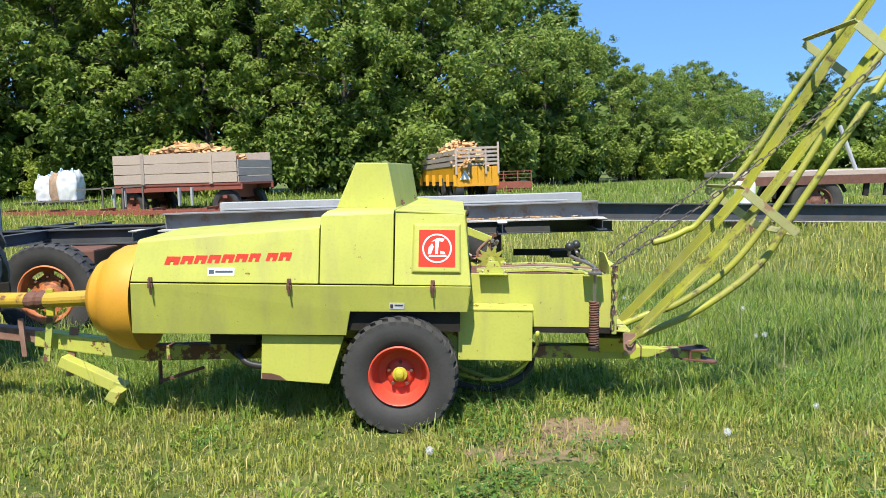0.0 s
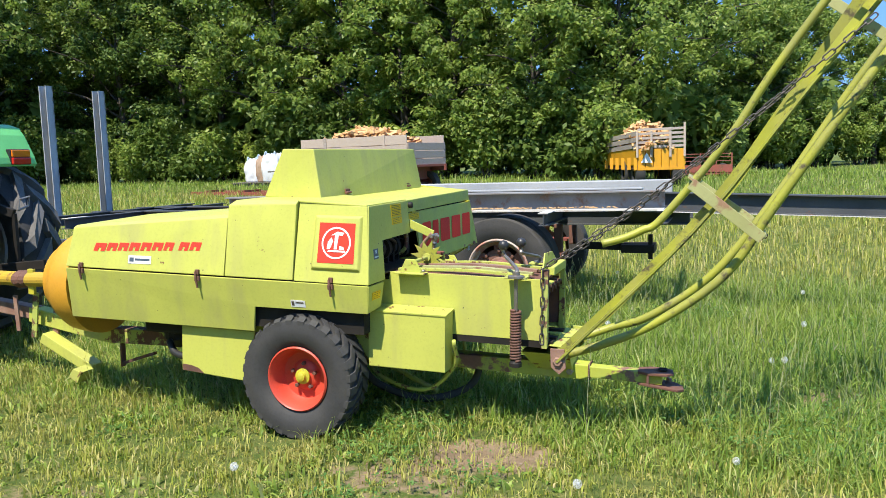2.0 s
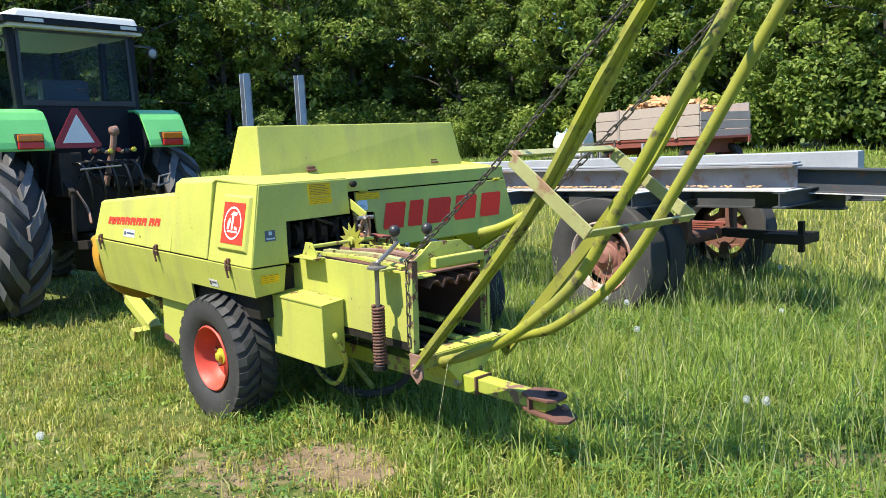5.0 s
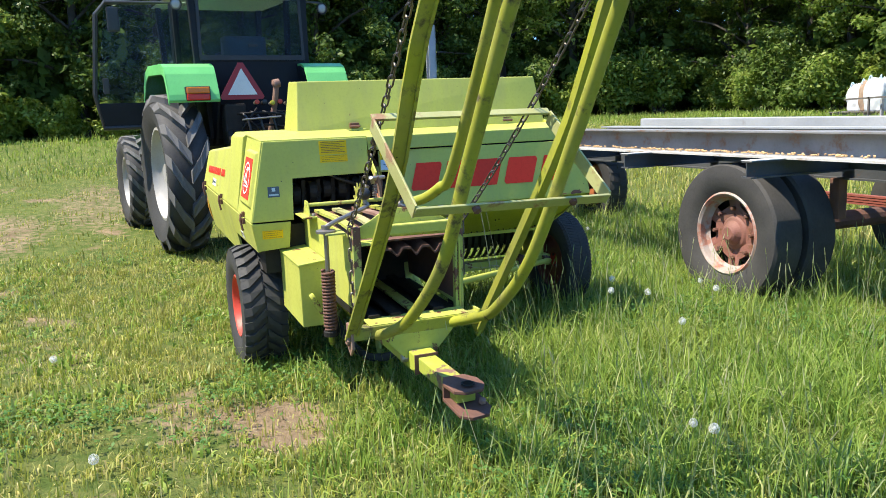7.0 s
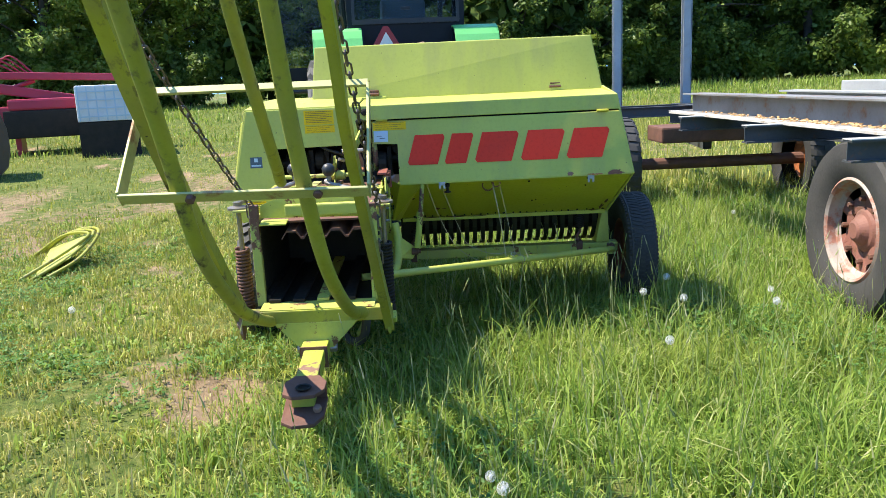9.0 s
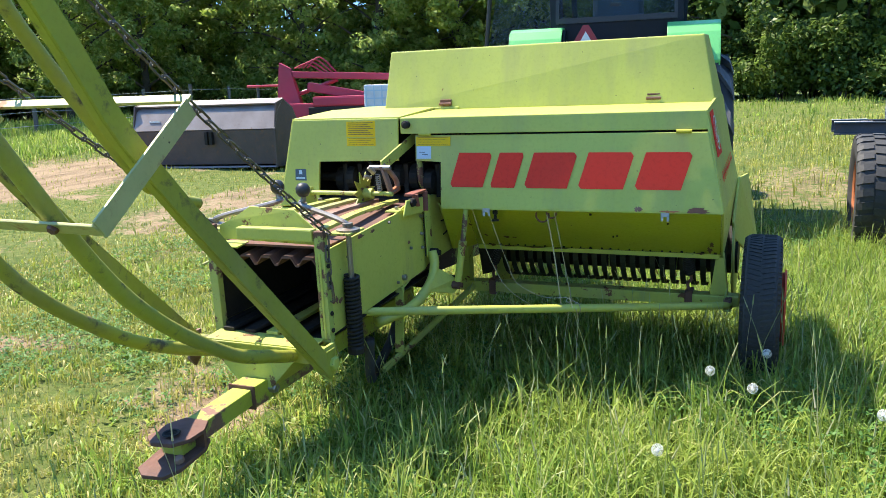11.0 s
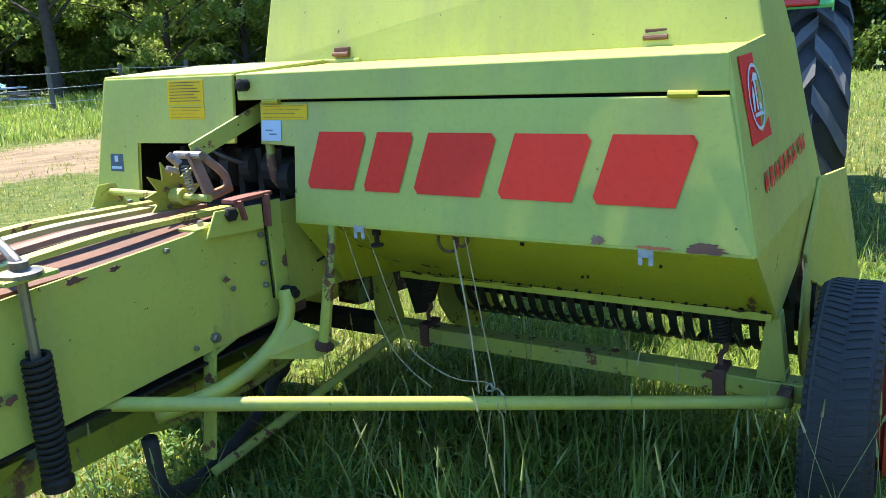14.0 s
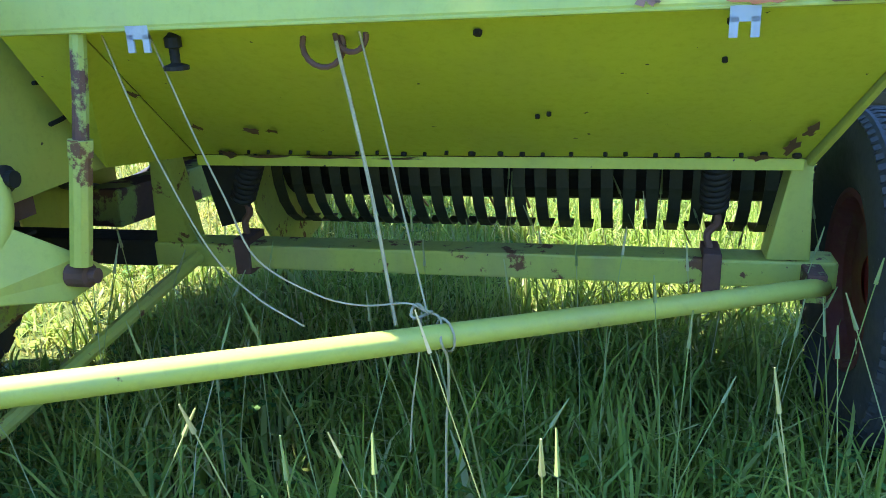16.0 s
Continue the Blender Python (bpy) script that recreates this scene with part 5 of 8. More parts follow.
part("turnbuckle_sleeve", tube(bm_new(), [(0.399, 0.967, 0.735), (0.416, 0.943, 0.556)], 0.017, 10), LIME_WORN, baler, "thicker sleeve of the adjusting rod")
part("turnbuckle_nut", tube(bm_new(), [(0.3985, 0.968, 0.745), (0.4005, 0.965, 0.72)], 0.020, 6), LIME_WORN, baler)
part("rod_joint", lathe(bm_new(), [(0, -0.024), (0.019, -0.024), (0.019, 0.010), (0.012, 0.013), (0.012, 0.024), (0, 0.024)], axis_to((0.405, 0.936, 0.535), (0, 1, 0)), 14), RUST, baler)
part("brace", tube(bm_new(), [(-0.15, 0.80, 0.37), (0.20, 0.72, 0.27), (0.60, 0.62, 0.15)], 0.016, 10), LIME_WORN, baler)
part("hose", tube(bm_new(), bend([(0.84, 0.20, 0.58), (0.82, 0.28, 0.42), (0.62, 0.35, 0.24), (0.30, 0.45, 0.26), (0.10, 0.60, 0.38)], 6), 0.012, 10), LIME_WORN, baler, "bent thin pipe").data.shade_smooth()
part("needle_yoke", tube(bm_new(), bend([(0.86, 0.70, 0.40), (0.80, 0.66, 0.20), (0.55, 0.55, 0.12), (0.25, 0.50, 0.20), (0.12, 0.48, 0.36)], 6), 0.022, 10), RUBBER_OLD, baler, "curved needle yoke").data.shade_smooth()
for y, yb in ((1.912, 1.917), (0.985, 0.905)):
    part("pickup_spring", coil(bm_new(), (-0.135, y, 0.640), (-0.195, yb, 0.500), 0.022, 0.008, 11), DARK, baler, "black pick-up spring").data.shade_smooth()
    part("spring_hook", tube(bm_new(), bend([(-0.195, yb, 0.500), (-0.20, yb + 0.010, 0.465), (-0.205, yb - 0.008, 0.438), (-0.20, yb, 0.400)], 4), 0.008, 8), RUST, baler)
    part("hook_strap", box(bm_new(), -0.245, -0.155, yb - 0.018, yb + 0.018, 0.328, 0.412, 0.004), RUST, baler)
# pick-up drum: curved bands with tines between
cx, cz, pr = -0.62, 0.525, 0.20
band = bm_new()
w = 0.014
angles = [radians(-100 + 17 * i) for i in range(18)]
ring_pts = [(cx + pr * math.cos(a), cz + pr * math.sin(a)) for a in angles] + [(cx + (pr - 0.004) * math.cos(a), cz + (pr - 0.004) * math.sin(a)) for a in angles[::-1]]
solid(band, [(x, -w, z) for x, z in ring_pts], [(x, w, z) for x, z in ring_pts])
band_me = None
for i in range(24):
    y = 0.887 + i * 0.051
    if band_me is None:
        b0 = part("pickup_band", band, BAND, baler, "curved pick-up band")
        band_me = b0.data
    else:
        b0 = new("pickup_band", band_me)
        b0.parent = baler
    b0.location.y = y
tine_me = None
for i in range(23):
    for k in range(3):
        a = radians(30 + 90 * k + (i % 2) * 20)
        if tine_me is None:
            t0 = part("tine", tube(bm_new(), [(0.10, 0, 0), (0.22, 0, 0.0), (0.31, 0, -0.03)], 0.004, 5), RUST_PALE, baler, "spring steel tine")
            tine_me = t0.data
        else:
            t0 = new("tine", tine_me)
            t0.parent = baler
        t0.matrix_local = Matrix.Translation((cx, 0.9125 + i * 0.051, cz)) @ Matrix.Rotation(-a, 4, "Y")
# drum coloured dark for the shade in the gaps between the bands
part("pickup_shaft", tube(bm_new(), [(cx, 0.85, cz), (cx, 2.12, cz)], 0.125, 18), DARK, baler, "pick-up drum, dark for the shade between the bands")
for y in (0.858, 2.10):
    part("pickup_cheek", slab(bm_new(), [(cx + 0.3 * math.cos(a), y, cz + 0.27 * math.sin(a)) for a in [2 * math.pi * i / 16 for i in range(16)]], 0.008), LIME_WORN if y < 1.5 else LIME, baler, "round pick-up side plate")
# added sheet: hides the lit grass behind and stands in for shade
part("pickup_back", box(bm_new(), -0.86, -0.85, 0.865, 2.10, 0.43, 0.74), DARK, baler, "dark sheet added behind the pick-up for its shade")
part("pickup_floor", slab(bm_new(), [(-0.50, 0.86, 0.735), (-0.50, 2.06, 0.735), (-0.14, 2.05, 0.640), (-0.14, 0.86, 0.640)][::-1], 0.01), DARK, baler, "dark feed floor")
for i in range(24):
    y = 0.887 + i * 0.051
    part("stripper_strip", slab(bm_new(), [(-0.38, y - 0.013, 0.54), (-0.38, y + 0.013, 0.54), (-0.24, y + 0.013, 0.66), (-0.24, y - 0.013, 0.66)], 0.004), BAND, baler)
# twine
bm = tube(bm_new(), bend([(0.365, 1.004, 0.905), (0.365, 1.053, 0.745), (0.368, 1.132, 0.572), (0.372, 1.200, 0.500), (0.375, 1.278, 0.455)], 6), 0.0016, 5)
tube(bm, bend([(0.362, 1.080, 0.895), (0.362, 1.128, 0.752), (0.366, 1.169, 0.651), (0.368, 1.209, 0.558), (0.370, 1.300, 0.506), (0.370, 1.370, 0.492), (0.370, 1.440, 0.499), (0.370, 1.462, 0.490)], 6), 0.0016, 5)
tube(bm, bend([(0.355, 1.358, 0.872), (0.362, 1.394, 0.671), (0.369, 1.421, 0.463)], 6), 0.0030, 5)
tube(bm, bend([(0.355, 1.391, 0.890), (0.361, 1.426, 0.712), (0.368, 1.469, 0.487)], 6), 0.0017, 5)
tube(bm, bend([(0.370, 1.462, 0.490), (0.375, 1.490, 0.480), (0.415, 1.500, 0.462), (0.400, 1.505, 0.425), (0.385, 1.500, 0.36), (0.375, 1.492, 0.297), (0.37, 1.485, 0.15)], 6), 0.0020, 5)
tube(bm, bend([(0.372, 1.462, 0.486), (0.372, 1.455, 0.42), (0.372, 1.440, 0.33), (0.372, 1.432, 0.25)], 6), 0.0015, 5)
tube(bm, [Vector((0.372 + 0.012 * math.sin(2 * a), 1.462 + 0.015 * math.cos(a), 0.488 + 0.008 * math.sin(a))) for a in [2 * math.pi * i / 14 for i in range(15)]], 0.0025, 5, False)
tube(bm, [Vector((0.385 + 0.0245 * math.cos(a) * 0.7, 1.500 + 0.0245 * math.cos(a) * 0.7, 0.4585 + 0.0245 * math.sin(a))) for a in [2 * math.pi * i / 18 for i in range(19)]], 0.002, 5, False)
part("twine", bm, TWINE, baler, "loose hanging baling twine")
bm = tube(bm_new(), [Vector((0.345, 1.335 + 0.030 * math.cos(a), 0.866 + 0.030 * math.sin(a))) for a in [2 * math.pi * i / 18 for i in range(19)]], 0.0042, 6, False)
tube(bm, [Vector((0.350, 1.378 + 0.022 * math.cos(a), 0.880 + 0.024 * math.sin(a))) for a in [2 * math.pi * i / 18 for i in range(19)]], 0.0042, 6, False)
part("twine_eye", bm, RUST, baler, "round twine eyes")
bm = lathe(bm_new(), [(0, 0), (0.018, 0), (0.018, 0.006), (0.007, 0.010), (0.007, 0.03), (0.012, 0.032), (0.012, 0.045), (0.006, 0.05), (0.006, 0.06), (0, 0.06)], Matrix.Translation((0.362, 1.118, 0.838)), 12)
part("twine_guide", bm, DARK, baler)

# flywheel cover, drive shaft, drawbar, stand
m = axis_to((-1.66, 0.37, 0.745), (-1, 0, 0))
fly = part("flywheel_cover", lathe(bm_new(), [(0.345, 0.0), (0.345, 0.05), (0.335, 0.14), (0.30, 0.205), (0.265, 0.235), (0.255, 0.25), (0.235, 0.30), (0.17, 0.35), (0.06, 0.375), (0, 0.375)], m, 48), ORANGE, baler, "domed orange-yellow flywheel cover")
smooth(fly, 30)
shaft = part("drive_shaft", tube(bm_new(), [(-2.00, 0.37, 0.735), (-2.42, 0.45, 0.70)], 0.052, 16), MUSTARD, baler, "yellow guarded drive shaft")
part("shaft_joint", lathe(bm_new(), [(0, -0.08), (0.05, -0.08), (0.065, -0.03), (0.05, 0), (0.065, 0.04), (0.045, 0.08), (0, 0.08)], axis_to((-2.46, 0.455, 0.70), (1, -0.2, 0.1)), 14), RUST, shaft)
part("shaft_guard", tube(bm_new(), [(-2.53, 0.47, 0.695), (-3.25, 0.62, 0.66)], 0.052, 16), MUSTARD, shaft)
dr = part("drawbar", bar(bm_new(), (-1.70, 0.52, 0.34), (-2.55, 0.62, 0.415), 0.10, 0.11, soft=0.006), LIME_WORN, baler, "square front drawbar, paint worn")
part("drawbar_front", bar(bm_new(), (-2.50, 0.61, 0.425), (-3.30, 0.72, 0.46), 0.09, 0.09, soft=0.006), RUST_PALE, dr)
part("drawbar_bracket", slab(bm_new(), [(-2.34, 0.55, 0.16), (-2.29, 0.55, 0.16), (-2.24, 0.55, 0.50), (-2.30, 0.55, 0.50)], 0.02, 0.003), RUST_PALE, dr)
part("drawbar_rear", bar(bm_new(), (-1.72, 0.52, 0.345), (-0.35, 0.42, 0.42), 0.11, 0.10, soft=0.006), RUST_POST, dr, "flaking inner drawbar")
part("parking_stand", bar(bm_new(), (-2.33, 0.50, 0.285), (-1.90, 0.50, 0.09), 0.10, 0.075, soft=0.006), LIME, baler, "folded-up parking stand")
part("stand_foot", slab(bm_new(), [(-1.93, 0.44, 0.13), (-1.86, 0.44, 0.11), (-1.90, 0.44, 0.03), (-1.97, 0.44, 0.07)], 0.12, 0.004), LIME_WORN, baler)
bm = bar(bm_new(), (-1.66, 0.50, 0.30), (-1.66, 0.50, 0.13), 0.04, 0.012, (1, 0, 0))
bar(bm, (-1.66, 0.50, 0.15), (-1.35, 0.45, 0.26), 0.03, 0.02)
part("stand_bracket", bm, RUST, baler, "rusty stand bracket")
bm = box(bm_new(), -1.22, -0.92, 0.20, 0.5, 0.47, 0.57, 0.02)
lathe(bm, [(0, 0), (0.11, 0), (0.11, 0.10), (0.05, 0.16), (0, 0.16)], axis_to((-1.05, 0.35, 0.52), (0, 0, -1)), 18)
part("gearbox", bm, DARK, baler, "dark gearbox below the hood")
# end bolts on the chamber wall, a perforated strap and a slack hose at the hitch
for z in (0.60, 0.665, 0.78, 0.845, 0.91):
    part("bolt", bolt(bm_new(), (1.322, 0.805, z), (0, 1, 0), 0.009, 0.007), DARK, baler)
part("strap", bar(bm_new(), (-2.40, 0.50, 0.60), (-2.44, 0.50, 0.27), 0.012, 0.045, (1, 0, 0)), RUST_POST, dr, "perforated rusty strap")
part("strap", bar(bm_new(), (-2.62, 0.52, 0.56), (-2.60, 0.52, 0.30), 0.012, 0.035, (1, 0, 0)), RUST_PALE, dr, "rusty hanging strap")
part("feed_hose", tube(bm_new(), bend([(-1.05, 0.22, 0.42), (-0.95, 0.16, 0.36), (-0.75, 0.14, 0.36), (-0.55, 0.16, 0.44)], 6), 0.022, 10), BLACK_PLASTIC, baler, "black hose below the hood").data.shade_smooth()
part("shaft_yoke", bar(bm_new(), (-2.36, 0.43, 0.60), (-2.36, 0.43, 0.78), 0.025, 0.05, (1, 0, 0), 0.004), HUB_YELLOW, shaft, "yellow shaft holder")


# ---- the tractor ----
tractor = thing("tractor", "green farm tractor with a dark cab, hitched to the baler", "tractor", m=pose(-4.13, 0.805, 0.09, 0, 0, 6.7) @ Matrix.Diagonal((0.985, 0.985, 0.985, 1)))


def tractor_wheel(x, y, r, rim_r, half, lugs, side):
    m = axis_to((x, y, r - 0.01), (0, side, 0))
    s = r - rim_r
    lug = 0.066 if r > 0.7 else 0.04
    prof = [(rim_r, -half * 0.7), (rim_r + s * 0.3, -half * 0.95), (rim_r + s * 0.65, -half), (r - lug - s * 0.08, -half * 0.9), (r - lug, -half * 0.6), (r - lug, half * 0.6), (r - lug - s * 0.08, half * 0.9), (rim_r + s * 0.65, half), (rim_r + s * 0.3, half * 0.95), (rim_r, half * 0.7)]
    w = smooth(part("wheel", lathe(bm_new(), prof, m, 56, False), RUBBER, tractor, "big ribbed tractor tyre"), 35)
    # chevron lugs: a bent bar from the tread's middle to its shoulder
    me = None
    for i in range(lugs * 2):
        d = 1 if i % 2 else -1
        a0 = 2 * math.pi * (i / 2) / lugs
        if me is None or i == 1:
            bm = bm_new()
            step = 2 * math.pi / lugs
            wd = step * 0.17
            pts = [(-0.03, 0.00, r), (0.45, 0.35, r), (0.85, 0.75, r - 0.012), (1.02, 0.95, r - lug - s * 0.10)]
            lo, hi = [], []
            for u, ang, rr in pts:
                for k in (-1, 1):
                    a = (ang * step * 1.15 + k * wd)
                    base = min(rr, r - lug) - 0.01
                    lo.append(bm.verts.new((base * math.cos(a), base * math.sin(a), d * half * u)))
                    hi.append(bm.verts.new((rr * math.cos(a), rr * math.sin(a), d * half * u)))
            for j in (0, 2, 4):
                bm.faces.new((hi[j], hi[j + 1], hi[j + 3], hi[j + 2]))
                bm.faces.new((lo[j], hi[j], hi[j + 2], lo[j + 2]))
                bm.faces.new((lo[j + 1], lo[j + 3], hi[j + 3], hi[j + 1]))
            bm.faces.new((lo[0], lo[1], hi[1], hi[0]))
            bm.faces.new((lo[6], hi[6], hi[7], lo[7]))
            bmesh.ops.recalc_face_normals(bm, faces=bm.faces)
            ob = part("tread_lug", bm, LUG, w)
            if i == 0:
                me = [ob.data, None]
            else:
                me[1] = ob.data
        else:
            ob = new("tread_lug", me[i % 2])
            ob.parent = w
        ob.matrix_local = m @ Matrix.Rotation(a0, 4, "Z")
    prof = [(rim_r + 0.005, half * 0.72), (rim_r - 0.02, half * 0.74), (rim_r - 0.03, half * 0.60), (rim_r - 0.06, half * 0.35), (rim_r * 0.55, half * 0.05), (rim_r * 0.35, half * 0.12), (0, half * 0.12)]
    smooth(part("rim", lathe(bm_new(), prof, m, 40, False), RIM_SILVER, w, "dusty silver rim"), 40)
    prof = [(rim_r + 0.005, -half * 0.72), (rim_r - 0.02, -half * 0.74), (rim_r - 0.05, -half * 0.3), (rim_r * 0.6, -half * 0.02)]
    part("inner_rim", lathe(bm_new(), prof, m, 40, False), RIM_SILVER, w)
    part("hub", lathe(bm_new(), [(0.13, 0), (0.13, half * 0.3), (0.10, half * 0.5), (0, half * 0.5)], m, 20), RIM_SILVER if r > 0.7 else DARK, w)
    return w


for sy in (-1, 1):
    tractor_wheel(0.0, sy * 0.83, 0.82, 0.48, 0.215, 14, sy)
    tractor_wheel(-2.42, sy * 0.86, 0.60, 0.33, 0.165, 18, sy)
part("rear_axle", tube(bm_new(), [(0, -0.75, 0.84), (0, 0.75, 0.84)], 0.13, 14), DARK, tractor, "dark rear axle housing")
part("front_axle", tube(bm_new(), [(-2.42, -0.8, 0.58), (-2.42, 0.8, 0.58)], 0.08, 12), DARK, tractor)
part("transmission", box(bm_new(), -2.3, 0.25, -0.26, 0.26, 0.58, 1.12, 0.03), DARK, tractor, "dark transmission casing")
part("bonnet", box(bm_new(), -3.15, -1.25, -0.38, 0.38, 1.05, 1.78, 0.05), TRACTOR_GREEN, tractor, "green bonnet")
# cab
part("cab_floor", box(bm_new(), -1.35, 0.20, -0.521, 0.521, 1.08, 1.20, 0.01), CAB_DARK, tractor)
part("cab_rear_wall", solid(bm_new(), [(0.20, -0.504, 1.15), (0.28, -0.504, 1.15), (0.28, 0.504, 1.15), (0.20, 0.504, 1.15)], [(0.24, -0.554, 1.96), (0.30, -0.554, 1.96), (0.30, 0.554, 1.96), (0.24, 0.554, 1.96)], 0.01), CAB_DARK, tractor, "dark lower cab wall")
roof = part("cab_roof", solid(bm_new(), [(-1.45, -0.672, 2.660), (0.38, -0.672, 2.640), (0.38, 0.672, 2.640), (-1.45, 0.672, 2.660)], [(-1.38, -0.529, 2.820), (0.30, -0.529, 2.820), (0.30, 0.638, 2.820), (-1.38, 0.638, 2.820)], 0.03), CAB_CREAM, tractor, "cream cab roof with a dark band")
part("roof_band", box(bm_new(), -1.47, 0.395, -0.685, 0.685, 2.675, 2.735, 0.008), CAB_DARK, roof)
for y in (-0.50, 0.42):
    part("roof_print", box(bm_new(), 0.394, 0.398, y, y + 0.17, 2.688, 2.72), CAB_CREAM, roof, "small pale lettering bar")
for y in (-0.588, 0.588):
    part("cab_pillar", bar(bm_new(), (0.27, y * 0.97, 1.90), (0.24, y, 2.670), 0.07, 0.07, (1, 0, 0), 0.008), CAB_DARK, tractor, "dark cab pillar")
    part("cab_pillar", bar(bm_new(), (-0.42, y * 1.02, 1.15), (-0.36, y * 1.06, 2.670), 0.06, 0.07, (1, 0, 0), 0.008), CAB_DARK, tractor, "dark cab pillar")
    part("cab_pillar", bar(bm_new(), (-1.30, y * 0.9, 1.15), (-1.36, y * 1.02, 2.670), 0.06, 0.06, (1, 0, 0), 0.008), CAB_DARK, tractor, "dark cab pillar")
rw = part("rear_window", solid(bm_new(), [(0.285, -0.529, 1.985), (0.293, -0.529, 1.985), (0.293, 0.529, 1.985), (0.285, 0.529, 1.985)], [(0.262, -0.521, 2.630), (0.270, -0.521, 2.630), (0.270, 0.521, 2.630), (0.262, 0.521, 2.630)]), GLASS, tractor, "tinted rear window")
rw.visible_shadow = False
bm = bar(bm_new(), (0.30, -0.554, 1.97), (0.30, 0.554, 1.97), 0.03, 0.05)
bar(bm, (0.28, -0.538, 2.630), (0.28, 0.538, 2.630), 0.03, 0.03)
bar(bm, (0.30, -0.542, 1.97), (0.275, -0.533, 2.630), 0.02, 0.03, (0, 1, 0))
bar(bm, (0.30, 0.542, 1.97), (0.275, 0.533, 2.630), 0.02, 0.03, (0, 1, 0))
part("window_frame", bm, BLACK_PLASTIC, rw)
part("window_handle", box(bm_new(), 0.297, 0.32, -0.05, 0.05, 2.08, 2.11, 0.006), BLACK_PLASTIC, rw)
for y0, y1 in ((0.605, 0.613),):
    g = part("side_window", solid(bm_new(), [(-0.38, y0, 1.75), (0.22, y0 - 0.03, 1.95), (0.22, y1 - 0.03, 1.95), (-0.38, y1, 1.75)], [(-0.33, y0 + 0.01, 2.620), (0.20, y0 - 0.02, 2.620), (0.20, y1 - 0.02, 2.620), (-0.33, y1 + 0.01, 2.620)]), GLASS, tractor, "tinted side window")
    g.visible_shadow = False
gl = part("side_window", solid(bm_new(), [(-0.38, -0.613, 1.75), (0.22, -0.588, 1.95), (0.22, -0.580, 1.95), (-0.38, -0.605, 1.75)], [(-0.33, -0.622, 2.620), (0.20, -0.596, 2.620), (0.20, -0.588, 2.620), (-0.33, -0.613, 2.620)]), GLASS, tractor, "tinted side window")
gl.visible_shadow = False
gw = part("windscreen", solid(bm_new(), [(-1.33, -0.521, 1.55), (-1.32, -0.521, 1.55), (-1.32, 0.521, 1.55), (-1.33, 0.521, 1.55)], [(-1.38, -0.571, 2.640), (-1.37, -0.571, 2.640), (-1.37, 0.571, 2.640), (-1.38, 0.571, 2.640)]), GLASS, tractor, "tinted windscreen")
gw.visible_shadow = False
# left door, swung wide open
door = part("cab_door", solid(bm_new(), [(-0.52, -0.63, 1.30), (-0.49, -0.63, 1.30), (-0.62, -1.40, 1.30), (-0.65, -1.40, 1.30)], [(-0.50, -0.63, 1.56), (-0.47, -0.63, 1.56), (-0.60, -1.44, 1.56), (-0.63, -1.44, 1.56)], 0.006), CAB_DARK, tractor, "open cab door")
bm = bm_new()
fr = [(-0.50, -0.64, 1.30), (-0.63, -1.40, 1.30), (-0.62, -1.46, 1.65), (-0.60, -1.38, 2.48), (-0.58, -1.28, 2.60), (-0.46, -0.64, 2.60)]
tube(bm, fr + [fr[0]], 0.026, 8)
part("door_frame", bm, BLACK_PLASTIC, door)
dg = part("door_glass", solid(bm_new(), [(-0.49, -0.65, 1.56), (-0.48, -0.65, 1.56), (-0.61, -1.44, 1.60), (-0.62, -1.44, 1.60)], [(-0.46, -0.65, 2.58), (-0.45, -0.65, 2.58), (-0.58, -1.29, 2.58), (-0.59, -1.29, 2.58)]), GLASS, door, "tinted door glass")
dg.visible_shadow = False
part("door_handle", box(bm_new(), -0.59, -0.54, -1.38, -1.32, 1.66, 1.82, 0.01), BLACK_PLASTIC, door)
part("mirror", box(bm_new(), -0.56, -0.52, -1.28, -1.16, 2.30, 2.55, 0.015), BLACK_PLASTIC, door, "dark wing mirror")
# seat and wheel inside
part("seat", box(bm_new(), -0.45, -0.02, -0.24, 0.24, 1.55, 1.68, 0.04), SEAT, tractor, "grey cab seat")
part("seat_back", box(bm_new(), -0.10, 0.03, -0.24, 0.24, 1.68, 2.22, 0.05), SEAT, tractor)
part("seat_base", box(bm_new(), -0.40, -0.08, -0.18, 0.18, 1.18, 1.56, 0.02), BLACK_PLASTIC, tractor)
part("steering_wheel", tube(bm_new(), [Vector((-0.85 + 0.1 * math.cos(a), 0.19 * math.sin(a), 1.95 + 0.16 * math.cos(a))) for a in [2 * math.pi * i / 20 for i in range(21)]], 0.014, 6, False), BLACK_PLASTIC, tractor)
part("dashboard", box(bm_new(), -1.28, -0.95, -0.45, 0.45, 1.2, 1.78, 0.05), BLACK_PLASTIC, tractor)
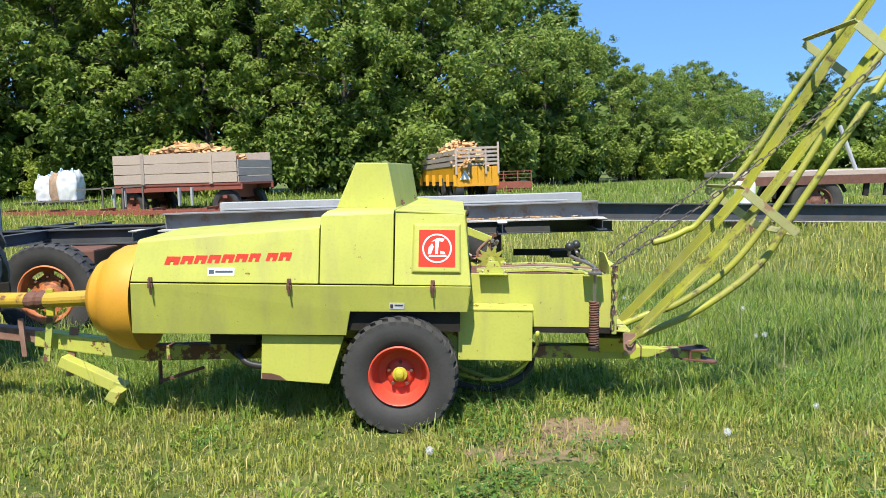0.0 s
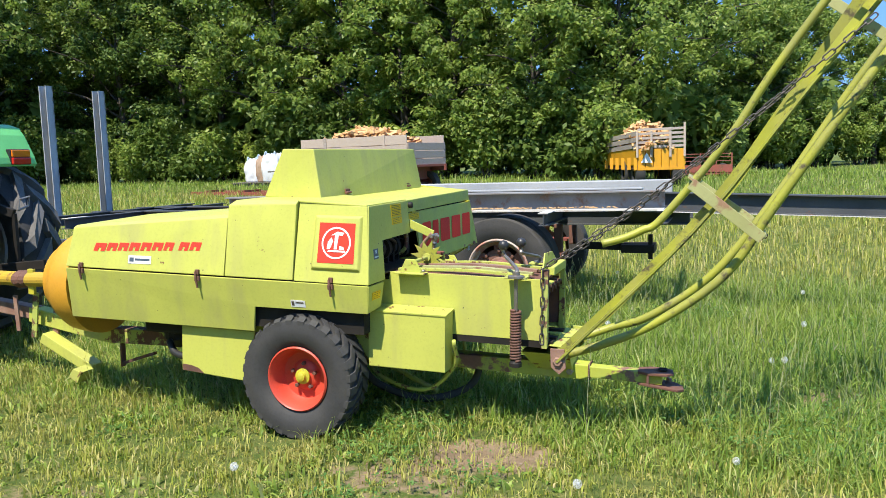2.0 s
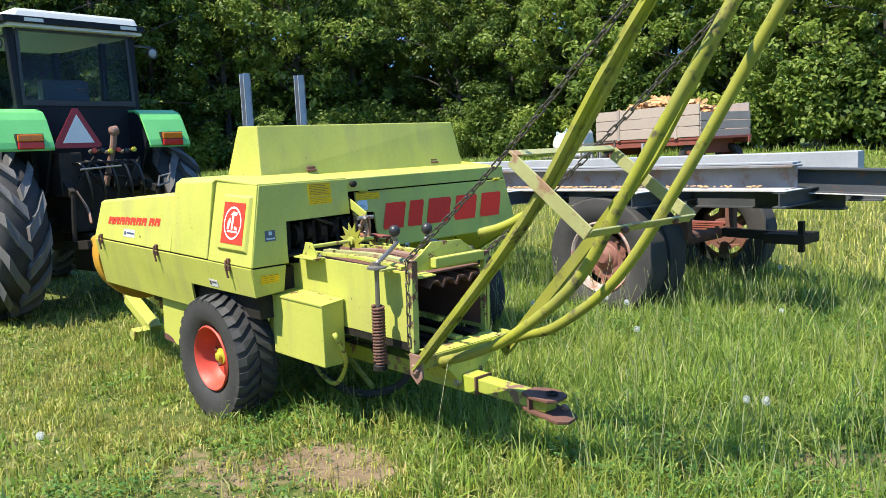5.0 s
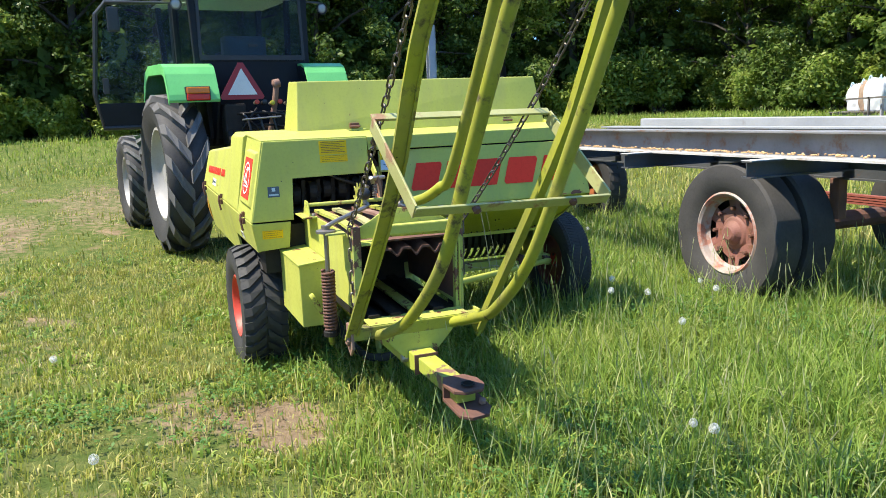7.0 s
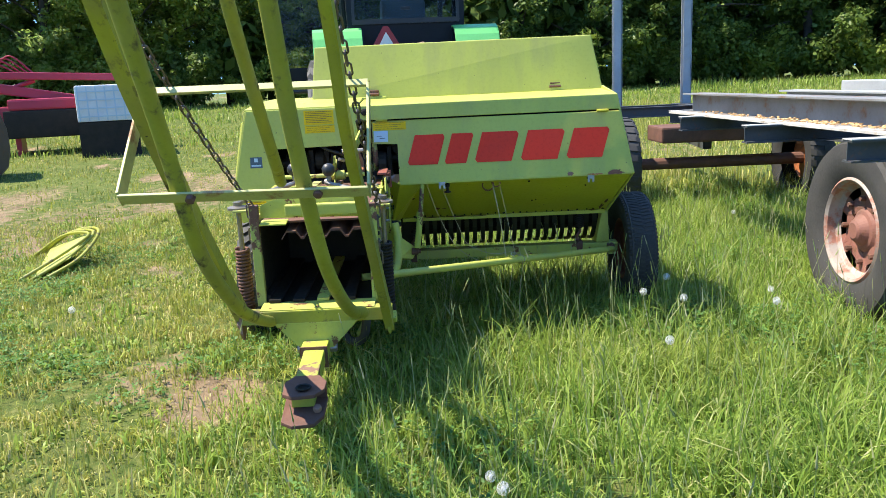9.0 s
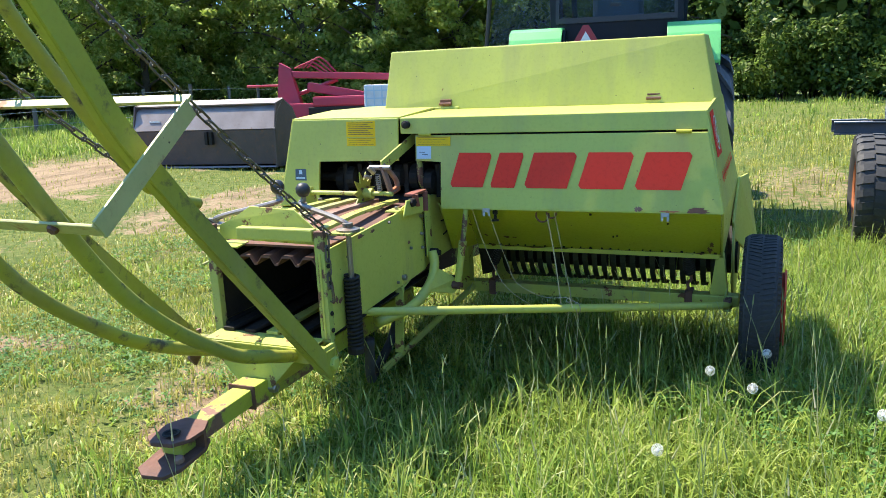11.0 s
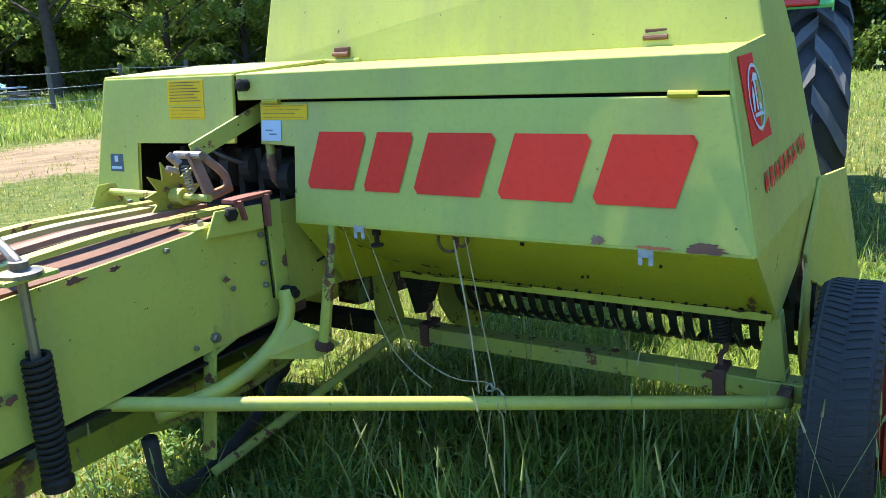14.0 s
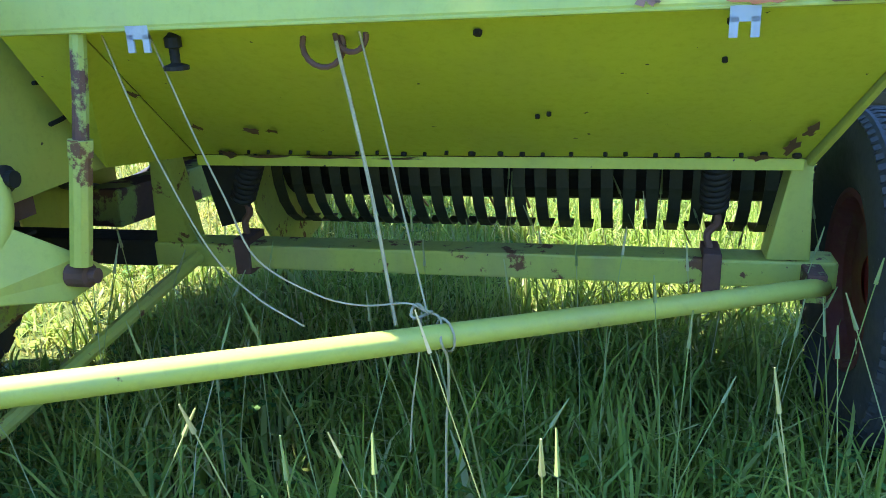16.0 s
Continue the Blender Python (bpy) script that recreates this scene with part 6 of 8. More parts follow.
# mudguards
for sy in (-1, 1):
    ya_, yb_ = (-0.96, -0.47) if sy < 0 else (0.47, 0.92)
    out, inn = (ya_, yb_) if sy < 0 else (yb_, ya_)
    pf = [(0.66, 1.545), (0.645, 1.60), (0.55, 1.80), (0.50, 1.87), (0.40, 1.905), (-0.28, 1.925), (-0.50, 1.86), (-0.62, 1.72), (-0.70, 1.55)]
    ring_ = pf + [(x - 0.012, z - 0.024) for x, z in pf[::-1]]
    mg = part("mudguard", solid(bm_new(), [(x, ya_, z) for x, z in ring_], [(x, yb_, z) for x, z in ring_], 0.004), TRACTOR_GREEN, tractor, "bright green rear mudguard")
    rim_ = [(x, z) for x, z in pf[1:8]] + [(x - 0.01, z - 0.10) for x, z in pf[7:0:-1]]
    part("mudguard_lip", solid(bm_new(), [(x, out - 0.012 * sy, z) for x, z in rim_], [(x, out + 0.002 * sy, z) for x, z in rim_], 0.003), TRACTOR_GREEN, mg, "turned-down outer lip")
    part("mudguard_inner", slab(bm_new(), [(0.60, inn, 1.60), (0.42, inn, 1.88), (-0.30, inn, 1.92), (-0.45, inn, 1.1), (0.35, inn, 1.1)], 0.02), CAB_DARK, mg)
    yc = -0.68 if sy < 0 else 0.72
    part("lamp_holder", box(bm_new(), 0.615, 0.660, yc - 0.12, yc + 0.12, 1.535, 1.675, 0.008), BLACK_PLASTIC, mg)
    part("tail_lamp", box(bm_new(), 0.640, 0.680, yc - 0.11, yc + 0.11, 1.540, 1.600, 0.010), LAMP_RED, mg, "red lamp glass")
    part("indicator", box(bm_new(), 0.640, 0.675, yc - 0.11, yc + 0.11, 1.605, 1.668, 0.010), LAMP_ORANGE, mg, "orange lamp glass")
    wl = part("work_lamp", lathe(bm_new(), [(0, -0.05), (0.03, -0.048), (0.052, -0.02), (0.060, 0.02), (0.056, 0.022), (0.05, 0.012), (0, 0.010)], axis_to((0.36, sy * 0.76, 2.48), (1, 0, -0.15)), 20), BLACK_PLASTIC, tractor, "round work lamp")
    wl.data.shade_smooth()
    part("lamp_glass", lathe(bm_new(), [(0.050, 0.012), (0.035, 0.020), (0, 0.024)], axis_to((0.36, sy * 0.76, 2.48), (1, 0, -0.15)), 20), LAMP_CLEAR, wl, "clear lamp glass").data.shade_smooth()
    part("lamp_arm", bar(bm_new(), (0.25, sy * 0.60, 2.56), (0.34, sy * 0.76, 2.54), 0.02, 0.02), BLACK_PLASTIC, tractor)
# couplings and pipes below the rear window
for k, (y, z) in enumerate(((-0.10, 1.50), (-0.02, 1.50), (0.06, 1.49), (0.14, 1.50), (0.22, 1.49), (0.30, 1.50))):
    cp = part("hose_coupling", tube(bm_new(), [(0.56, y, z), (0.63, y, z + 0.01)], 0.020, 10), DARK if k % 2 else STEEL, tractor, "hydraulic coupling")
    part("coupling_cap", lathe(bm_new(), [(0, 0), (0.024, 0), (0.024, 0.02), (0, 0.026)], axis_to((0.63, y, z + 0.01), (1, 0, 0.1)), 12), (RIM_RED, BLACK_PLASTIC, HUB_YELLOW)[k % 3], cp, "small dust cap")
for y0, z0, y1, z1 in ((-0.30, 1.40, 0.34, 1.34), (-0.26, 1.28, 0.30, 1.22), (-0.34, 1.12, -0.10, 1.45), (0.16, 1.10, 0.36, 1.44), (0.02, 1.05, -0.22, 1.36)):
    part("pipe", tube(bm_new(), bend([(0.60, y0, z0), (0.66, (y0 + y1) / 2, (z0 + z1) / 2 + 0.03), (0.62, y1, z1)], 4), 0.011, 7), DARK, tractor, "dark hydraulic pipe").data.shade_smooth()
part("linkage_chain", tube(bm_new(), bend([(0.74, -0.36, 1.15), (0.80, -0.30, 0.98), (0.92, -0.34, 0.86)], 5), 0.012, 6), RUST_PALE, tractor, "rusty check chain")
# slow-vehicle triangle
tri = [(0.63, 0.0 + dy, z) for dy, z in ((-0.025, 1.90), (-0.225, 1.565), (-0.205, 1.54), (0.205, 1.54), (0.225, 1.565), (0.025, 1.90))]
tg = part("warning_triangle", slab(bm_new(), [(p[0], p[1] - 0.238, p[2]) for p in tri][::1], 0.006), LAMP_RED, tractor, "red-edged white warning triangle")
tg.data.materials[0] = worn("dull_red_reflector", (0.33, 0.02, 0.03), (0.28, 0.02, 0.03), rough=0.35)
bm = bm_new()
face(bm, [(0.640, -0.238 + dy, z) for dy, z in ((0, 1.845), (-0.15, 1.585), (0.15, 1.585))])
part("triangle_face", bm, DECAL_WHITE, tg, "white reflective face")
bm = bm_new()
face(bm, [(0.622, -0.238 + dy, z) for dy, z in ((0, 1.845), (-0.15, 1.585), (0.15, 1.585))][::-1])
part("triangle_back", bm, DARK, tg)
# rear linkage
bm = box(bm_new(), 0.22, 0.50, -0.30, 0.30, 0.75, 1.28, 0.03)
box(bm, 0.42, 0.60, -0.42, -0.20, 1.10, 1.50, 0.02)
box(bm, 0.45, 0.58, 0.10, 0.40, 1.15, 1.42, 0.02)
part("lift_housing", bm, DARK, tractor, "dark hydraulic lift housing")
for y in (-0.42, 0.42):
    part("lift_arm", bar(bm_new(), (0.35, y * 0.8, 1.30), (0.80, y, 1.12), 0.05, 0.07, soft=0.006), DARK, tractor, "dark lift arm")
    part("lift_rod", tube(bm_new(), [(0.80, y, 1.12), (0.78, y * 1.05, 0.70)], 0.022, 8), DARK, tractor)
    part("lower_link", bar(bm_new(), (0.15, y * 0.8, 0.62), (1.05, y * 1.05, 0.68), 0.04, 0.08, soft=0.006), DARK, tractor, "dark lower link")
part("top_link", tube(bm_new(), [(0.50, 0.06, 1.18), (0.62, 0.10, 1.55), (0.64, 0.11, 1.66)], 0.030, 10), RUST_PALE, tractor, "upright worn top link")
part("link_ball", lathe(bm_new(), [(0, -0.05), (0.045, -0.03), (0.045, 0.03), (0, 0.05)], axis_to((0.645, 0.11, 1.69), (0, 1, 0.2)), 14), RUST_PALE, tractor)
for i in range(5):
    yy = -0.30 + 0.14 * i + 0.03 * random.random()
    pts = bend([(0.52, yy, 1.42), (0.66, yy + 0.05, 1.36), (0.68, yy + 0.09, 1.15), (0.58, yy + 0.12, 0.95)], 5)
    part("hydraulic_hose", tube(bm_new(), pts, 0.013, 7), BLACK_PLASTIC, tractor, "black hydraulic hose").data.shade_smooth()
part("linkage_rod", tube(bm_new(), [(0.70, -0.28, 1.34), (0.70, 0.12, 1.36)], 0.010, 6), STEEL, tractor)
part("hitch_frame", box(bm_new(), 0.28, 0.62, -0.22, 0.22, 0.38, 0.74, 0.02), DARK, tractor, "dark tow hitch")
bm = tube(bm_new(), [Vector((0.88, 0.44 + dy, 1.20 + dz)) for dy, dz in ((-0.06, -0.05), (0.06, -0.02), (0.08, 0.06), (-0.04, 0.04), (-0.06, -0.05))], 0.010, 6)
part("link_handle", bm, STEEL, tractor, "bare steel link handle")

# ---- the steel trailer and its load ----
trailer = thing("flat_trailer", "dark steel flat trailer with twin wheels, standing in tall grass", "trailer")


def lorry_wheel(x, y, r, parent, rim_mat, hub_mat, tread, half=0.13, face_out=-1, label=""):
    m = axis_to((x, y, r - 0.03), (0, face_out, 0))
    rim = r * 0.58
    w = tyre("wheel", parent, m, r, rim, half, tread, 30 if tread is RUBBER else 0, label, 0.012, 0.2)
    smooth(part("rim", lathe(bm_new(), [(rim + 0.004, half * 0.72), (rim - 0.012, half * 0.80), (rim - 0.03, half * 0.70), (rim - 0.035, half * 0.35), (rim * 0.80, half * 0.18)], m, 44, False), rim_mat, w, "peeling pale rim"), 40)
    # disc with six hand holes
    bm = bm_new()
    for i in range(6):
        a0 = 2 * math.pi * i / 6
        q = [(rim * 0.80, -0.52), (rim * 0.82, -0.30), (rim * 0.66, -0.26), (rim * 0.66, 0.26), (rim * 0.82, 0.30), (rim * 0.80, 0.52), (rim * 0.45, 0.52), (rim * 0.45, -0.52)]
        slab(bm, [m @ Vector((rr * math.cos(a0 + t), rr * math.sin(a0 + t), half * (0.18 if rr > rim * 0.7 else 0.12))) for rr, t in q], 0.008)
    part("rim_disc", bm, hub_mat, w, "rusty disc with hand holes")
    part("hub", lathe(bm_new(), [(rim * 0.46, half * 0.02), (rim * 0.36, half * 0.20), (rim * 0.30, half * 0.25), (rim * 0.20, half * 0.55), (rim * 0.15, half * 0.62), (0, half * 0.62)], m, 28), hub_mat, w, "rusty red hub")
    for i in range(8):
        a = 2 * math.pi * i / 8
        part("wheel_nut", bolt(bm_new(), m @ Vector((rim * 0.60 * math.cos(a), rim * 0.60 * math.sin(a), half * 0.14)), (0, face_out, 0), 0.016, 0.03), RUST, w)
    return w


lorry_wheel(0.243, 3.46, 0.515, trailer, TRUNK_IRON, HUB_RUST, RUBBER_OLD, label="worn smooth lorry tyre")
lorry_wheel(0.243, 3.76, 0.515, trailer, TRUNK_IRON, HUB_RUST, RUBBER_OLD, label="worn smooth lorry tyre")
lorry_wheel(0.243, 5.50, 0.515, trailer, TRUNK_IRON, HUB_RUST, RUBBER_OLD, face_out=1, label="worn smooth lorry tyre")
lorry_wheel(-3.72, 2.98, 0.50, trailer, RIM_ORANGE, RIM_ORANGE, RUBBER, label="treaded tyre on a rusty orange rim")
lorry_wheel(-3.72, 4.90, 0.50, trailer, RIM_ORANGE, RIM_ORANGE, RUBBER, face_out=1, label="treaded tyre on a rusty orange rim")
part("rear_axle", tube(bm_new(), [(0.243, 3.5, 0.49), (0.243, 5.4, 0.49)], 0.07, 12), RUST, trailer, "rusty axle")
part("front_axle", tube(bm_new(), [(-3.72, 3.0, 0.47), (-3.72, 4.9, 0.47)], 0.06, 12), RUST, trailer, "rusty axle")
for y in (3.95, 4.75):
    part("chassis_beam", ibeam(bm_new(), (-5.0, y, 0.955), (1.95, y, 0.955), 0.11, 0.17, 0.012), TRAILER, trailer, "dark chassis beam")
    for k in range(4):
        part("spring_leaf", bar(bm_new(), (0.243 - 0.5 + 0.08 * k, y - 0.05, 0.66 - 0.02 * k), (0.243 + 0.5 - 0.08 * k, y - 0.05, 0.66 - 0.02 * k), 0.07, 0.014), WAGON_RED, trailer, "rusty red leaf spring")
    part("spring_hanger", box(bm_new(), 0.68, 0.76, y - 0.09, y - 0.01, 0.60, 0.88, 0.01), RUST, trailer)
for x in (-4.75, -4.25, -3.0, -1.9, -0.55, 0.75, 1.75):
    y0 = 2.72 if x < -4 else 3.06 if -2 < x < 1 else 3.30
    part("cross_beam", ibeam(bm_new(), (x, y0, 0.985), (x, 5.55, 0.985), 0.09, 0.11, 0.010), TRAILER, trailer, "dark outrigger beam")
    part("outrigger_cap", box(bm_new(), x - 0.046, x + 0.046, y0 - 0.003, y0 + 0.30, 1.0405, 1.0455), BEAM_PALE, trailer, "pale top strip of the outrigger")
part("bolster", box(bm_new(), -4.0, -3.44, 3.35, 4.6, 0.70, 0.86, 0.02), RUST, trailer, "rusty turntable")
bm = bar(bm_new(), (-4.0, 4.0, 0.62), (-6.1, 4.25, 0.62), 0.09, 0.09)
part("trailer_drawbar", bm, TRAILER, trailer, "dark drawbar")
for y in (3.27, 4.07):
    bm = bar(bm_new(), (-4.87, y, 1.02), (-4.87, y, 2.48), 0.012, 0.10, (1, 0, 0))
    for dx in (-0.045, 0.045):
        bar(bm, (-4.87 + dx, y - 0.045, 1.02), (-4.87 + dx, y - 0.045, 2.48), 0.09, 0.010, (1, 0, 0))
    part("stake", bm, GALV, trailer, "upright galvanised channel stake")
bm = box(bm_new(), 1.30, 1.62, 4.05, 4.35, 0.58, 0.66, 0.01)
bar(bm, (0.9, 4.2, 0.64), (1.6, 4.2, 0.62), 0.07, 0.07)
bar(bm, (1.58, 4.10, 0.52), (1.58, 4.10, 0.76), 0.04, 0.04, (1, 0, 0))
part("rear_coupling", bm, DARK, trailer, "dark rear coupling")
part("red_plank", bar(bm_new(), (-3.1, 5.2, 1.08), (-1.6, 5.4, 1.10), 0.14, 0.05), WAGON_RED, trailer, "faded red board")

BEAMS = "steel beams on the trailer"


def steel_beam(p, q, w, h, t, label):
    bm = ibeam(bm_new(), p, q, w, h, t)
    ob = part("steel_beam", bm, GALV, None, label)
    return tagged(ob, label, "steel beam", BEAMS)


near_beam = steel_beam((-2.70, 3.42, 1.125), (1.75, 3.60, 1.125), 0.19, 0.17, 0.012, "weathered grey steel beam with debris on its wide flange")
near_beam.data.materials[0] = STEEL_GREY
part("flange_plate", slab(bm_new(), [(-2.70, 3.20, 1.052), (1.75, 3.38, 1.052), (1.75, 3.50, 1.052), (-2.70, 3.32, 1.052)], 0.014), BEAM_PALE, near_beam, "wide pale lower flange")
tagged(part("steel_beam", bar(bm_new(), (-2.53, 4.75, 1.165), (1.74, 4.88, 1.165), 0.16, 0.20, soft=0.008), GALV, None), "pale grey galvanised box beam on the trailer", "steel beam", BEAMS)
steel_beam((-2.30, 4.10, 1.125), (1.50, 4.20, 1.125), 0.16, 0.17, 0.012, "grey steel beam lying on the trailer")
long_beam = steel_beam((1.28, 3.86, 1.105), (9.2, 4.00, 0.83), 0.13, 0.18, 0.012, "long dark-webbed steel beam jutting out behind the trailer")
long_beam.data.materials[0] = TRAILER
part("flange_plate", slab(bm_new(), [(1.28, 3.775, 1.018), (9.2, 3.915, 0.743), (9.2, 3.985, 0.743), (1.28, 3.845, 1.018)], 0.006), BEAM_PALE, long_beam, "pale lower flange")
# wood scraps on the near beam's flange
bm = bm_new()
for i in range(150):
    x = random.gauss(0.1, 0.6) if i % 3 else random.uniform(-2.2, 1.6)
    y = 3.42 + 0.04 * (x + 2.7) - 0.13 + random.uniform(-0.06, 0.06)
    a = random.uniform(0, 3.14)
    l = random.uniform(0.008, 0.028)
    bar(bm, (x - l * math.cos(a), y - l * math.sin(a) * 0.6, 1.066), (x + l * math.cos(a), y + l * math.sin(a) * 0.6, 1.070), 0.012, 0.008)
tagged(part("bark_scraps", bm, LOGWOOD, None), "loose brown bark scraps on the beam", "bark scraps", kind="stuff")


# ---- farm things in the background ----
def heap(name, label, centre, along, lx, ly, h, count, base_z):
    """A heap of split logs, each a piece of its own."""
    t = thing(name, label, "firewood")
    me = []
    for k in range(4):
        l, r = 0.16 + 0.03 * k, 0.045
        bm = bm_new()
        n = 4 if k % 2 else 3
        ring_a = [(-l, r * math.cos(2 * math.pi * i / n), r * math.sin(2 * math.pi * i / n)) for i in range(n)]
        ring_b = [(l, 1.1 * r * math.cos(2 * math.pi * i / n + 0.2), 1.1 * r * math.sin(2 * math.pi * i / n + 0.2)) for i in range(n)]
        solid(bm, ring_a, ring_b, 0.006)
        ob = part("log", bm, LOGWOOD, t)
        ob.location = Vector(centre) + Vector((0.1 * k, 0, base_z - centre[2]))
        me.append(ob.data)
    c, s = math.cos(along), math.sin(along)
    for i in range(count):
        u, v = random.uniform(-1, 1), random.uniform(-1, 1)
        z = base_z + h * max(0.0, (1 - 0.8 * u * u - 0.35 * v * v)) * random.uniform(0.75, 1.0)
        ob = new("log", me[i % 4])
        ob.parent = t
        x, y = u * lx, v * ly
        ob.matrix_local = Matrix.Translation((centre[0] + c * x - s * y, centre[1] + s * x + c * y, z)) @ Euler((random.uniform(-3, 3), random.gauss(0, 0.25), random.gauss(along, 0.6))).to_matrix().to_4x4()
    return t


def plank_wall(parent, p, q, z0, z1, count, t=0.03):
    p, q = Vector(p), Vector(q)
    h = (z1 - z0) / count
    for i in range(count):
        z = z0 + h * (i + 0.5)
        up = Vector((0, 0, z))
        part("plank", bar(bm_new(), p + up, q + up, t, h * 0.93, soft=0.006), PLANK, parent)


# grey plank wagon: its side runs from W0 to W1
W0, W1 = Vector((-9.50, 17.25, 0)), Vector((-5.72, 16.15, 0))
wd = (W1 - W0).normalized()
wn_ = Vector((-wd.y, wd.x, 0))
wagon = thing("plank_wagon", "grey plank farm wagon on a faded red frame", "farm wagon", m=Matrix.Translation((0, 0, -0.09)))
wz = rise(-7.2, 15.8)
plank_wall(wagon, W0, W1, 1.52, 2.33, 3)
plank_wall(wagon, W0 + wn_ * 1.7, W1 + wn_ * 1.7, 1.52, 2.33, 3)
plank_wall(wagon, W0, W0 + wn_ * 1.7, 1.52, 2.28, 3)
plank_wall(wagon, W1 + wd * 0.03, W1 + wd * 0.03 + wn_ * 1.7, 1.47, 2.12, 3)
for k in (0.25, 0.80):
    p = W0 + (W1 - W0) * k - wn_ * 0.025
    part("side_batten", bar(bm_new(), p + Vector((0, 0, 1.50)), p + Vector((0, 0, 2.34)), 0.10, 0.03, wn_, 0.004), PLANK, wagon, "upright grey batten")
part("wagon_bed", slab(bm_new(), [W0 + Vector((0, 0, 1.52)), W1 + wd * 0.08 + Vector((0, 0, 1.52)), W1 + wd * 0.08 + wn_ * 1.7 + Vector((0, 0, 1.52)), W0 + wn_ * 1.7 + Vector((0, 0, 1.52))], 0.06), WAGON_RED, wagon)
for o in (0.05, 1.6):
    part("wagon_beam", bar(bm_new(), W0 + wn_ * o + Vector((0, 0, 1.37)), W1 + wd * 0.12 + wn_ * o + Vector((0, 0, 1.42)), 0.06, 0.16), WAGON_RED, wagon, "faded red side beam")
for k in (0.12, 0.88):
    for o in (0.2, 1.5):
        c = W0 + (W1 - W0) * k + wn_ * o
        mm = axis_to((c.x, c.y, wz + 0.40), wn_)
        w = tyre("wheel", wagon, mm, 0.42, 0.24, 0.11, RUBBER_OLD, 0, "old wagon tyre")
        part("rim", lathe(bm_new(), [(0.24, -0.06), (0.15, 0.0), (0, 0.0)], mm, 24, False), WAGON_RED, w)
    part("wagon_axle", bar(bm_new(), W0 + (W1 - W0) * k + wn_ * 0.2 + Vector((0, 0, wz + 0.45)), W0 + (W1 - W0) * k + wn_ * 1.5 + Vector((0, 0, wz + 0.45)), 0.10, 0.10), RUST, wagon)
    part("bolster", bar(bm_new(), W0 + (W1 - W0) * k + wn_ * 0.1 + Vector((0, 0, wz + 0.80)), W0 + (W1 - W0) * k + wn_ * 1.6 + Vector((0, 0, wz + 0.80)), 0.14, 0.45), WAGON_RED, wagon)
for k in (0.10, 0.19, 0.63, 0.73):
    p = W0 + (W1 - W0) * k - wn_ * 0.5
    part("side_post", bar(bm_new(), p + Vector((0, 0, 0.95)), p + Vector((0, 0, 1.42)), 0.06, 0.06, wn_), GALV, wagon, "short pale post")
heap("firewood_heap", "heap of split orange-brown firewood on the wagon", (W0 + (W1 - W0) * 0.48 + wn_ * 0.85)[:], math.atan2(wd.y, wd.x), 1.35, 0.65, 0.46, 190, 2.04)

# low red frame with bags on it
rack = thing("low_rack", "long low rust-red rack beside the wagon", "rack", m=Matrix.Translation((0.4, 0.2, -0.16)))
for o in (0.0, 0.9):
    part("rack_beam", bar(bm_new(), (-13.2, 16.2 + o, 0.92), (-6.0, 14.6 + o, 0.88), 0.09, 0.10), WAGON_RED, rack)
for k in range(5):
    part("rack_cross", bar(bm_new(), (-12.6 + 1.5 * k, 16.05 - 0.33 * k, 0.97), (-12.6 + 1.5 * k, 16.95 - 0.33 * k, 0.97), 0.08, 0.06), WAGON_RED, rack)
    part("rack_leg", bar(bm_new(), (-12.6 + 1.5 * k, 16.1 - 0.33 * k, rise(-10, 16) + 0.12), (-12.6 + 1.5 * k, 16.1 - 0.33 * k, 0.92), 0.07, 0.07, (1, 0, 0)), WAGON_RED, rack)
for k in range(3):
    x = -9.9 + 0.55 * k
    part("rack_rail", bar(bm_new(), (x, 16.3, 0.95), (x, 16.3, 1.55), 0.04, 0.04, (1, 0, 0)), FENCEWOOD, rack)
part("rack_rail", bar(bm_new(), (-10.6, 16.3, 1.5), (-8.8, 16.3, 1.56), 0.04, 0.04), FENCEWOOD, rack)


def big_bag(x, y, z, w, h, seed, label):
    rnd = random.Random(seed)
    bm = bm_new()
    n, rows = 40, 20
    rings = []
    for j in range(rows + 1):
        v = j / rows
        ring_ = []
        for i in range(n):
            a = 2 * math.pi * i / n
            sq = 1 / max(abs(math.cos(a)), abs(math.sin(a))) ** 0.85
            r = w * 0.5 * sq * (0.92 + 0.16 * math.sin(math.pi * v)) * (1 - 0.25 * max(0, v - 0.8) / 0.2)
            r *= 1 + 0.10 * noise.noise(Vector((math.cos(a) * 2, math.sin(a) * 2, v * 4 + seed))) + 0.07 * noise.noise(Vector((math.cos(a) * 7, math.sin(a) * 7, v * 5 + seed)))
            ring_.append(bm.verts.new((x + r * math.cos(a), y + r * math.sin(a), z + h * v + 0.05 * rnd.uniform(-1, 1) * (v > 0.9))))
        rings.append(ring_)
    for a, b in zip(rings, rings[1:]):
        for i in range(n):
            bm.faces.new((a[i], a[(i + 1) % n], b[(i + 1) % n], b[i]))
    bm.faces.new(rings[0][::-1])
    bm.faces.new(rings[-1])
    t = thing("bulk_bag", label, "bulk bag", "bulk bags on the rack")
    part("bag_body", bm, BAG_TAN if "logs" in label else BAG, t).data.shade_smooth()
    for sx in (-1, 1):
        part("bag_loop", tube(bm_new(), bend([(x + sx * w * 0.35, y - w * 0.4, z + h * 0.9), (x + sx * w * 0.3, y - w * 0.35, z + h * 1.08), (x + sx * w * 0.15, y - w * 0.3, z + h * 0.95)], 4), 0.02, 6), DECAL_BLUE, t, "pale lifting loop")
    return t


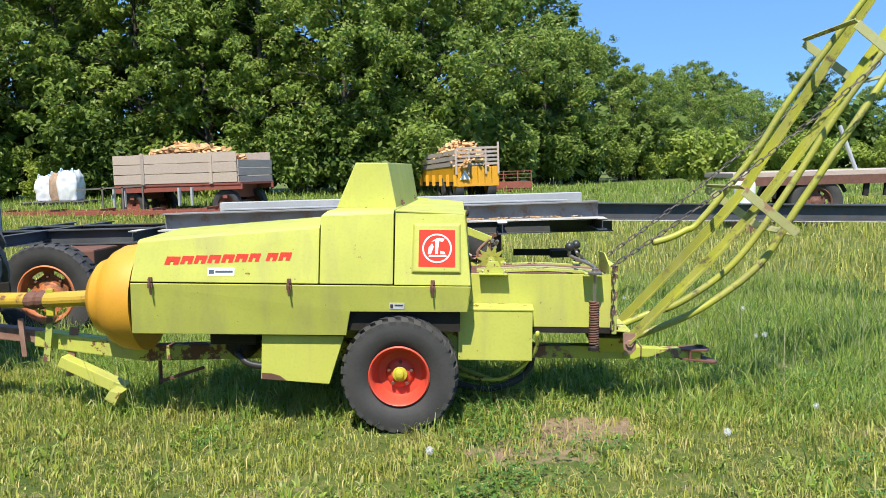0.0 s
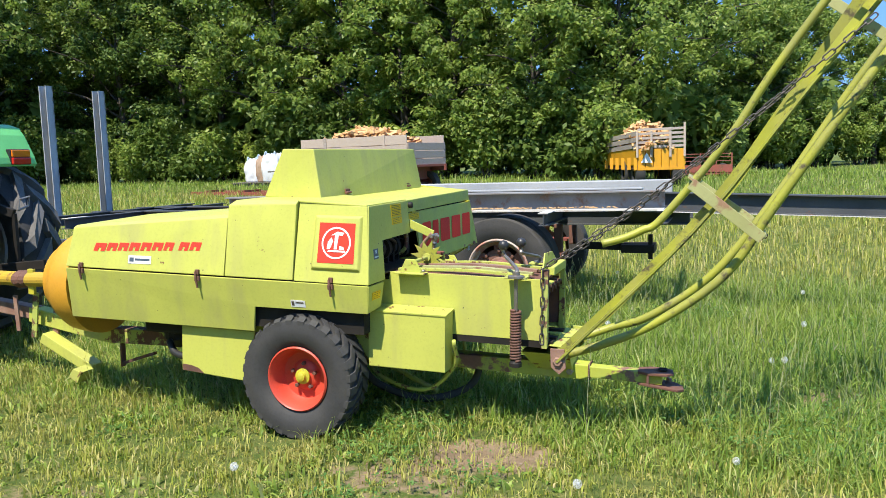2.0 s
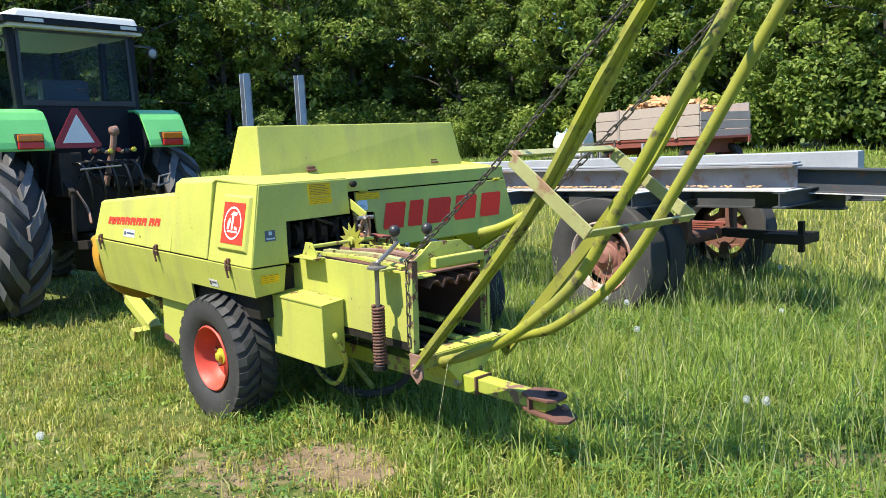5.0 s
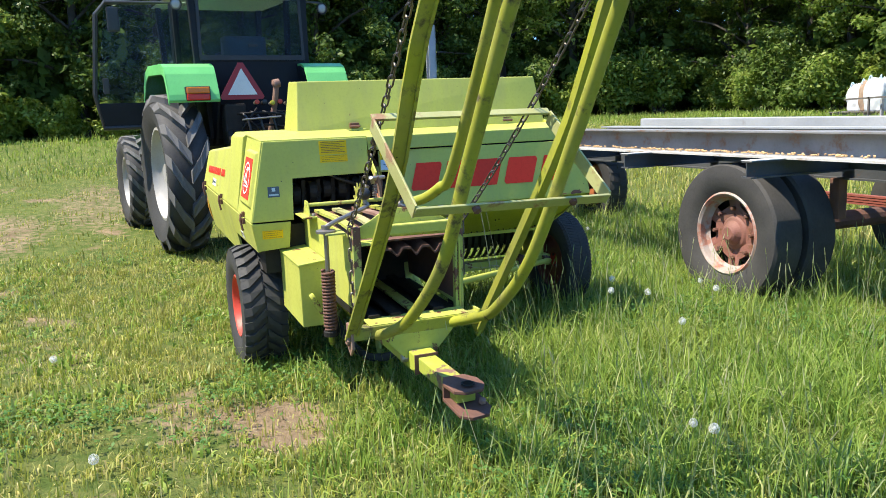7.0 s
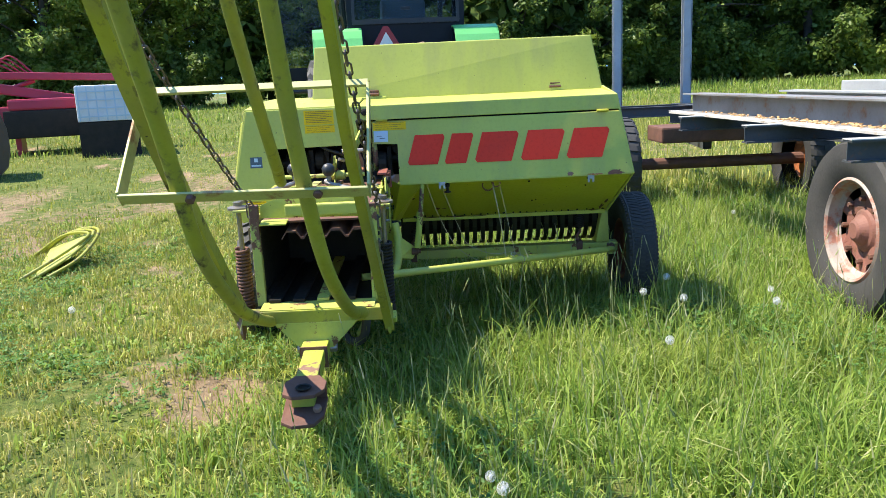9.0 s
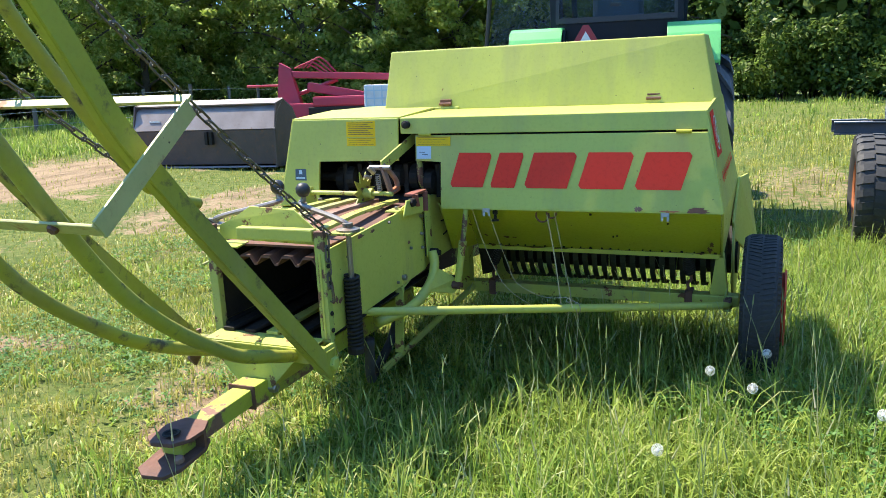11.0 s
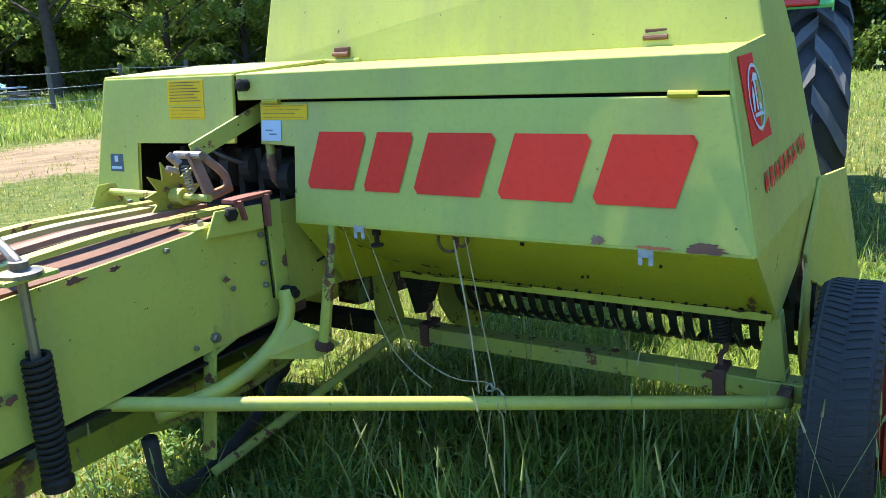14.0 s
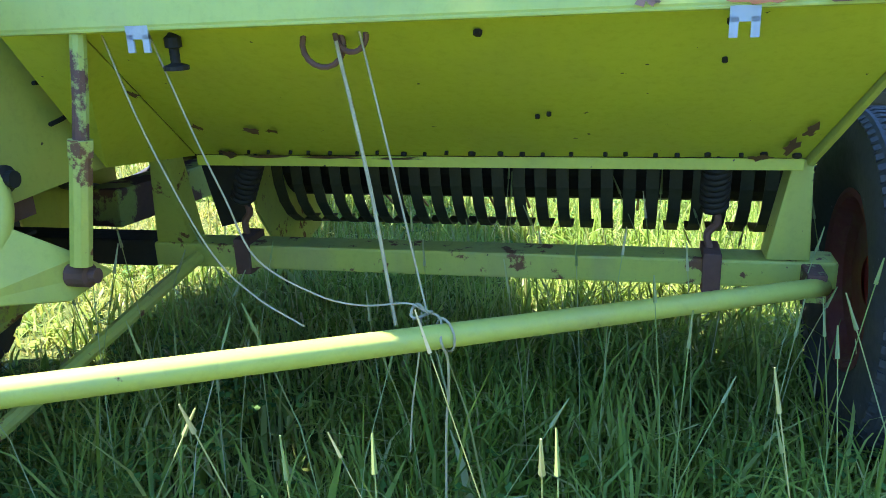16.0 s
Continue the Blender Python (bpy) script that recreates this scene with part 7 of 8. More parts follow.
pallet = thing("pallet", "dark wooden pallet stack under the bulk bags", "pallet")
for k in range(5):
    part("pallet_board", box(bm_new(), -13.75 + 0.42 * k, -13.39 + 0.42 * k, 19.9, 21.2, 0.935, 0.965), FENCEWOOD, pallet)
for yy in (19.95, 20.5, 21.05):
    part("pallet_bearer", box(bm_new(), -13.75, -11.71, yy, yy + 0.10, 0.62, 0.935), FENCEWOOD, pallet)
for i, (x, w, h) in enumerate(((-13.25, 0.56, 0.80), (-12.78, 0.42, 0.88), (-12.28, 0.60, 0.95))):
    big_bag(x, 20.7 - 0.2 * i, 0.963, w, h, i + 3, "full white woven bulk bag of firewood" if i != 1 else "bulging tan net bag of split logs")

# yellow wagon
yw = thing("yellow_wagon", "yellow steel wagon with a grey slatted rack", "farm wagon", m=Matrix.Translation((0, 0, 0.09)))
ya, yb = Vector((-0.06, 19.4, 0)), Vector((1.20, 19.75, 0))
yl = Vector((-1.45, 3.5, 0))
yz = rise(0, 20)
ydir = (yb - ya).normalized()
for i in range(6):
    p = ya + (yb - ya) * (i / 6)
    part("tail_panel", bar(bm_new(), p + Vector((0, 0, 1.32)) + ydir * 0.01, p + (yb - ya) / 6 * 0.97 + Vector((0, 0, 1.32)), 0.05, 0.52, soft=0.01), WAGON_YELLOW, yw, "pressed yellow tail panel")
part("tail_sill", bar(bm_new(), ya + Vector((0, 0, 1.03)), yb + Vector((0, 0, 1.03)), 0.08, 0.08), WAGON_YELLOW, yw)
part("side_panel", bar(bm_new(), ya + Vector((0, 0, 1.35)), ya + yl + Vector((0, 0, 1.35)), 0.05, 0.45, soft=0.01), WAGON_YELLOW, yw, "long yellow side panel")
part("side_panel", bar(bm_new(), yb + Vector((0, 0, 1.35)), yb + yl + Vector((0, 0, 1.35)), 0.05, 0.45, soft=0.01), WAGON_YELLOW, yw, "long yellow side panel")
for k in range(7):
    p = ya + yl * (k / 6)
    part("side_rib", bar(bm_new(), p + Vector((-0.05, -0.02, 1.0)), p + Vector((-0.05, -0.02, 1.35)), 0.10, 0.06, (0, 1, 0)), WAGON_YELLOW, yw, "yellow side rib")
part("wagon_bed", slab(bm_new(), [ya + Vector((0, 0, 1.1)), yb + Vector((0, 0, 1.1)), yb + yl + Vector((0, 0, 1.1)), ya + yl + Vector((0, 0, 1.1))], 0.08), RUST, yw)
for i in range(5):
    z = 1.64 + 0.12 * i
    part("rack_slat", bar(bm_new(), ya + Vector((0, -0.02, z)), yb + Vector((0, -0.02, z + 0.02)), 0.025, 0.07), PLANK, yw)
for i in range(3):
    z = 1.68 + 0.17 * i
    part("rack_slat", bar(bm_new(), ya + Vector((-0.03, 0, z)), ya + yl + Vector((-0.03, 0, z - 0.12)), 0.025, 0.13), PLANK, yw)
for k in (0.0, 0.3, 0.7, 1.0):
    p = ya + (yb - ya) * k + Vector((0, -0.05, 0))
    part("rack_post", bar(bm_new(), p + Vector((0, 0, 1.35)), p + Vector((0, 0, 2.08 if k < 1 else 2.30)), 0.06, 0.05, (0, 1, 0)), PLANK, yw)
ta = ya + (yb - ya) * 0.2 + Vector((0, -0.06, 0))
bm = bm_new()
face(bm, [ta + Vector((-0.16, -0.04, 1.20)), ta + Vector((0.16, 0.0, 1.20)), ta + Vector((0, -0.02, 1.48))])
part("warning_triangle", bm, DECAL_WHITE, yw, "white warning triangle")
for k in (0.12, 0.4):
    for e in (ya + ydir * 0.15, yb - ydir * 0.15):
        c = e + yl * k
        mm = axis_to((c.x, c.y, yz + 0.38), ydir)
        w = tyre("wheel", yw, mm, 0.50, 0.24, 0.14, RUBBER_OLD, 0, "dark wagon tyre")
        part("rim", lathe(bm_new(), [(0.24, -0.06), (0.15, 0.0), (0, 0.0)], mm, 24, False), WAGON_YELLOW, w)
part("wagon_axle", bar(bm_new(), ya + yl * 0.26 + Vector((0, 0, yz + 0.5)), yb + yl * 0.26 + Vector((0, 0, yz + 0.5)), 0.2, 0.2), DARK, yw)
heap("firewood_heap", "tall heap of pale split firewood on the yellow wagon", (ya + (yb - ya) * 0.45 + yl * 0.35)[:], 1.95, 1.4, 0.50, 0.80, 240, 1.66)
cart = thing("red_cart", "small rust-red cart with wire sides", "cart")
part("cart_side", box(bm_new(), 0.95, 2.5, 24.0, 24.05, 0.85, 1.12), WAGON_RED, cart, "rust-red side board")
part("cart_bed", box(bm_new(), 0.95, 2.5, 24.0, 25.2, 0.80, 0.88), WAGON_RED, cart)
for x in (0.97, 1.5, 2.0, 2.48):
    part("cart_post", box(bm_new(), x - 0.02, x + 0.02, 23.99, 24.04, 0.8, 1.5), WAGON_RED, cart)
for z in (1.25, 1.38, 1.48):
    part("cart_rail", box(bm_new(), 0.95, 2.5, 24.0, 24.03, z - 0.012, z + 0.012), WAGON_RED, cart)
for x in (1.3, 2.2):
    mm = axis_to((x, 24.1, rise(1.5, 24) + 0.2), (0, -1, 0))
    tyre("wheel", cart, mm, 0.22, 0.12, 0.07, RUBBER_OLD, 0, "small dark tyre")

# old trailer far behind
old = thing("old_trailer", "old dark trailer with one big wheel and a leaning pole", "trailer")
oz = rise(7.2, 11.6)
lorry_wheel(7.25, 11.6, 0.52, old, RUST, RUST, RUBBER_OLD, label="worn dark tyre").location.z = oz
lorry_wheel(7.25, 13.4, 0.52, old, RUST, RUST, RUBBER_OLD, face_out=1, label="worn dark tyre").location.z = oz
part("old_bed", box(bm_new(), 5.6, 10.5, 11.5, 13.5, oz + 1.02, oz + 1.12, 0.01), PLANK, old, "grey board bed")
part("old_side", box(bm_new(), 5.6, 10.5, 11.45, 11.50, oz + 0.85, oz + 1.02), RUST, old, "rusty side rail")
for x in (5.7, 6.4, 8.2, 8.6, 9.6):
    part("old_post", bar(bm_new(), (x, 11.55, oz + 0.6), (x + 0.05, 11.55, oz + 1.02), 0.10, 0.06, (0, 1, 0)), DARK, old)
part("old_mudguard", tube(bm_new(), [Vector((7.25 + 0.62 * math.cos(a), 11.6, oz + 0.5 + 0.56 * math.sin(a))) for a in [radians(20 + 14 * i) for i in range(11)]], 0.04, 8), DARK, old, "dark wheel arch")
part("old_axle", box(bm_new(), 7.15, 7.35, 11.6, 13.4, oz + 0.40, oz + 0.95), DARK, old)
part("leaning_pole", tube(bm_new(), [(8.05, 11.6, oz + 1.08), (7.75, 11.7, oz + 2.0)], 0.04, 8), GALV, old, "leaning pale pole")
drum = thing("white_drum", "dirty white plastic drum on the old trailer's frame", "drum")
part("drum_body", lathe(bm_new(), [(0, 0), (0.2, 0), (0.21, 0.1), (0.20, 0.3), (0.21, 0.5), (0.19, 0.6), (0, 0.62)], Matrix.Translation((5.78, 11.35, oz + 0.35)), 24), BAG, drum).data.shade_smooth()
part("drum_stand", box(bm_new(), 5.58, 5.98, 11.15, 11.55, oz - 0.05, oz + 0.35), RUST, drum)

# loader bucket by the track
bk = thing("loader_bucket", "wide dark steel loader bucket standing on the ground", "bucket", m=Matrix.Translation((-8.75, -7.55, rise(-8.7, -7.5))) @ Matrix.Rotation(math.atan2(0.16, 1.0), 4, "Z") @ Matrix.Diagonal((0.93, 0.89, 0.93, 1)))
prof = [(0.55, 1.22), (0.28, 1.30), (-0.15, 1.12), (-0.42, 0.78), (-0.45, 0.42), (-0.22, 0.10), (0.20, 0.0), (0.72, 0.0)]
bm = bm_new()
shell = prof + [(x + (0.1 - x) * 0.04, z + (0.62 - z) * 0.04) for x, z in prof[::-1]]
solid(bm, [(x, -1.6, z) for x, z in shell], [(x, 1.6, z) for x, z in shell])
bmesh.ops.recalc_face_normals(bm, faces=bm.faces)
part("bucket_shell", bm, BUCKET_PALE, bk, "curved worn bucket shell")
fr_ = [(0.60, 1.22), (0.72, 0.72), (0.72, 0.0), (0.20, 0.0), (-0.22, 0.10), (-0.45, 0.42), (-0.42, 0.78), (-0.15, 1.12), (0.28, 1.30)]
for y in (-1.6, 1.6):
    part("bucket_cheek", slab(bm_new(), [(x, y, z) for x, z in fr_], 0.025), BUCKET, bk, "dark bucket cheek")
part("bucket_front", slab(bm_new(), [(0.72, -1.6, 0.72), (0.72, 1.6, 0.72), (0.62, 1.6, 0.06), (0.62, -1.6, 0.06)][::-1], 0.03), BUCKET, bk, "dark lower front plate")
part("bucket_top", slab(bm_new(), [(0.72, -1.6, 0.74), (0.72, 1.6, 0.74), (0.56, 1.6, 1.10), (0.56, -1.6, 1.10)], 0.03), BUCKET_PALE, bk, "grey upper plate")
part("bucket_lip", slab(bm_new(), [(0.56, -1.6, 1.10), (0.56, 1.6, 1.10), (0.28, 1.6, 1.31), (0.28, -1.6, 1.31)], 0.03), BUCKET_PALE, bk)
part("bucket_mark", box(bm_new(), 0.645, 0.66, -1.25, -1.0, 0.90, 0.93), DECAL_WHITE, bk, "pale paint mark")
for y in (0.1, 0.2):
    part("bucket_bracket", box(bm_new(), 0.70, 0.80, y - 0.03, y + 0.03, 0.45, 0.70), DARK, bk)

# red mower among the grass
mw = thing("red_mower", "raspberry-red folding mower parked in the grass", "mower", m=Matrix.Translation((-12.63, -6.2, rise(-12.6, -6.2))) @ Matrix.Rotation(radians(107.5), 4, "Z") @ Matrix.Diagonal((1, 1, 0.92, 1)))
part("mower_frame", box(bm_new(), -2.3, -1.2, -0.35, 0.35, 0.55, 1.05, 0.04), MOWER_RED, mw, "red mower housing")
part("mower_fin", solid(bm_new(), [(-2.3, -0.12, 0.9), (-1.7, -0.12, 0.9), (-1.7, 0.12, 0.9), (-2.3, 0.12, 0.9)], [(-2.2, -0.10, 2.05), (-1.95, -0.10, 1.9), (-1.95, 0.10, 1.9), (-2.2, 0.10, 2.05)], 0.02), MOWER_RED, mw, "tall red headstock")
part("mower_arm", bar(bm_new(), (-1.95, 0, 1.75), (1.2, 0, 1.58), 0.12, 0.16, soft=0.02), MOWER_RED, mw, "long red arm")
part("mower_arm", bar(bm_new(), (-1.6, 0.1, 1.45), (-0.2, 0.1, 1.15), 0.25, 0.22, soft=0.03), MOWER_RED, mw, "red deck")
part("mower_deck", box(bm_new(), -1.4, 0.2, -0.4, 0.4, 0.95, 1.20, 0.05), MOWER_RED, mw, "red mower deck")
part("mower_shaft", tube(bm_new(), [(0.1, 0, 1.05), (0.9, 0, 1.0), (1.35, 0, 1.2)], 0.045, 10), TIE, mw, "pale drive shaft")
part("mower_rod", tube(bm_new(), [(-3.0, 0, 1.5), (-2.1, 0, 1.5)], 0.03, 8), MOWER_RED, mw)
part("mower_beam", bar(bm_new(), (0.1, 0, 0.80), (1.50, 0, 0.72), 0.14, 0.2, soft=0.02), MOWER_RED, mw, "low red cutter beam")
part("mower_leg", bar(bm_new(), (1.28, 0, 0.72), (1.42, 0.05, -0.02), 0.09, 0.10, (1, 0, 0), 0.01), MOWER_RED, mw, "red parking leg")
part("mower_leg", bar(bm_new(), (0.85, 0, 0.72), (0.80, 0.05, -0.02), 0.10, 0.12, (1, 0, 0), 0.01), MOWER_RED, mw, "red parking leg")
part("mower_skirt", box(bm_new(), -1.5, 0.1, -0.42, 0.42, 0.35, 0.95, 0.03), DARK, mw)
part("mower_ram", tube(bm_new(), [(-1.9, 0.05, 1.25), (-0.9, 0.05, 1.6)], 0.05, 10), MOWER_RED, mw)
for x in (-2.2, -1.3):
    part("mower_stand", box(bm_new(), x - 0.05, x + 0.05, -0.3, 0.3, -0.05, 0.56), MOWER_RED, mw)
for k in range(4):
    part("mower_hose", tube(bm_new(), bend([(-1.9 + 0.1 * k, 0.1, 1.9), (-1.6 + 0.1 * k, 0.1, 2.0 + 0.05 * k), (-1.2 + 0.1 * k, 0.1, 1.75)], 5), 0.02, 6), MOWER_RED, mw)
box_t = thing("white_crate", "white plastic lattice crate in the grass", "crate", m=Matrix.Translation((-11.9, -5.45, rise(-11.9, -5.45) + 0.38)) @ Matrix.Rotation(radians(20), 4, "Z"))
part("crate_body", box(bm_new(), -0.5, 0.5, -0.55, 0.55, 0.28, 0.98, 0.03), BAG, box_t)
part("crate_foot", box(bm_new(), -0.5, 0.5, -0.55, 0.55, -0.43, 0.27), DARK, box_t)
for i in range(7):
    y = -0.5 + 0.165 * i
    part("crate_bar", box(bm_new(), 0.50, 0.515, y - 0.012, y + 0.012, 0.30, 0.96), DECAL_BLUE, box_t)
for i in range(4):
    z = 0.38 + 0.16 * i
    part("crate_bar", box(bm_new(), 0.50, 0.517, -0.54, 0.54, z - 0.012, z + 0.012), DECAL_BLUE, box_t)

# bent yellow-green guard lying in the short grass
gd = thing("bent_guard", "bent yellow-green guard frame lying in the grass", "guard frame", m=Matrix.Translation((-2.1, -2.15, rise(-2.1, -2.15))))
for k in range(3):
    o = 0.10 * k
    part("guard_hoop", tube(bm_new(), bend([(-0.62 + o, -0.45, 0.02), (-0.50 + o, -0.1, 0.22), (-0.15 + o, 0.28, 0.28), (0.30, 0.30 - o, 0.14), (0.55, 0.10 - o, 0.02)], 6), 0.014, 7), LIME_RAIL, gd, "bent yellow-green hoop").data.shade_smooth()
part("guard_sheet", slab(bm_new(), [(-0.55, -0.35, 0.06), (-0.1, 0.20, 0.26), (0.32, 0.22, 0.14), (0.5, 0.0, 0.03)][::-1], 0.006), LIME, gd, "bowed sheet")

# wire fence on the rise
fence = thing("wire_fence", "old wire fence with grey wooden posts", "fence")
FX = [-26.45 + 2.05 * i for i in range(14)]
for i, x in enumerate(FX):
    y = -16.2 + 0.12 * math.sin(i * 2.3)
    z = rise(x, y)
    part("fence_post", tube(bm_new(), [(x, y, z - 0.1), (x + 0.03 * math.sin(i), y, z + 0.6), (x + 0.05 * math.sin(i), y, z + 1.12 + 0.06 * math.cos(i * 3))], 0.062, 9, True, 0.055), FENCEWOOD, fence)
for k, h in enumerate((0.25, 0.60, 0.97)):
    part("fence_wire", tube(bm_new(), [(x, -16.13 + 0.12 * math.sin(i * 2.3), rise(x, -16.2) + h + 0.02 * math.sin(i * 1.7 + k)) for i, x in enumerate(FX)], 0.008, 5), GALV, fence)
pile = thing("board_pile", "pile of weathered boards and sheets beyond the fence", "board pile")
for i in range(16):
    x, y = -10.6 + random.uniform(-1.6, 1.6), -20.5 + random.uniform(-0.7, 0.7)
    a = random.uniform(-0.4, 0.4) + 0.5
    z = rise(x, y) + 0.06 + 0.028 * i
    l = random.uniform(0.7, 1.8)
    part("board", bar(bm_new(), (x - l * math.cos(a), y - l * math.sin(a), z), (x + l * math.cos(a), y + l * math.sin(a), z + random.uniform(-0.08, 0.2)), random.uniform(0.2, 0.5), 0.04), PLANK if i % 3 else BAG, pile)


# ---- trees ----
def leaf_cloud(centres, radii, count, size, rnd):
    """Folded leaves scattered round cluster centres; returns vertices and faces."""
    k = len(centres)
    idx = rnd.integers(0, k, count)
    d = rnd.normal(size=(count, 3))
    d /= np.linalg.norm(d, axis=1)[:, None]
    rad = radii[idx] * rnd.random(count) ** 0.45
    p = centres[idx] + d * rad[:, None] * np.array([1.0, 1.0, 0.72])
    nrm = d * 0.7 + rnd.normal(size=(count, 3)) * 0.6 + np.array([0, 0, 0.55])
    nrm /= np.linalg.norm(nrm, axis=1)[:, None]
    t = np.cross(nrm, rnd.normal(size=(count, 3)))
    t /= np.linalg.norm(t, axis=1)[:, None]
    b = np.cross(nrm, t)
    s = size * (0.6 + 0.8 * rnd.random(count))[:, None]
    v = np.stack([p - t * s, p + b * s * 0.5 + nrm * s * 0.12, p + t * s, p - b * s * 0.5 + nrm * s * 0.12], axis=1)
    return v.reshape(-1, 3), np.arange(count * 4).reshape(-1, 4)


def tree(seed, h, spread, low, leaves, leaf_size, material, label, category="tree"):
    """A tapered trunk with limbs, and leaf clusters round the limbs' ends."""
    rnd = np.random.default_rng(seed)
    t = thing("tree", label, category)
    bm = bm_new()
    lean = rnd.normal(size=2) * 0.03 * h
    trunk = [Vector((lean[0] * (u ** 2) + 0.05 * h * 0.1 * math.sin(5 * u + seed), lean[1] * u ** 2, h * 0.86 * u)) for u in np.linspace(0, 1, 8)]
    tube(bm, trunk, 0.020 * h, 8, True, 0.004 * h)
    centres, radii = [], []
    limbs = 26
    for i in range(limbs):
        u = low + (0.97 - low) * (i + rnd.random() * 0.8) / limbs
        base = trunk[0].lerp(trunk[-1], u)
        a = i * 2.4 + rnd.random()
        reach = spread * (0.45 + 0.75 * math.sin(math.pi * min(1.0, (u - low) / (1 - low) * 0.80 + 0.22))) * (0.75 + 0.5 * rnd.random())
        tip = base + Vector((math.cos(a) * reach, math.sin(a) * reach, reach * (0.15 + 0.5 * rnd.random())))
        mid = base.lerp(tip, 0.5) + Vector((0, 0, 0.10 * reach))
        tube(bm, bend([base, mid, tip], 3), 0.007 * h * (1.2 - u), 5, False, 0.0015 * h)
        for f in (0.30, 0.45, 0.58, 0.70, 0.82, 0.92, 1.0, 1.08):
            c = base.lerp(tip, f) + Vector(rnd.normal(size=3)) * 0.15 * spread
            centres.append(c[:])
            radii.append((0.09 + 0.17 * rnd.random()) * spread)
    for i in range(14):
        centres.append((trunk[-1] + Vector(rnd.normal(size=3)) * 0.26 * spread)[:])
        radii.append((0.12 + 0.12 * rnd.random()) * spread)
    smooth(part("trunk", bm, BARK, t, "grey-brown trunk and limbs"), 60)
    v, f = leaf_cloud(np.array(centres), np.array(radii), leaves, leaf_size, rnd)
    ob = new("crown", mesh_object("crown", v, f, material))
    ob.parent = t
    return tagged(t, group="trees round the meadow")


def shrub(seed, h, leaves, leaf_size, material, label):
    rnd = np.random.default_rng(seed)
    t = thing("shrub", label, "shrub", "shrubs along the wood's edge")
    bm = bm_new()
    centres, radii = [], []
    for i in range(9):
        a = rnd.random() * 6.28
        r = h * 0.55 * rnd.random() ** 0.5
        tip = Vector((math.cos(a) * r, math.sin(a) * r, h * (0.35 + 0.6 * rnd.random())))
        tube(bm, bend([(0.1 * math.cos(a), 0.1 * math.sin(a), 0), tip * 0.5 + Vector((0, 0, 0.1)), tip], 3), 0.03, 5, False, 0.008)
        for f in (0.45, 0.75, 1.0):
            centres.append((tip * f)[:])
            radii.append(h * (0.20 + 0.10 * rnd.random()))
    part("branching_stem", bm, BARK, t, "thin brown branching stem")
    v, f = leaf_cloud(np.array(centres), np.array(radii), leaves, leaf_size, rnd)
    v[:, 2] = np.maximum(v[:, 2], 0.02)
    ob = new("foliage", mesh_object("foliage", v, f, material))
    ob.parent = t
    return t


rt = random.Random(11)
KINDS = [tree(1, 10.5, 2.3, 0.18, 20000, 0.094, LEAF, "tall leafy broad-crowned tree at the wood's edge"), tree(2, 9.5, 2.6, 0.14, 21000, 0.097, LEAF, "broad leafy tree with low boughs"),
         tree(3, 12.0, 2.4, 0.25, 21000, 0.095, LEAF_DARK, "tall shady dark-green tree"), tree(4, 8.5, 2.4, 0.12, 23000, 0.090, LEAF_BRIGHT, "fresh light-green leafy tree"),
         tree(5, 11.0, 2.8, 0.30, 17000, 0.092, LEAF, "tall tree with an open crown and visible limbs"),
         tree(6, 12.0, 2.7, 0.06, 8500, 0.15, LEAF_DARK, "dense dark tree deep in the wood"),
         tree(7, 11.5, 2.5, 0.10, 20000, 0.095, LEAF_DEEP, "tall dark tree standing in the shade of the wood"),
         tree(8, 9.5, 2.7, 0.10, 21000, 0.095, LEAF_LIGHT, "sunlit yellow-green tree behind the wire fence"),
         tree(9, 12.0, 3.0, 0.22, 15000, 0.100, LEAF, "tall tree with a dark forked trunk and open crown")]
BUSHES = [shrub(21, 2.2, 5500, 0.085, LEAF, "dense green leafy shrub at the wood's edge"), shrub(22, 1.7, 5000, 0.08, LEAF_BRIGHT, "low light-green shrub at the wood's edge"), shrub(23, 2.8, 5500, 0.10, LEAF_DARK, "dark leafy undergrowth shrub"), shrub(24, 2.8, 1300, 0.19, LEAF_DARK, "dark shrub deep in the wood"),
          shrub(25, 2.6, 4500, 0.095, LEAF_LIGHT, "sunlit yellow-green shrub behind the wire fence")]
used = set()


def plant(kinds, i, x, y, s, grow=1.0):
    ob = kinds[i]
    m = Matrix.Translation((x, y, rise(x, y) - 0.05)) @ Matrix.Rotation(rt.uniform(0, 6.28), 4, "Z")
    if ob in used:
        ob = copy_thing(ob, m)
    else:
        used.add(ob)
        ob.matrix_basis = m
    ob.scale = (s, s, s * grow)


def edge(x):
    """Where the wood begins, seen across the meadow."""
    return 25.5 + 0.8 * math.sin(x * 0.4) + (max(0.0, x + 1) * 1.35 if x < 22 else 31)


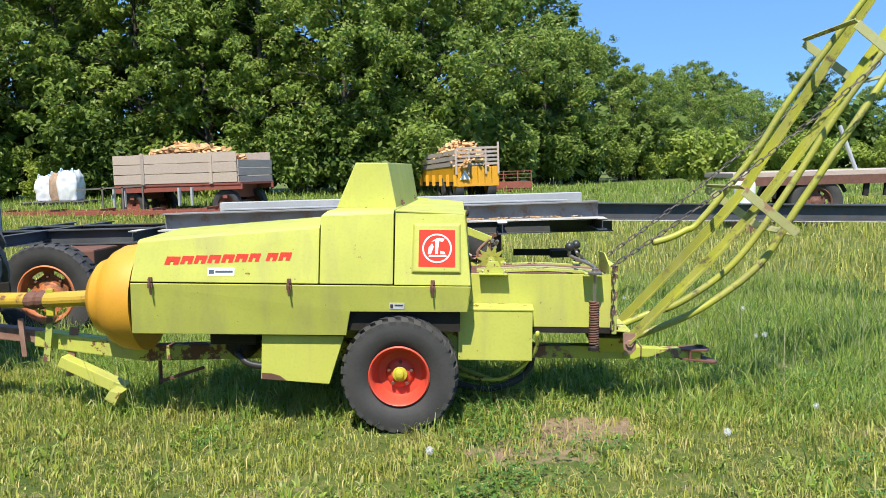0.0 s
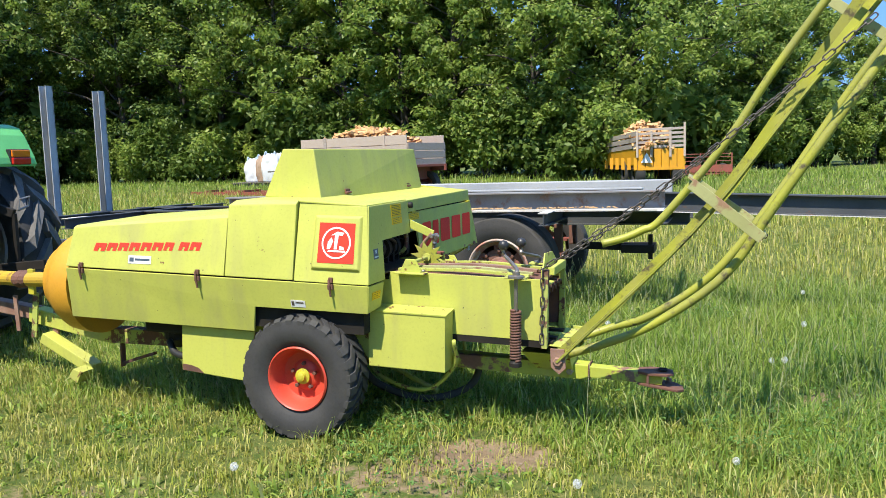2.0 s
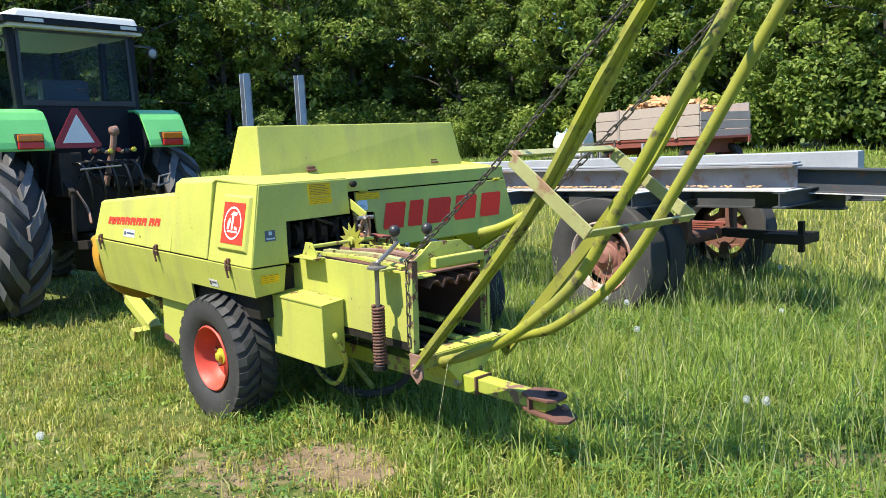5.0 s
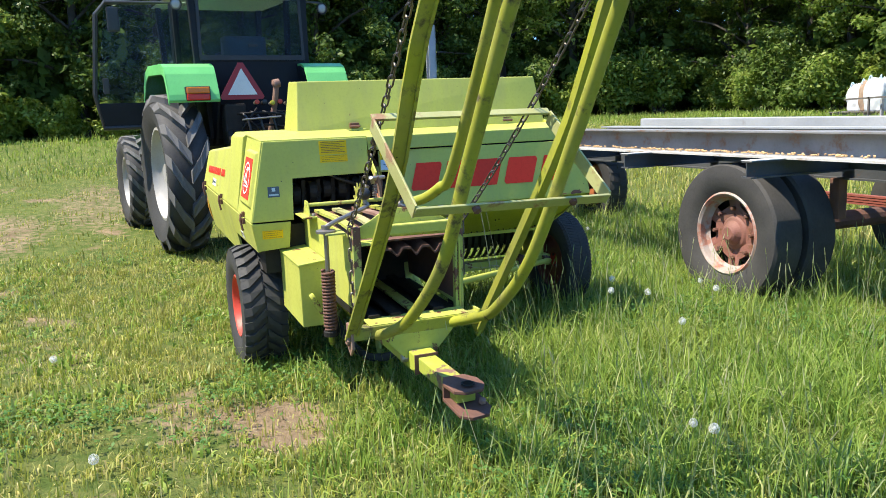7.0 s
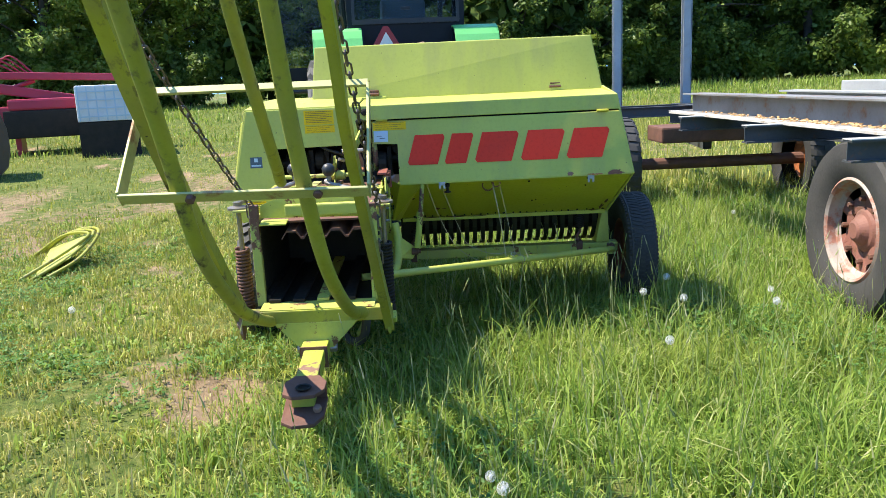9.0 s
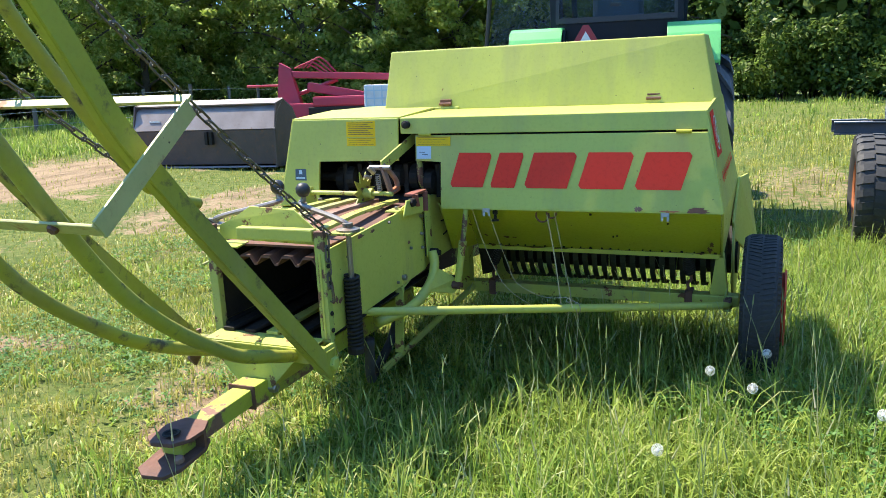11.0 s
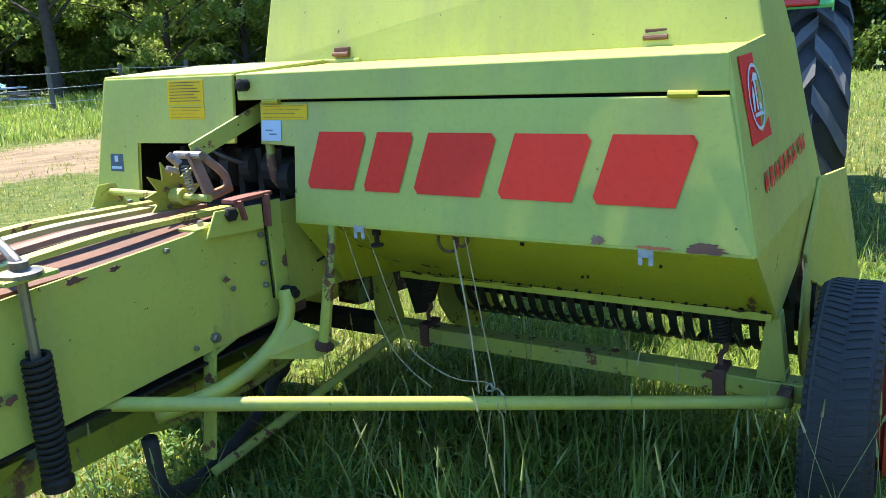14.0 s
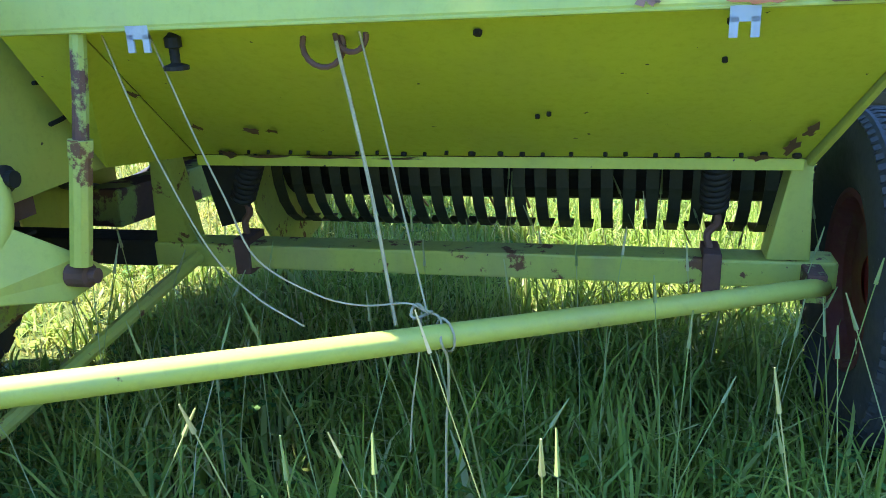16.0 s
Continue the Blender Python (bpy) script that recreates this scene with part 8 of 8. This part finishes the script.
# darker leaf colours west of x = -17 stand in for the corner's shade
x = -33.0
while x < 24:
    s = 1.0 if x < -3 else max(0.62, 1.0 - 0.025 * (x + 3))
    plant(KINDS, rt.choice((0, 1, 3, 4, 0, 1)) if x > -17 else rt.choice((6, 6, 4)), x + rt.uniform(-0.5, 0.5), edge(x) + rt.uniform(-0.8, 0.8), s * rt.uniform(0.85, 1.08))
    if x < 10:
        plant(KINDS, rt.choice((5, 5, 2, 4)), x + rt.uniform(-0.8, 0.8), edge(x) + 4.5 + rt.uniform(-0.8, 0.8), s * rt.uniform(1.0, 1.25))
    x += 2.6
x = 14.0
while x < 70:
    plant(KINDS, rt.choice((0, 2, 3, 1)), x, 74 + rt.uniform(-4, 4) - max(0.0, x - 40) * 0.6, rt.uniform(0.75, 0.95))
    for k in range(2):
        plant(BUSHES, rt.choice((0, 1, 3)), x + 2.1 * k, 69 + rt.uniform(-2, 2) - max(0.0, x - 40) * 0.6, rt.uniform(1.7, 2.6))
    x += 4.2
# southern trees get the sun-coloured leaves, most northern ones the shade-coloured
y = 22.0
while y > -36:
    xx = -27.5 + 1.2 * math.sin(y * 0.35) + max(0.0, -y - 12) * 0.35
    south = y < -9
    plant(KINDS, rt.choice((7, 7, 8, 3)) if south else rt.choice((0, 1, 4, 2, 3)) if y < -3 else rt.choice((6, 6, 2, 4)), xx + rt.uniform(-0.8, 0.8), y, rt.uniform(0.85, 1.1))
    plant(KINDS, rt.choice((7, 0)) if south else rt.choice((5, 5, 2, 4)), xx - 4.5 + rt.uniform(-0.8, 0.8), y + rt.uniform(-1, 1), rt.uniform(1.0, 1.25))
    if not south:
        plant(KINDS, 5, xx - 9.5 + rt.uniform(-0.8, 0.8), y + 0.7, rt.uniform(1.2, 1.4))
    y -= 2.9
for x, y, k, s in ((-17.7, -21.0, 7, 0.82), (-14.0, -22.0, 8, 0.92), (-21.5, -21.0, 7, 0.9), (-15.5, -28.5, 7, 1.0), (-10.5, -31, 1, 1.0), (-5.5, -33, 0, 1.0), (-13, -35, 7, 1.1), (-1, -36, 2, 1.0), (4, -38, 0, 1.0), (-22, -28, 7, 1.05)):
    plant(KINDS, k, x, y, s)
x = -34.0
while x < 12:
    plant(BUSHES, rt.choice((0, 0, 2, 1)), x, edge(x) - 1.6 + rt.uniform(-0.5, 0.5), rt.uniform(0.8, 1.3))
    plant(BUSHES, 3, x + 0.8, edge(x) + 1.4, rt.uniform(1.1, 1.6))
    x += 1.9
y = 22.0
while y > -30:
    xx = -26 + 1.2 * math.sin(y * 0.35) + max(0.0, -y - 12) * 0.35
    plant(BUSHES, rt.choice((0, 4, 4)) if y < -9 else rt.choice((0, 2, 1, 2)), xx + rt.uniform(-0.4, 0.4), y, rt.uniform(0.8, 1.3))
    plant(BUSHES, 4 if y < -9 else 3, xx - 2.6, y + 1, rt.uniform(1.2, 1.7))
    y -= 2.0
for i in range(26):
    x = -30 + 1.9 * i
    y = -37.5 + 0.06 * (x + 8) ** 2 * 0.3 + rt.uniform(-1, 1)
    plant(BUSHES, 4, x, y, rt.uniform(1.3, 2.0))
    if i % 2:
        plant(KINDS, rt.choice((7, 0, 1)), x + 0.6, y - 3.5, rt.uniform(1.0, 1.2))
for x, y in ((9.5, 27), (12, 30), (16, 33), (20, 42), (25, 46)):
    plant(BUSHES, rt.choice((0, 1)), x, y, rt.uniform(0.9, 1.3))


# ---- grass ----
gr = np.random.default_rng(5)
TAU = 2 * math.pi


def blades(name, label, n, place, height, width, material, lean=0.5, tuft=12, spread=0.035, segs=3):
    """Tufts of curved tapering blades that bend over, each of a few quads."""
    xy = place(n // tuft)
    k = len(xy)
    size = gr.gamma(5.0, 0.2, k)
    bow = gr.uniform(0, TAU, k)
    own = np.repeat(np.arange(k), tuft)
    n = len(own)
    xy = xy[own] + gr.normal(0, spread, (n, 2)) * np.clip(size[own], 0.6, 1.6)[:, None]
    z = np.array([rise(a, b) for a, b in xy])
    h = height(xy) * np.clip(size[own], 0.45, 1.7) * gr.uniform(0.6, 1.25, n)
    a = np.where(gr.random(n) < 0.55, bow[own] + gr.normal(0, 0.7, n), gr.uniform(0, TAU, n))
    l = np.clip(np.abs(gr.normal(0, lean, n)) + 0.12, 0, 1.9)
    d = np.stack([np.cos(a), np.sin(a), np.zeros(n)], 1)
    turn = a + gr.normal(0, 0.6, n)
    s = np.stack([-np.sin(turn), np.cos(turn), np.zeros(n)], 1)
    w = (width * gr.uniform(0.6, 1.4, n))[:, None]
    up = np.array([0, 0, 1.0])
    pts = [np.concatenate([xy, (z - 0.01)[:, None]], 1)]
    bent = 0.15 * l
    for _ in range(segs):
        pts.append(pts[-1] + (up * np.cos(bent)[:, None] + d * np.sin(bent)[:, None]) * (h / segs)[:, None])
        bent = bent + 2.25 / segs * l
    v = []
    for p, f in zip(pts, (0.8, 1.0, 0.75, 0.10) if segs == 3 else (0.9, 0.9, 0.10)):
        v += [p - s * w * f, p + s * w * f]
    v = np.stack(v, 1)
    v[:, 2:, 2] = np.maximum(v[:, 2:, 2], z[:, None] + 0.006)
    k = v.shape[1]
    v = v.reshape(-1, 3)
    i = np.arange(n)[:, None] * k
    f = np.concatenate([i + np.array([2 * j, 2 * j + 1, 2 * j + 3, 2 * j + 2]) for j in range(segs)], 1).reshape(-1, 4)
    return tagged(new(name, mesh_object(name, v, f, material)), label, "grass", kind="stuff")


BARE = np.vectorize(bare)


def clump(xy, s=1.7):
    return np.array([noise.noise(Vector((a * s, b * s, 3.0))) for a, b in xy])


def tallness(xy):
    """0 where the grass is short and dry, 1 where it stands tall."""
    x, y = xy[:, 0], xy[:, 1]
    t = np.clip((y + 0.15 + 0.25 * np.clip(x - 1.2, 0, 3) + 0.5 * clump(xy, 0.9)) / 1.5, 0, 1)
    t = t * np.clip((x + 3.4) / 1.5 + np.clip(y - 2.2, 0, 1) * 2, 0.25, 1)
    return t


def in_box(x0, x1, y0, y1, keep):
    def place(n):
        xy = np.stack([gr.uniform(x0, x1, n), gr.uniform(y0, y1, n)], 1)
        return xy[gr.random(n) < keep(xy)]
    return place


def near_camera(xy):
    """Bare where the ground is bare, thinner away from the machine."""
    x, y = xy[:, 0], xy[:, 1]
    rim = np.minimum(np.minimum(x + 4.5, 5.1 - x), np.minimum(y + 4.2, 6.0 - y)) + 0.7 * clump(xy, 1.1)
    return np.clip(1.15 - BARE(x, y) * 1.05, 0.04, 1) * np.clip(rim / 1.2 + 0.2, 0, 1)


blades("short_grass", "short sunlit meadow grass, partly dry", 190000, in_box(-4.5, 5.0, -4.2, 1.6, lambda p: near_camera(p) * np.clip(1.15 - tallness(p), 0, 1) * np.clip(0.8 + 1.2 * clump(p, 4.1), 0.3, 1)), lambda p: 0.050 + 0.05 * tallness(p) + 0.055 * np.clip(clump(p, 2.3) + 0.15, 0, 1), 0.0033, GRASS_DRY, 1.0, 9, 0.035, 2)
blades("tall_grass", "tall green meadow grass round the machines", 400000, in_box(-4.5, 5.2, -1.0, 6.0, lambda p: near_camera(p) * np.clip(tallness(p) * 1.3, 0, 1) * np.clip(0.80 + 1.3 * clump(p, 3.4), 0.22, 1)), lambda p: 0.100 + 0.065 * tallness(p) + 0.10 * clump(p, 3.0), 0.0031, GRASS, 1.25, 14, 0.045)
blades("weed_leaves", "low broad weed leaves among the grass", 60000, in_box(-4.5, 5.0, -3.8, 4.5, lambda p: near_camera(p) * np.clip(0.35 + 1.5 * clump(p, 1.6), 0, 1)), lambda p: 0.070 + 0.05 * tallness(p), 0.0080, GRASS, 1.5, 7, 0.022)
blades("outer_grass", "meadow grass farther off", 250000, in_box(-17, 14, -16, 16, lambda p: np.clip(1.05 - BARE(p[:, 0], p[:, 1]) * 1.15, 0.02, 1) * ~((p[:, 0] > -3.7) & (p[:, 0] < 4.3) & (p[:, 1] > -3.4) & (p[:, 1] < 5.2)) * np.clip(0.8 + clump(p, 1.3), 0.3, 1)), lambda p: 0.065 + 0.14 * np.clip((p[:, 1] - 1) / 3, 0, 1) + 0.05 * clump(p, 0.7), 0.0062, GRASS_DRY, 0.9, 6, 0.10, 2)
blades("far_grass", "long grass along the wood's edge", 210000, in_box(-30, 16, -24, 27, lambda p: (np.hypot(p[:, 0], p[:, 1]) > 13) * np.clip(1.0 - BARE(p[:, 0], p[:, 1]) * 1.3, 0.0, 1) * np.clip((np.abs(p[:, 1]) - 9) / 5 + (p[:, 0] < -15), 0.45, 1)), lambda p: 0.17 + 0.12 * clump(p, 0.4), 0.0115, GRASS, 0.8, 7, 0.16, 2)

blades("verge_grass", "long green grass between the track and the wire fence", 66000, in_box(-27, -3, -18.5, -11.6, lambda p: np.clip(1.0 - BARE(p[:, 0], p[:, 1]) * 1.6, 0.0, 1)), lambda p: 0.20 + 0.12 * clump(p, 0.6), 0.010, GRASS, 0.9, 8, 0.14, 2)


def clover(n):
    """Low three-leaved clover plants in loose patches."""
    c = in_box(-4.5, 5.0, -4.0, 4.6, lambda p: near_camera(p) * np.clip(1.9 * clump(p, 0.8) + 0.5 * clump(p, 3.1), 0, 1))(n)
    k = len(c)
    h = gr.uniform(0.03, 0.085, k) * (0.8 + 0.9 * tallness(c))
    z = np.array([rise(a, b) for a, b in c]) + h
    a0 = gr.uniform(0, TAU, k)
    v = []
    for j in range(3):
        a = a0 + TAU * j / 3
        d = np.stack([np.cos(a), np.sin(a), gr.normal(0.05, 0.35, k)], 1)
        e = np.stack([-np.sin(a), np.cos(a), gr.normal(0, 0.30, k)], 1)
        s = gr.uniform(0.008, 0.014, k)[:, None]
        o = np.concatenate([c, z[:, None]], 1)
        v.append(np.stack([o, o + d * s + e * s * 0.62, o + d * s * 1.75, o + d * s - e * s * 0.62], 1))
    v = np.concatenate(v, 0).reshape(-1, 3)
    f = np.arange(len(v)).reshape(-1, 4)
    return tagged(new("clover", mesh_object("clover", v, f, CLOVER)), "low green clover leaves among the grass", "clover", kind="stuff")


clover(90000)


def stalks(n):
    """Thin upright stems with narrow seed heads."""
    xy = in_box(-2.5, 4.2, -0.6, 5.5, lambda p: np.clip(tallness(p), 0, 1) ** 2)(n)
    bm = bm_new()
    for a, b in xy:
        h = random.uniform(0.30, 0.52)
        t = random.uniform(0, 6.28)
        l = random.uniform(0.02, 0.14)
        z = rise(a, b)
        p0, p1, p2 = Vector((a, b, z)), Vector((a + 0.4 * l * math.cos(t), b + 0.4 * l * math.sin(t), z + 0.6 * h)), Vector((a + l * math.cos(t), b + l * math.sin(t), z + h))
        tube(bm, [p0, p1, p2], 0.0011, 3, False)
        d = (p2 - p1).normalized()
        tube(bm, [p2 - d * 0.01, p2 + d * 0.012, p2 + d * random.uniform(0.03, 0.055)], 0.0035, 4, True, 0.0012)
    me = bpy.data.meshes.new("seed_stalks")
    bm.to_mesh(me)
    bm.free()
    me.materials.append(SEEDHEAD)
    return tagged(new("seed_stalks", me), "thin pale flowering grass stalks", "grass", kind="stuff")


stalks(1500)

# dandelion clocks: a pale ball of radial hairs on a thin stem
CLOCKS = [(0.40, 2.29), (0.68, 2.09), (0.83, 2.25), (0.74, 2.72), (0.95, 2.66), (1.45, 2.00), (2.526, 1.17), (1.71, -0.82), (0.25, -1.02),
          (2.31, -0.40), (2.6, 1.2), (2.8, 2.3), (1.9, 3.0), (2.9, 3.6), (1.2, 4.6), (-1.6, 3.4)]


def dandelion_clock():
    t = thing("dandelion_clock", "white dandelion clock on a thin stem in the grass", "dandelion", "dandelion clocks in the meadow")
    part("stem", tube(bm_new(), [(0, 0, -0.30), (0.008, 0, -0.15), (0, 0, 0)], 0.0022, 5), GRASS, t, "pale hollow stem")
    part("seed_core", lathe(bm_new(), [(0, -0.009), (0.006, -0.006), (0.009, 0), (0.006, 0.006), (0, 0.009)], Matrix.Identity(4), 14), FLUFF, t)
    bm = bm_new()
    k = 120
    for i in range(k):
        zz = 1 - 2 * (i + 0.5) / k
        a = i * 2.39996
        d = Vector((math.sqrt(1 - zz * zz) * math.cos(a), math.sqrt(1 - zz * zz) * math.sin(a), zz))
        s = d.cross(Vector((0.3, 0.5, 0.8))).normalized()
        u = d.cross(s)
        tip = d * 0.021
        face(bm, [d * 0.003, tip + s * 0.0006, tip - s * 0.0006])
        face(bm, [tip, tip + s * 0.0036 + d * 0.0022, tip + u * 0.0036 + d * 0.0022])
        face(bm, [tip, tip - s * 0.0036 + d * 0.0022, tip - u * 0.0036 + d * 0.0022])
    part("seed_ball", bm, FLUFF, t, "round ball of white fluff")
    return t


clock = dandelion_clock()
for i, (x, y) in enumerate(CLOCKS):
    h = 0.30 if y > 0.5 else 0.24
    m = Matrix.Translation((x, y, rise(x, y) + h)) @ Matrix.Rotation(i * 1.3, 4, "Z") @ Matrix.Diagonal((0.98, 0.98, 1.0, 1) if i % 3 else (0.82, 0.82, 0.85, 1))
    if i == 0:
        clock.matrix_basis = m
    else:
        copy_thing(clock, m)
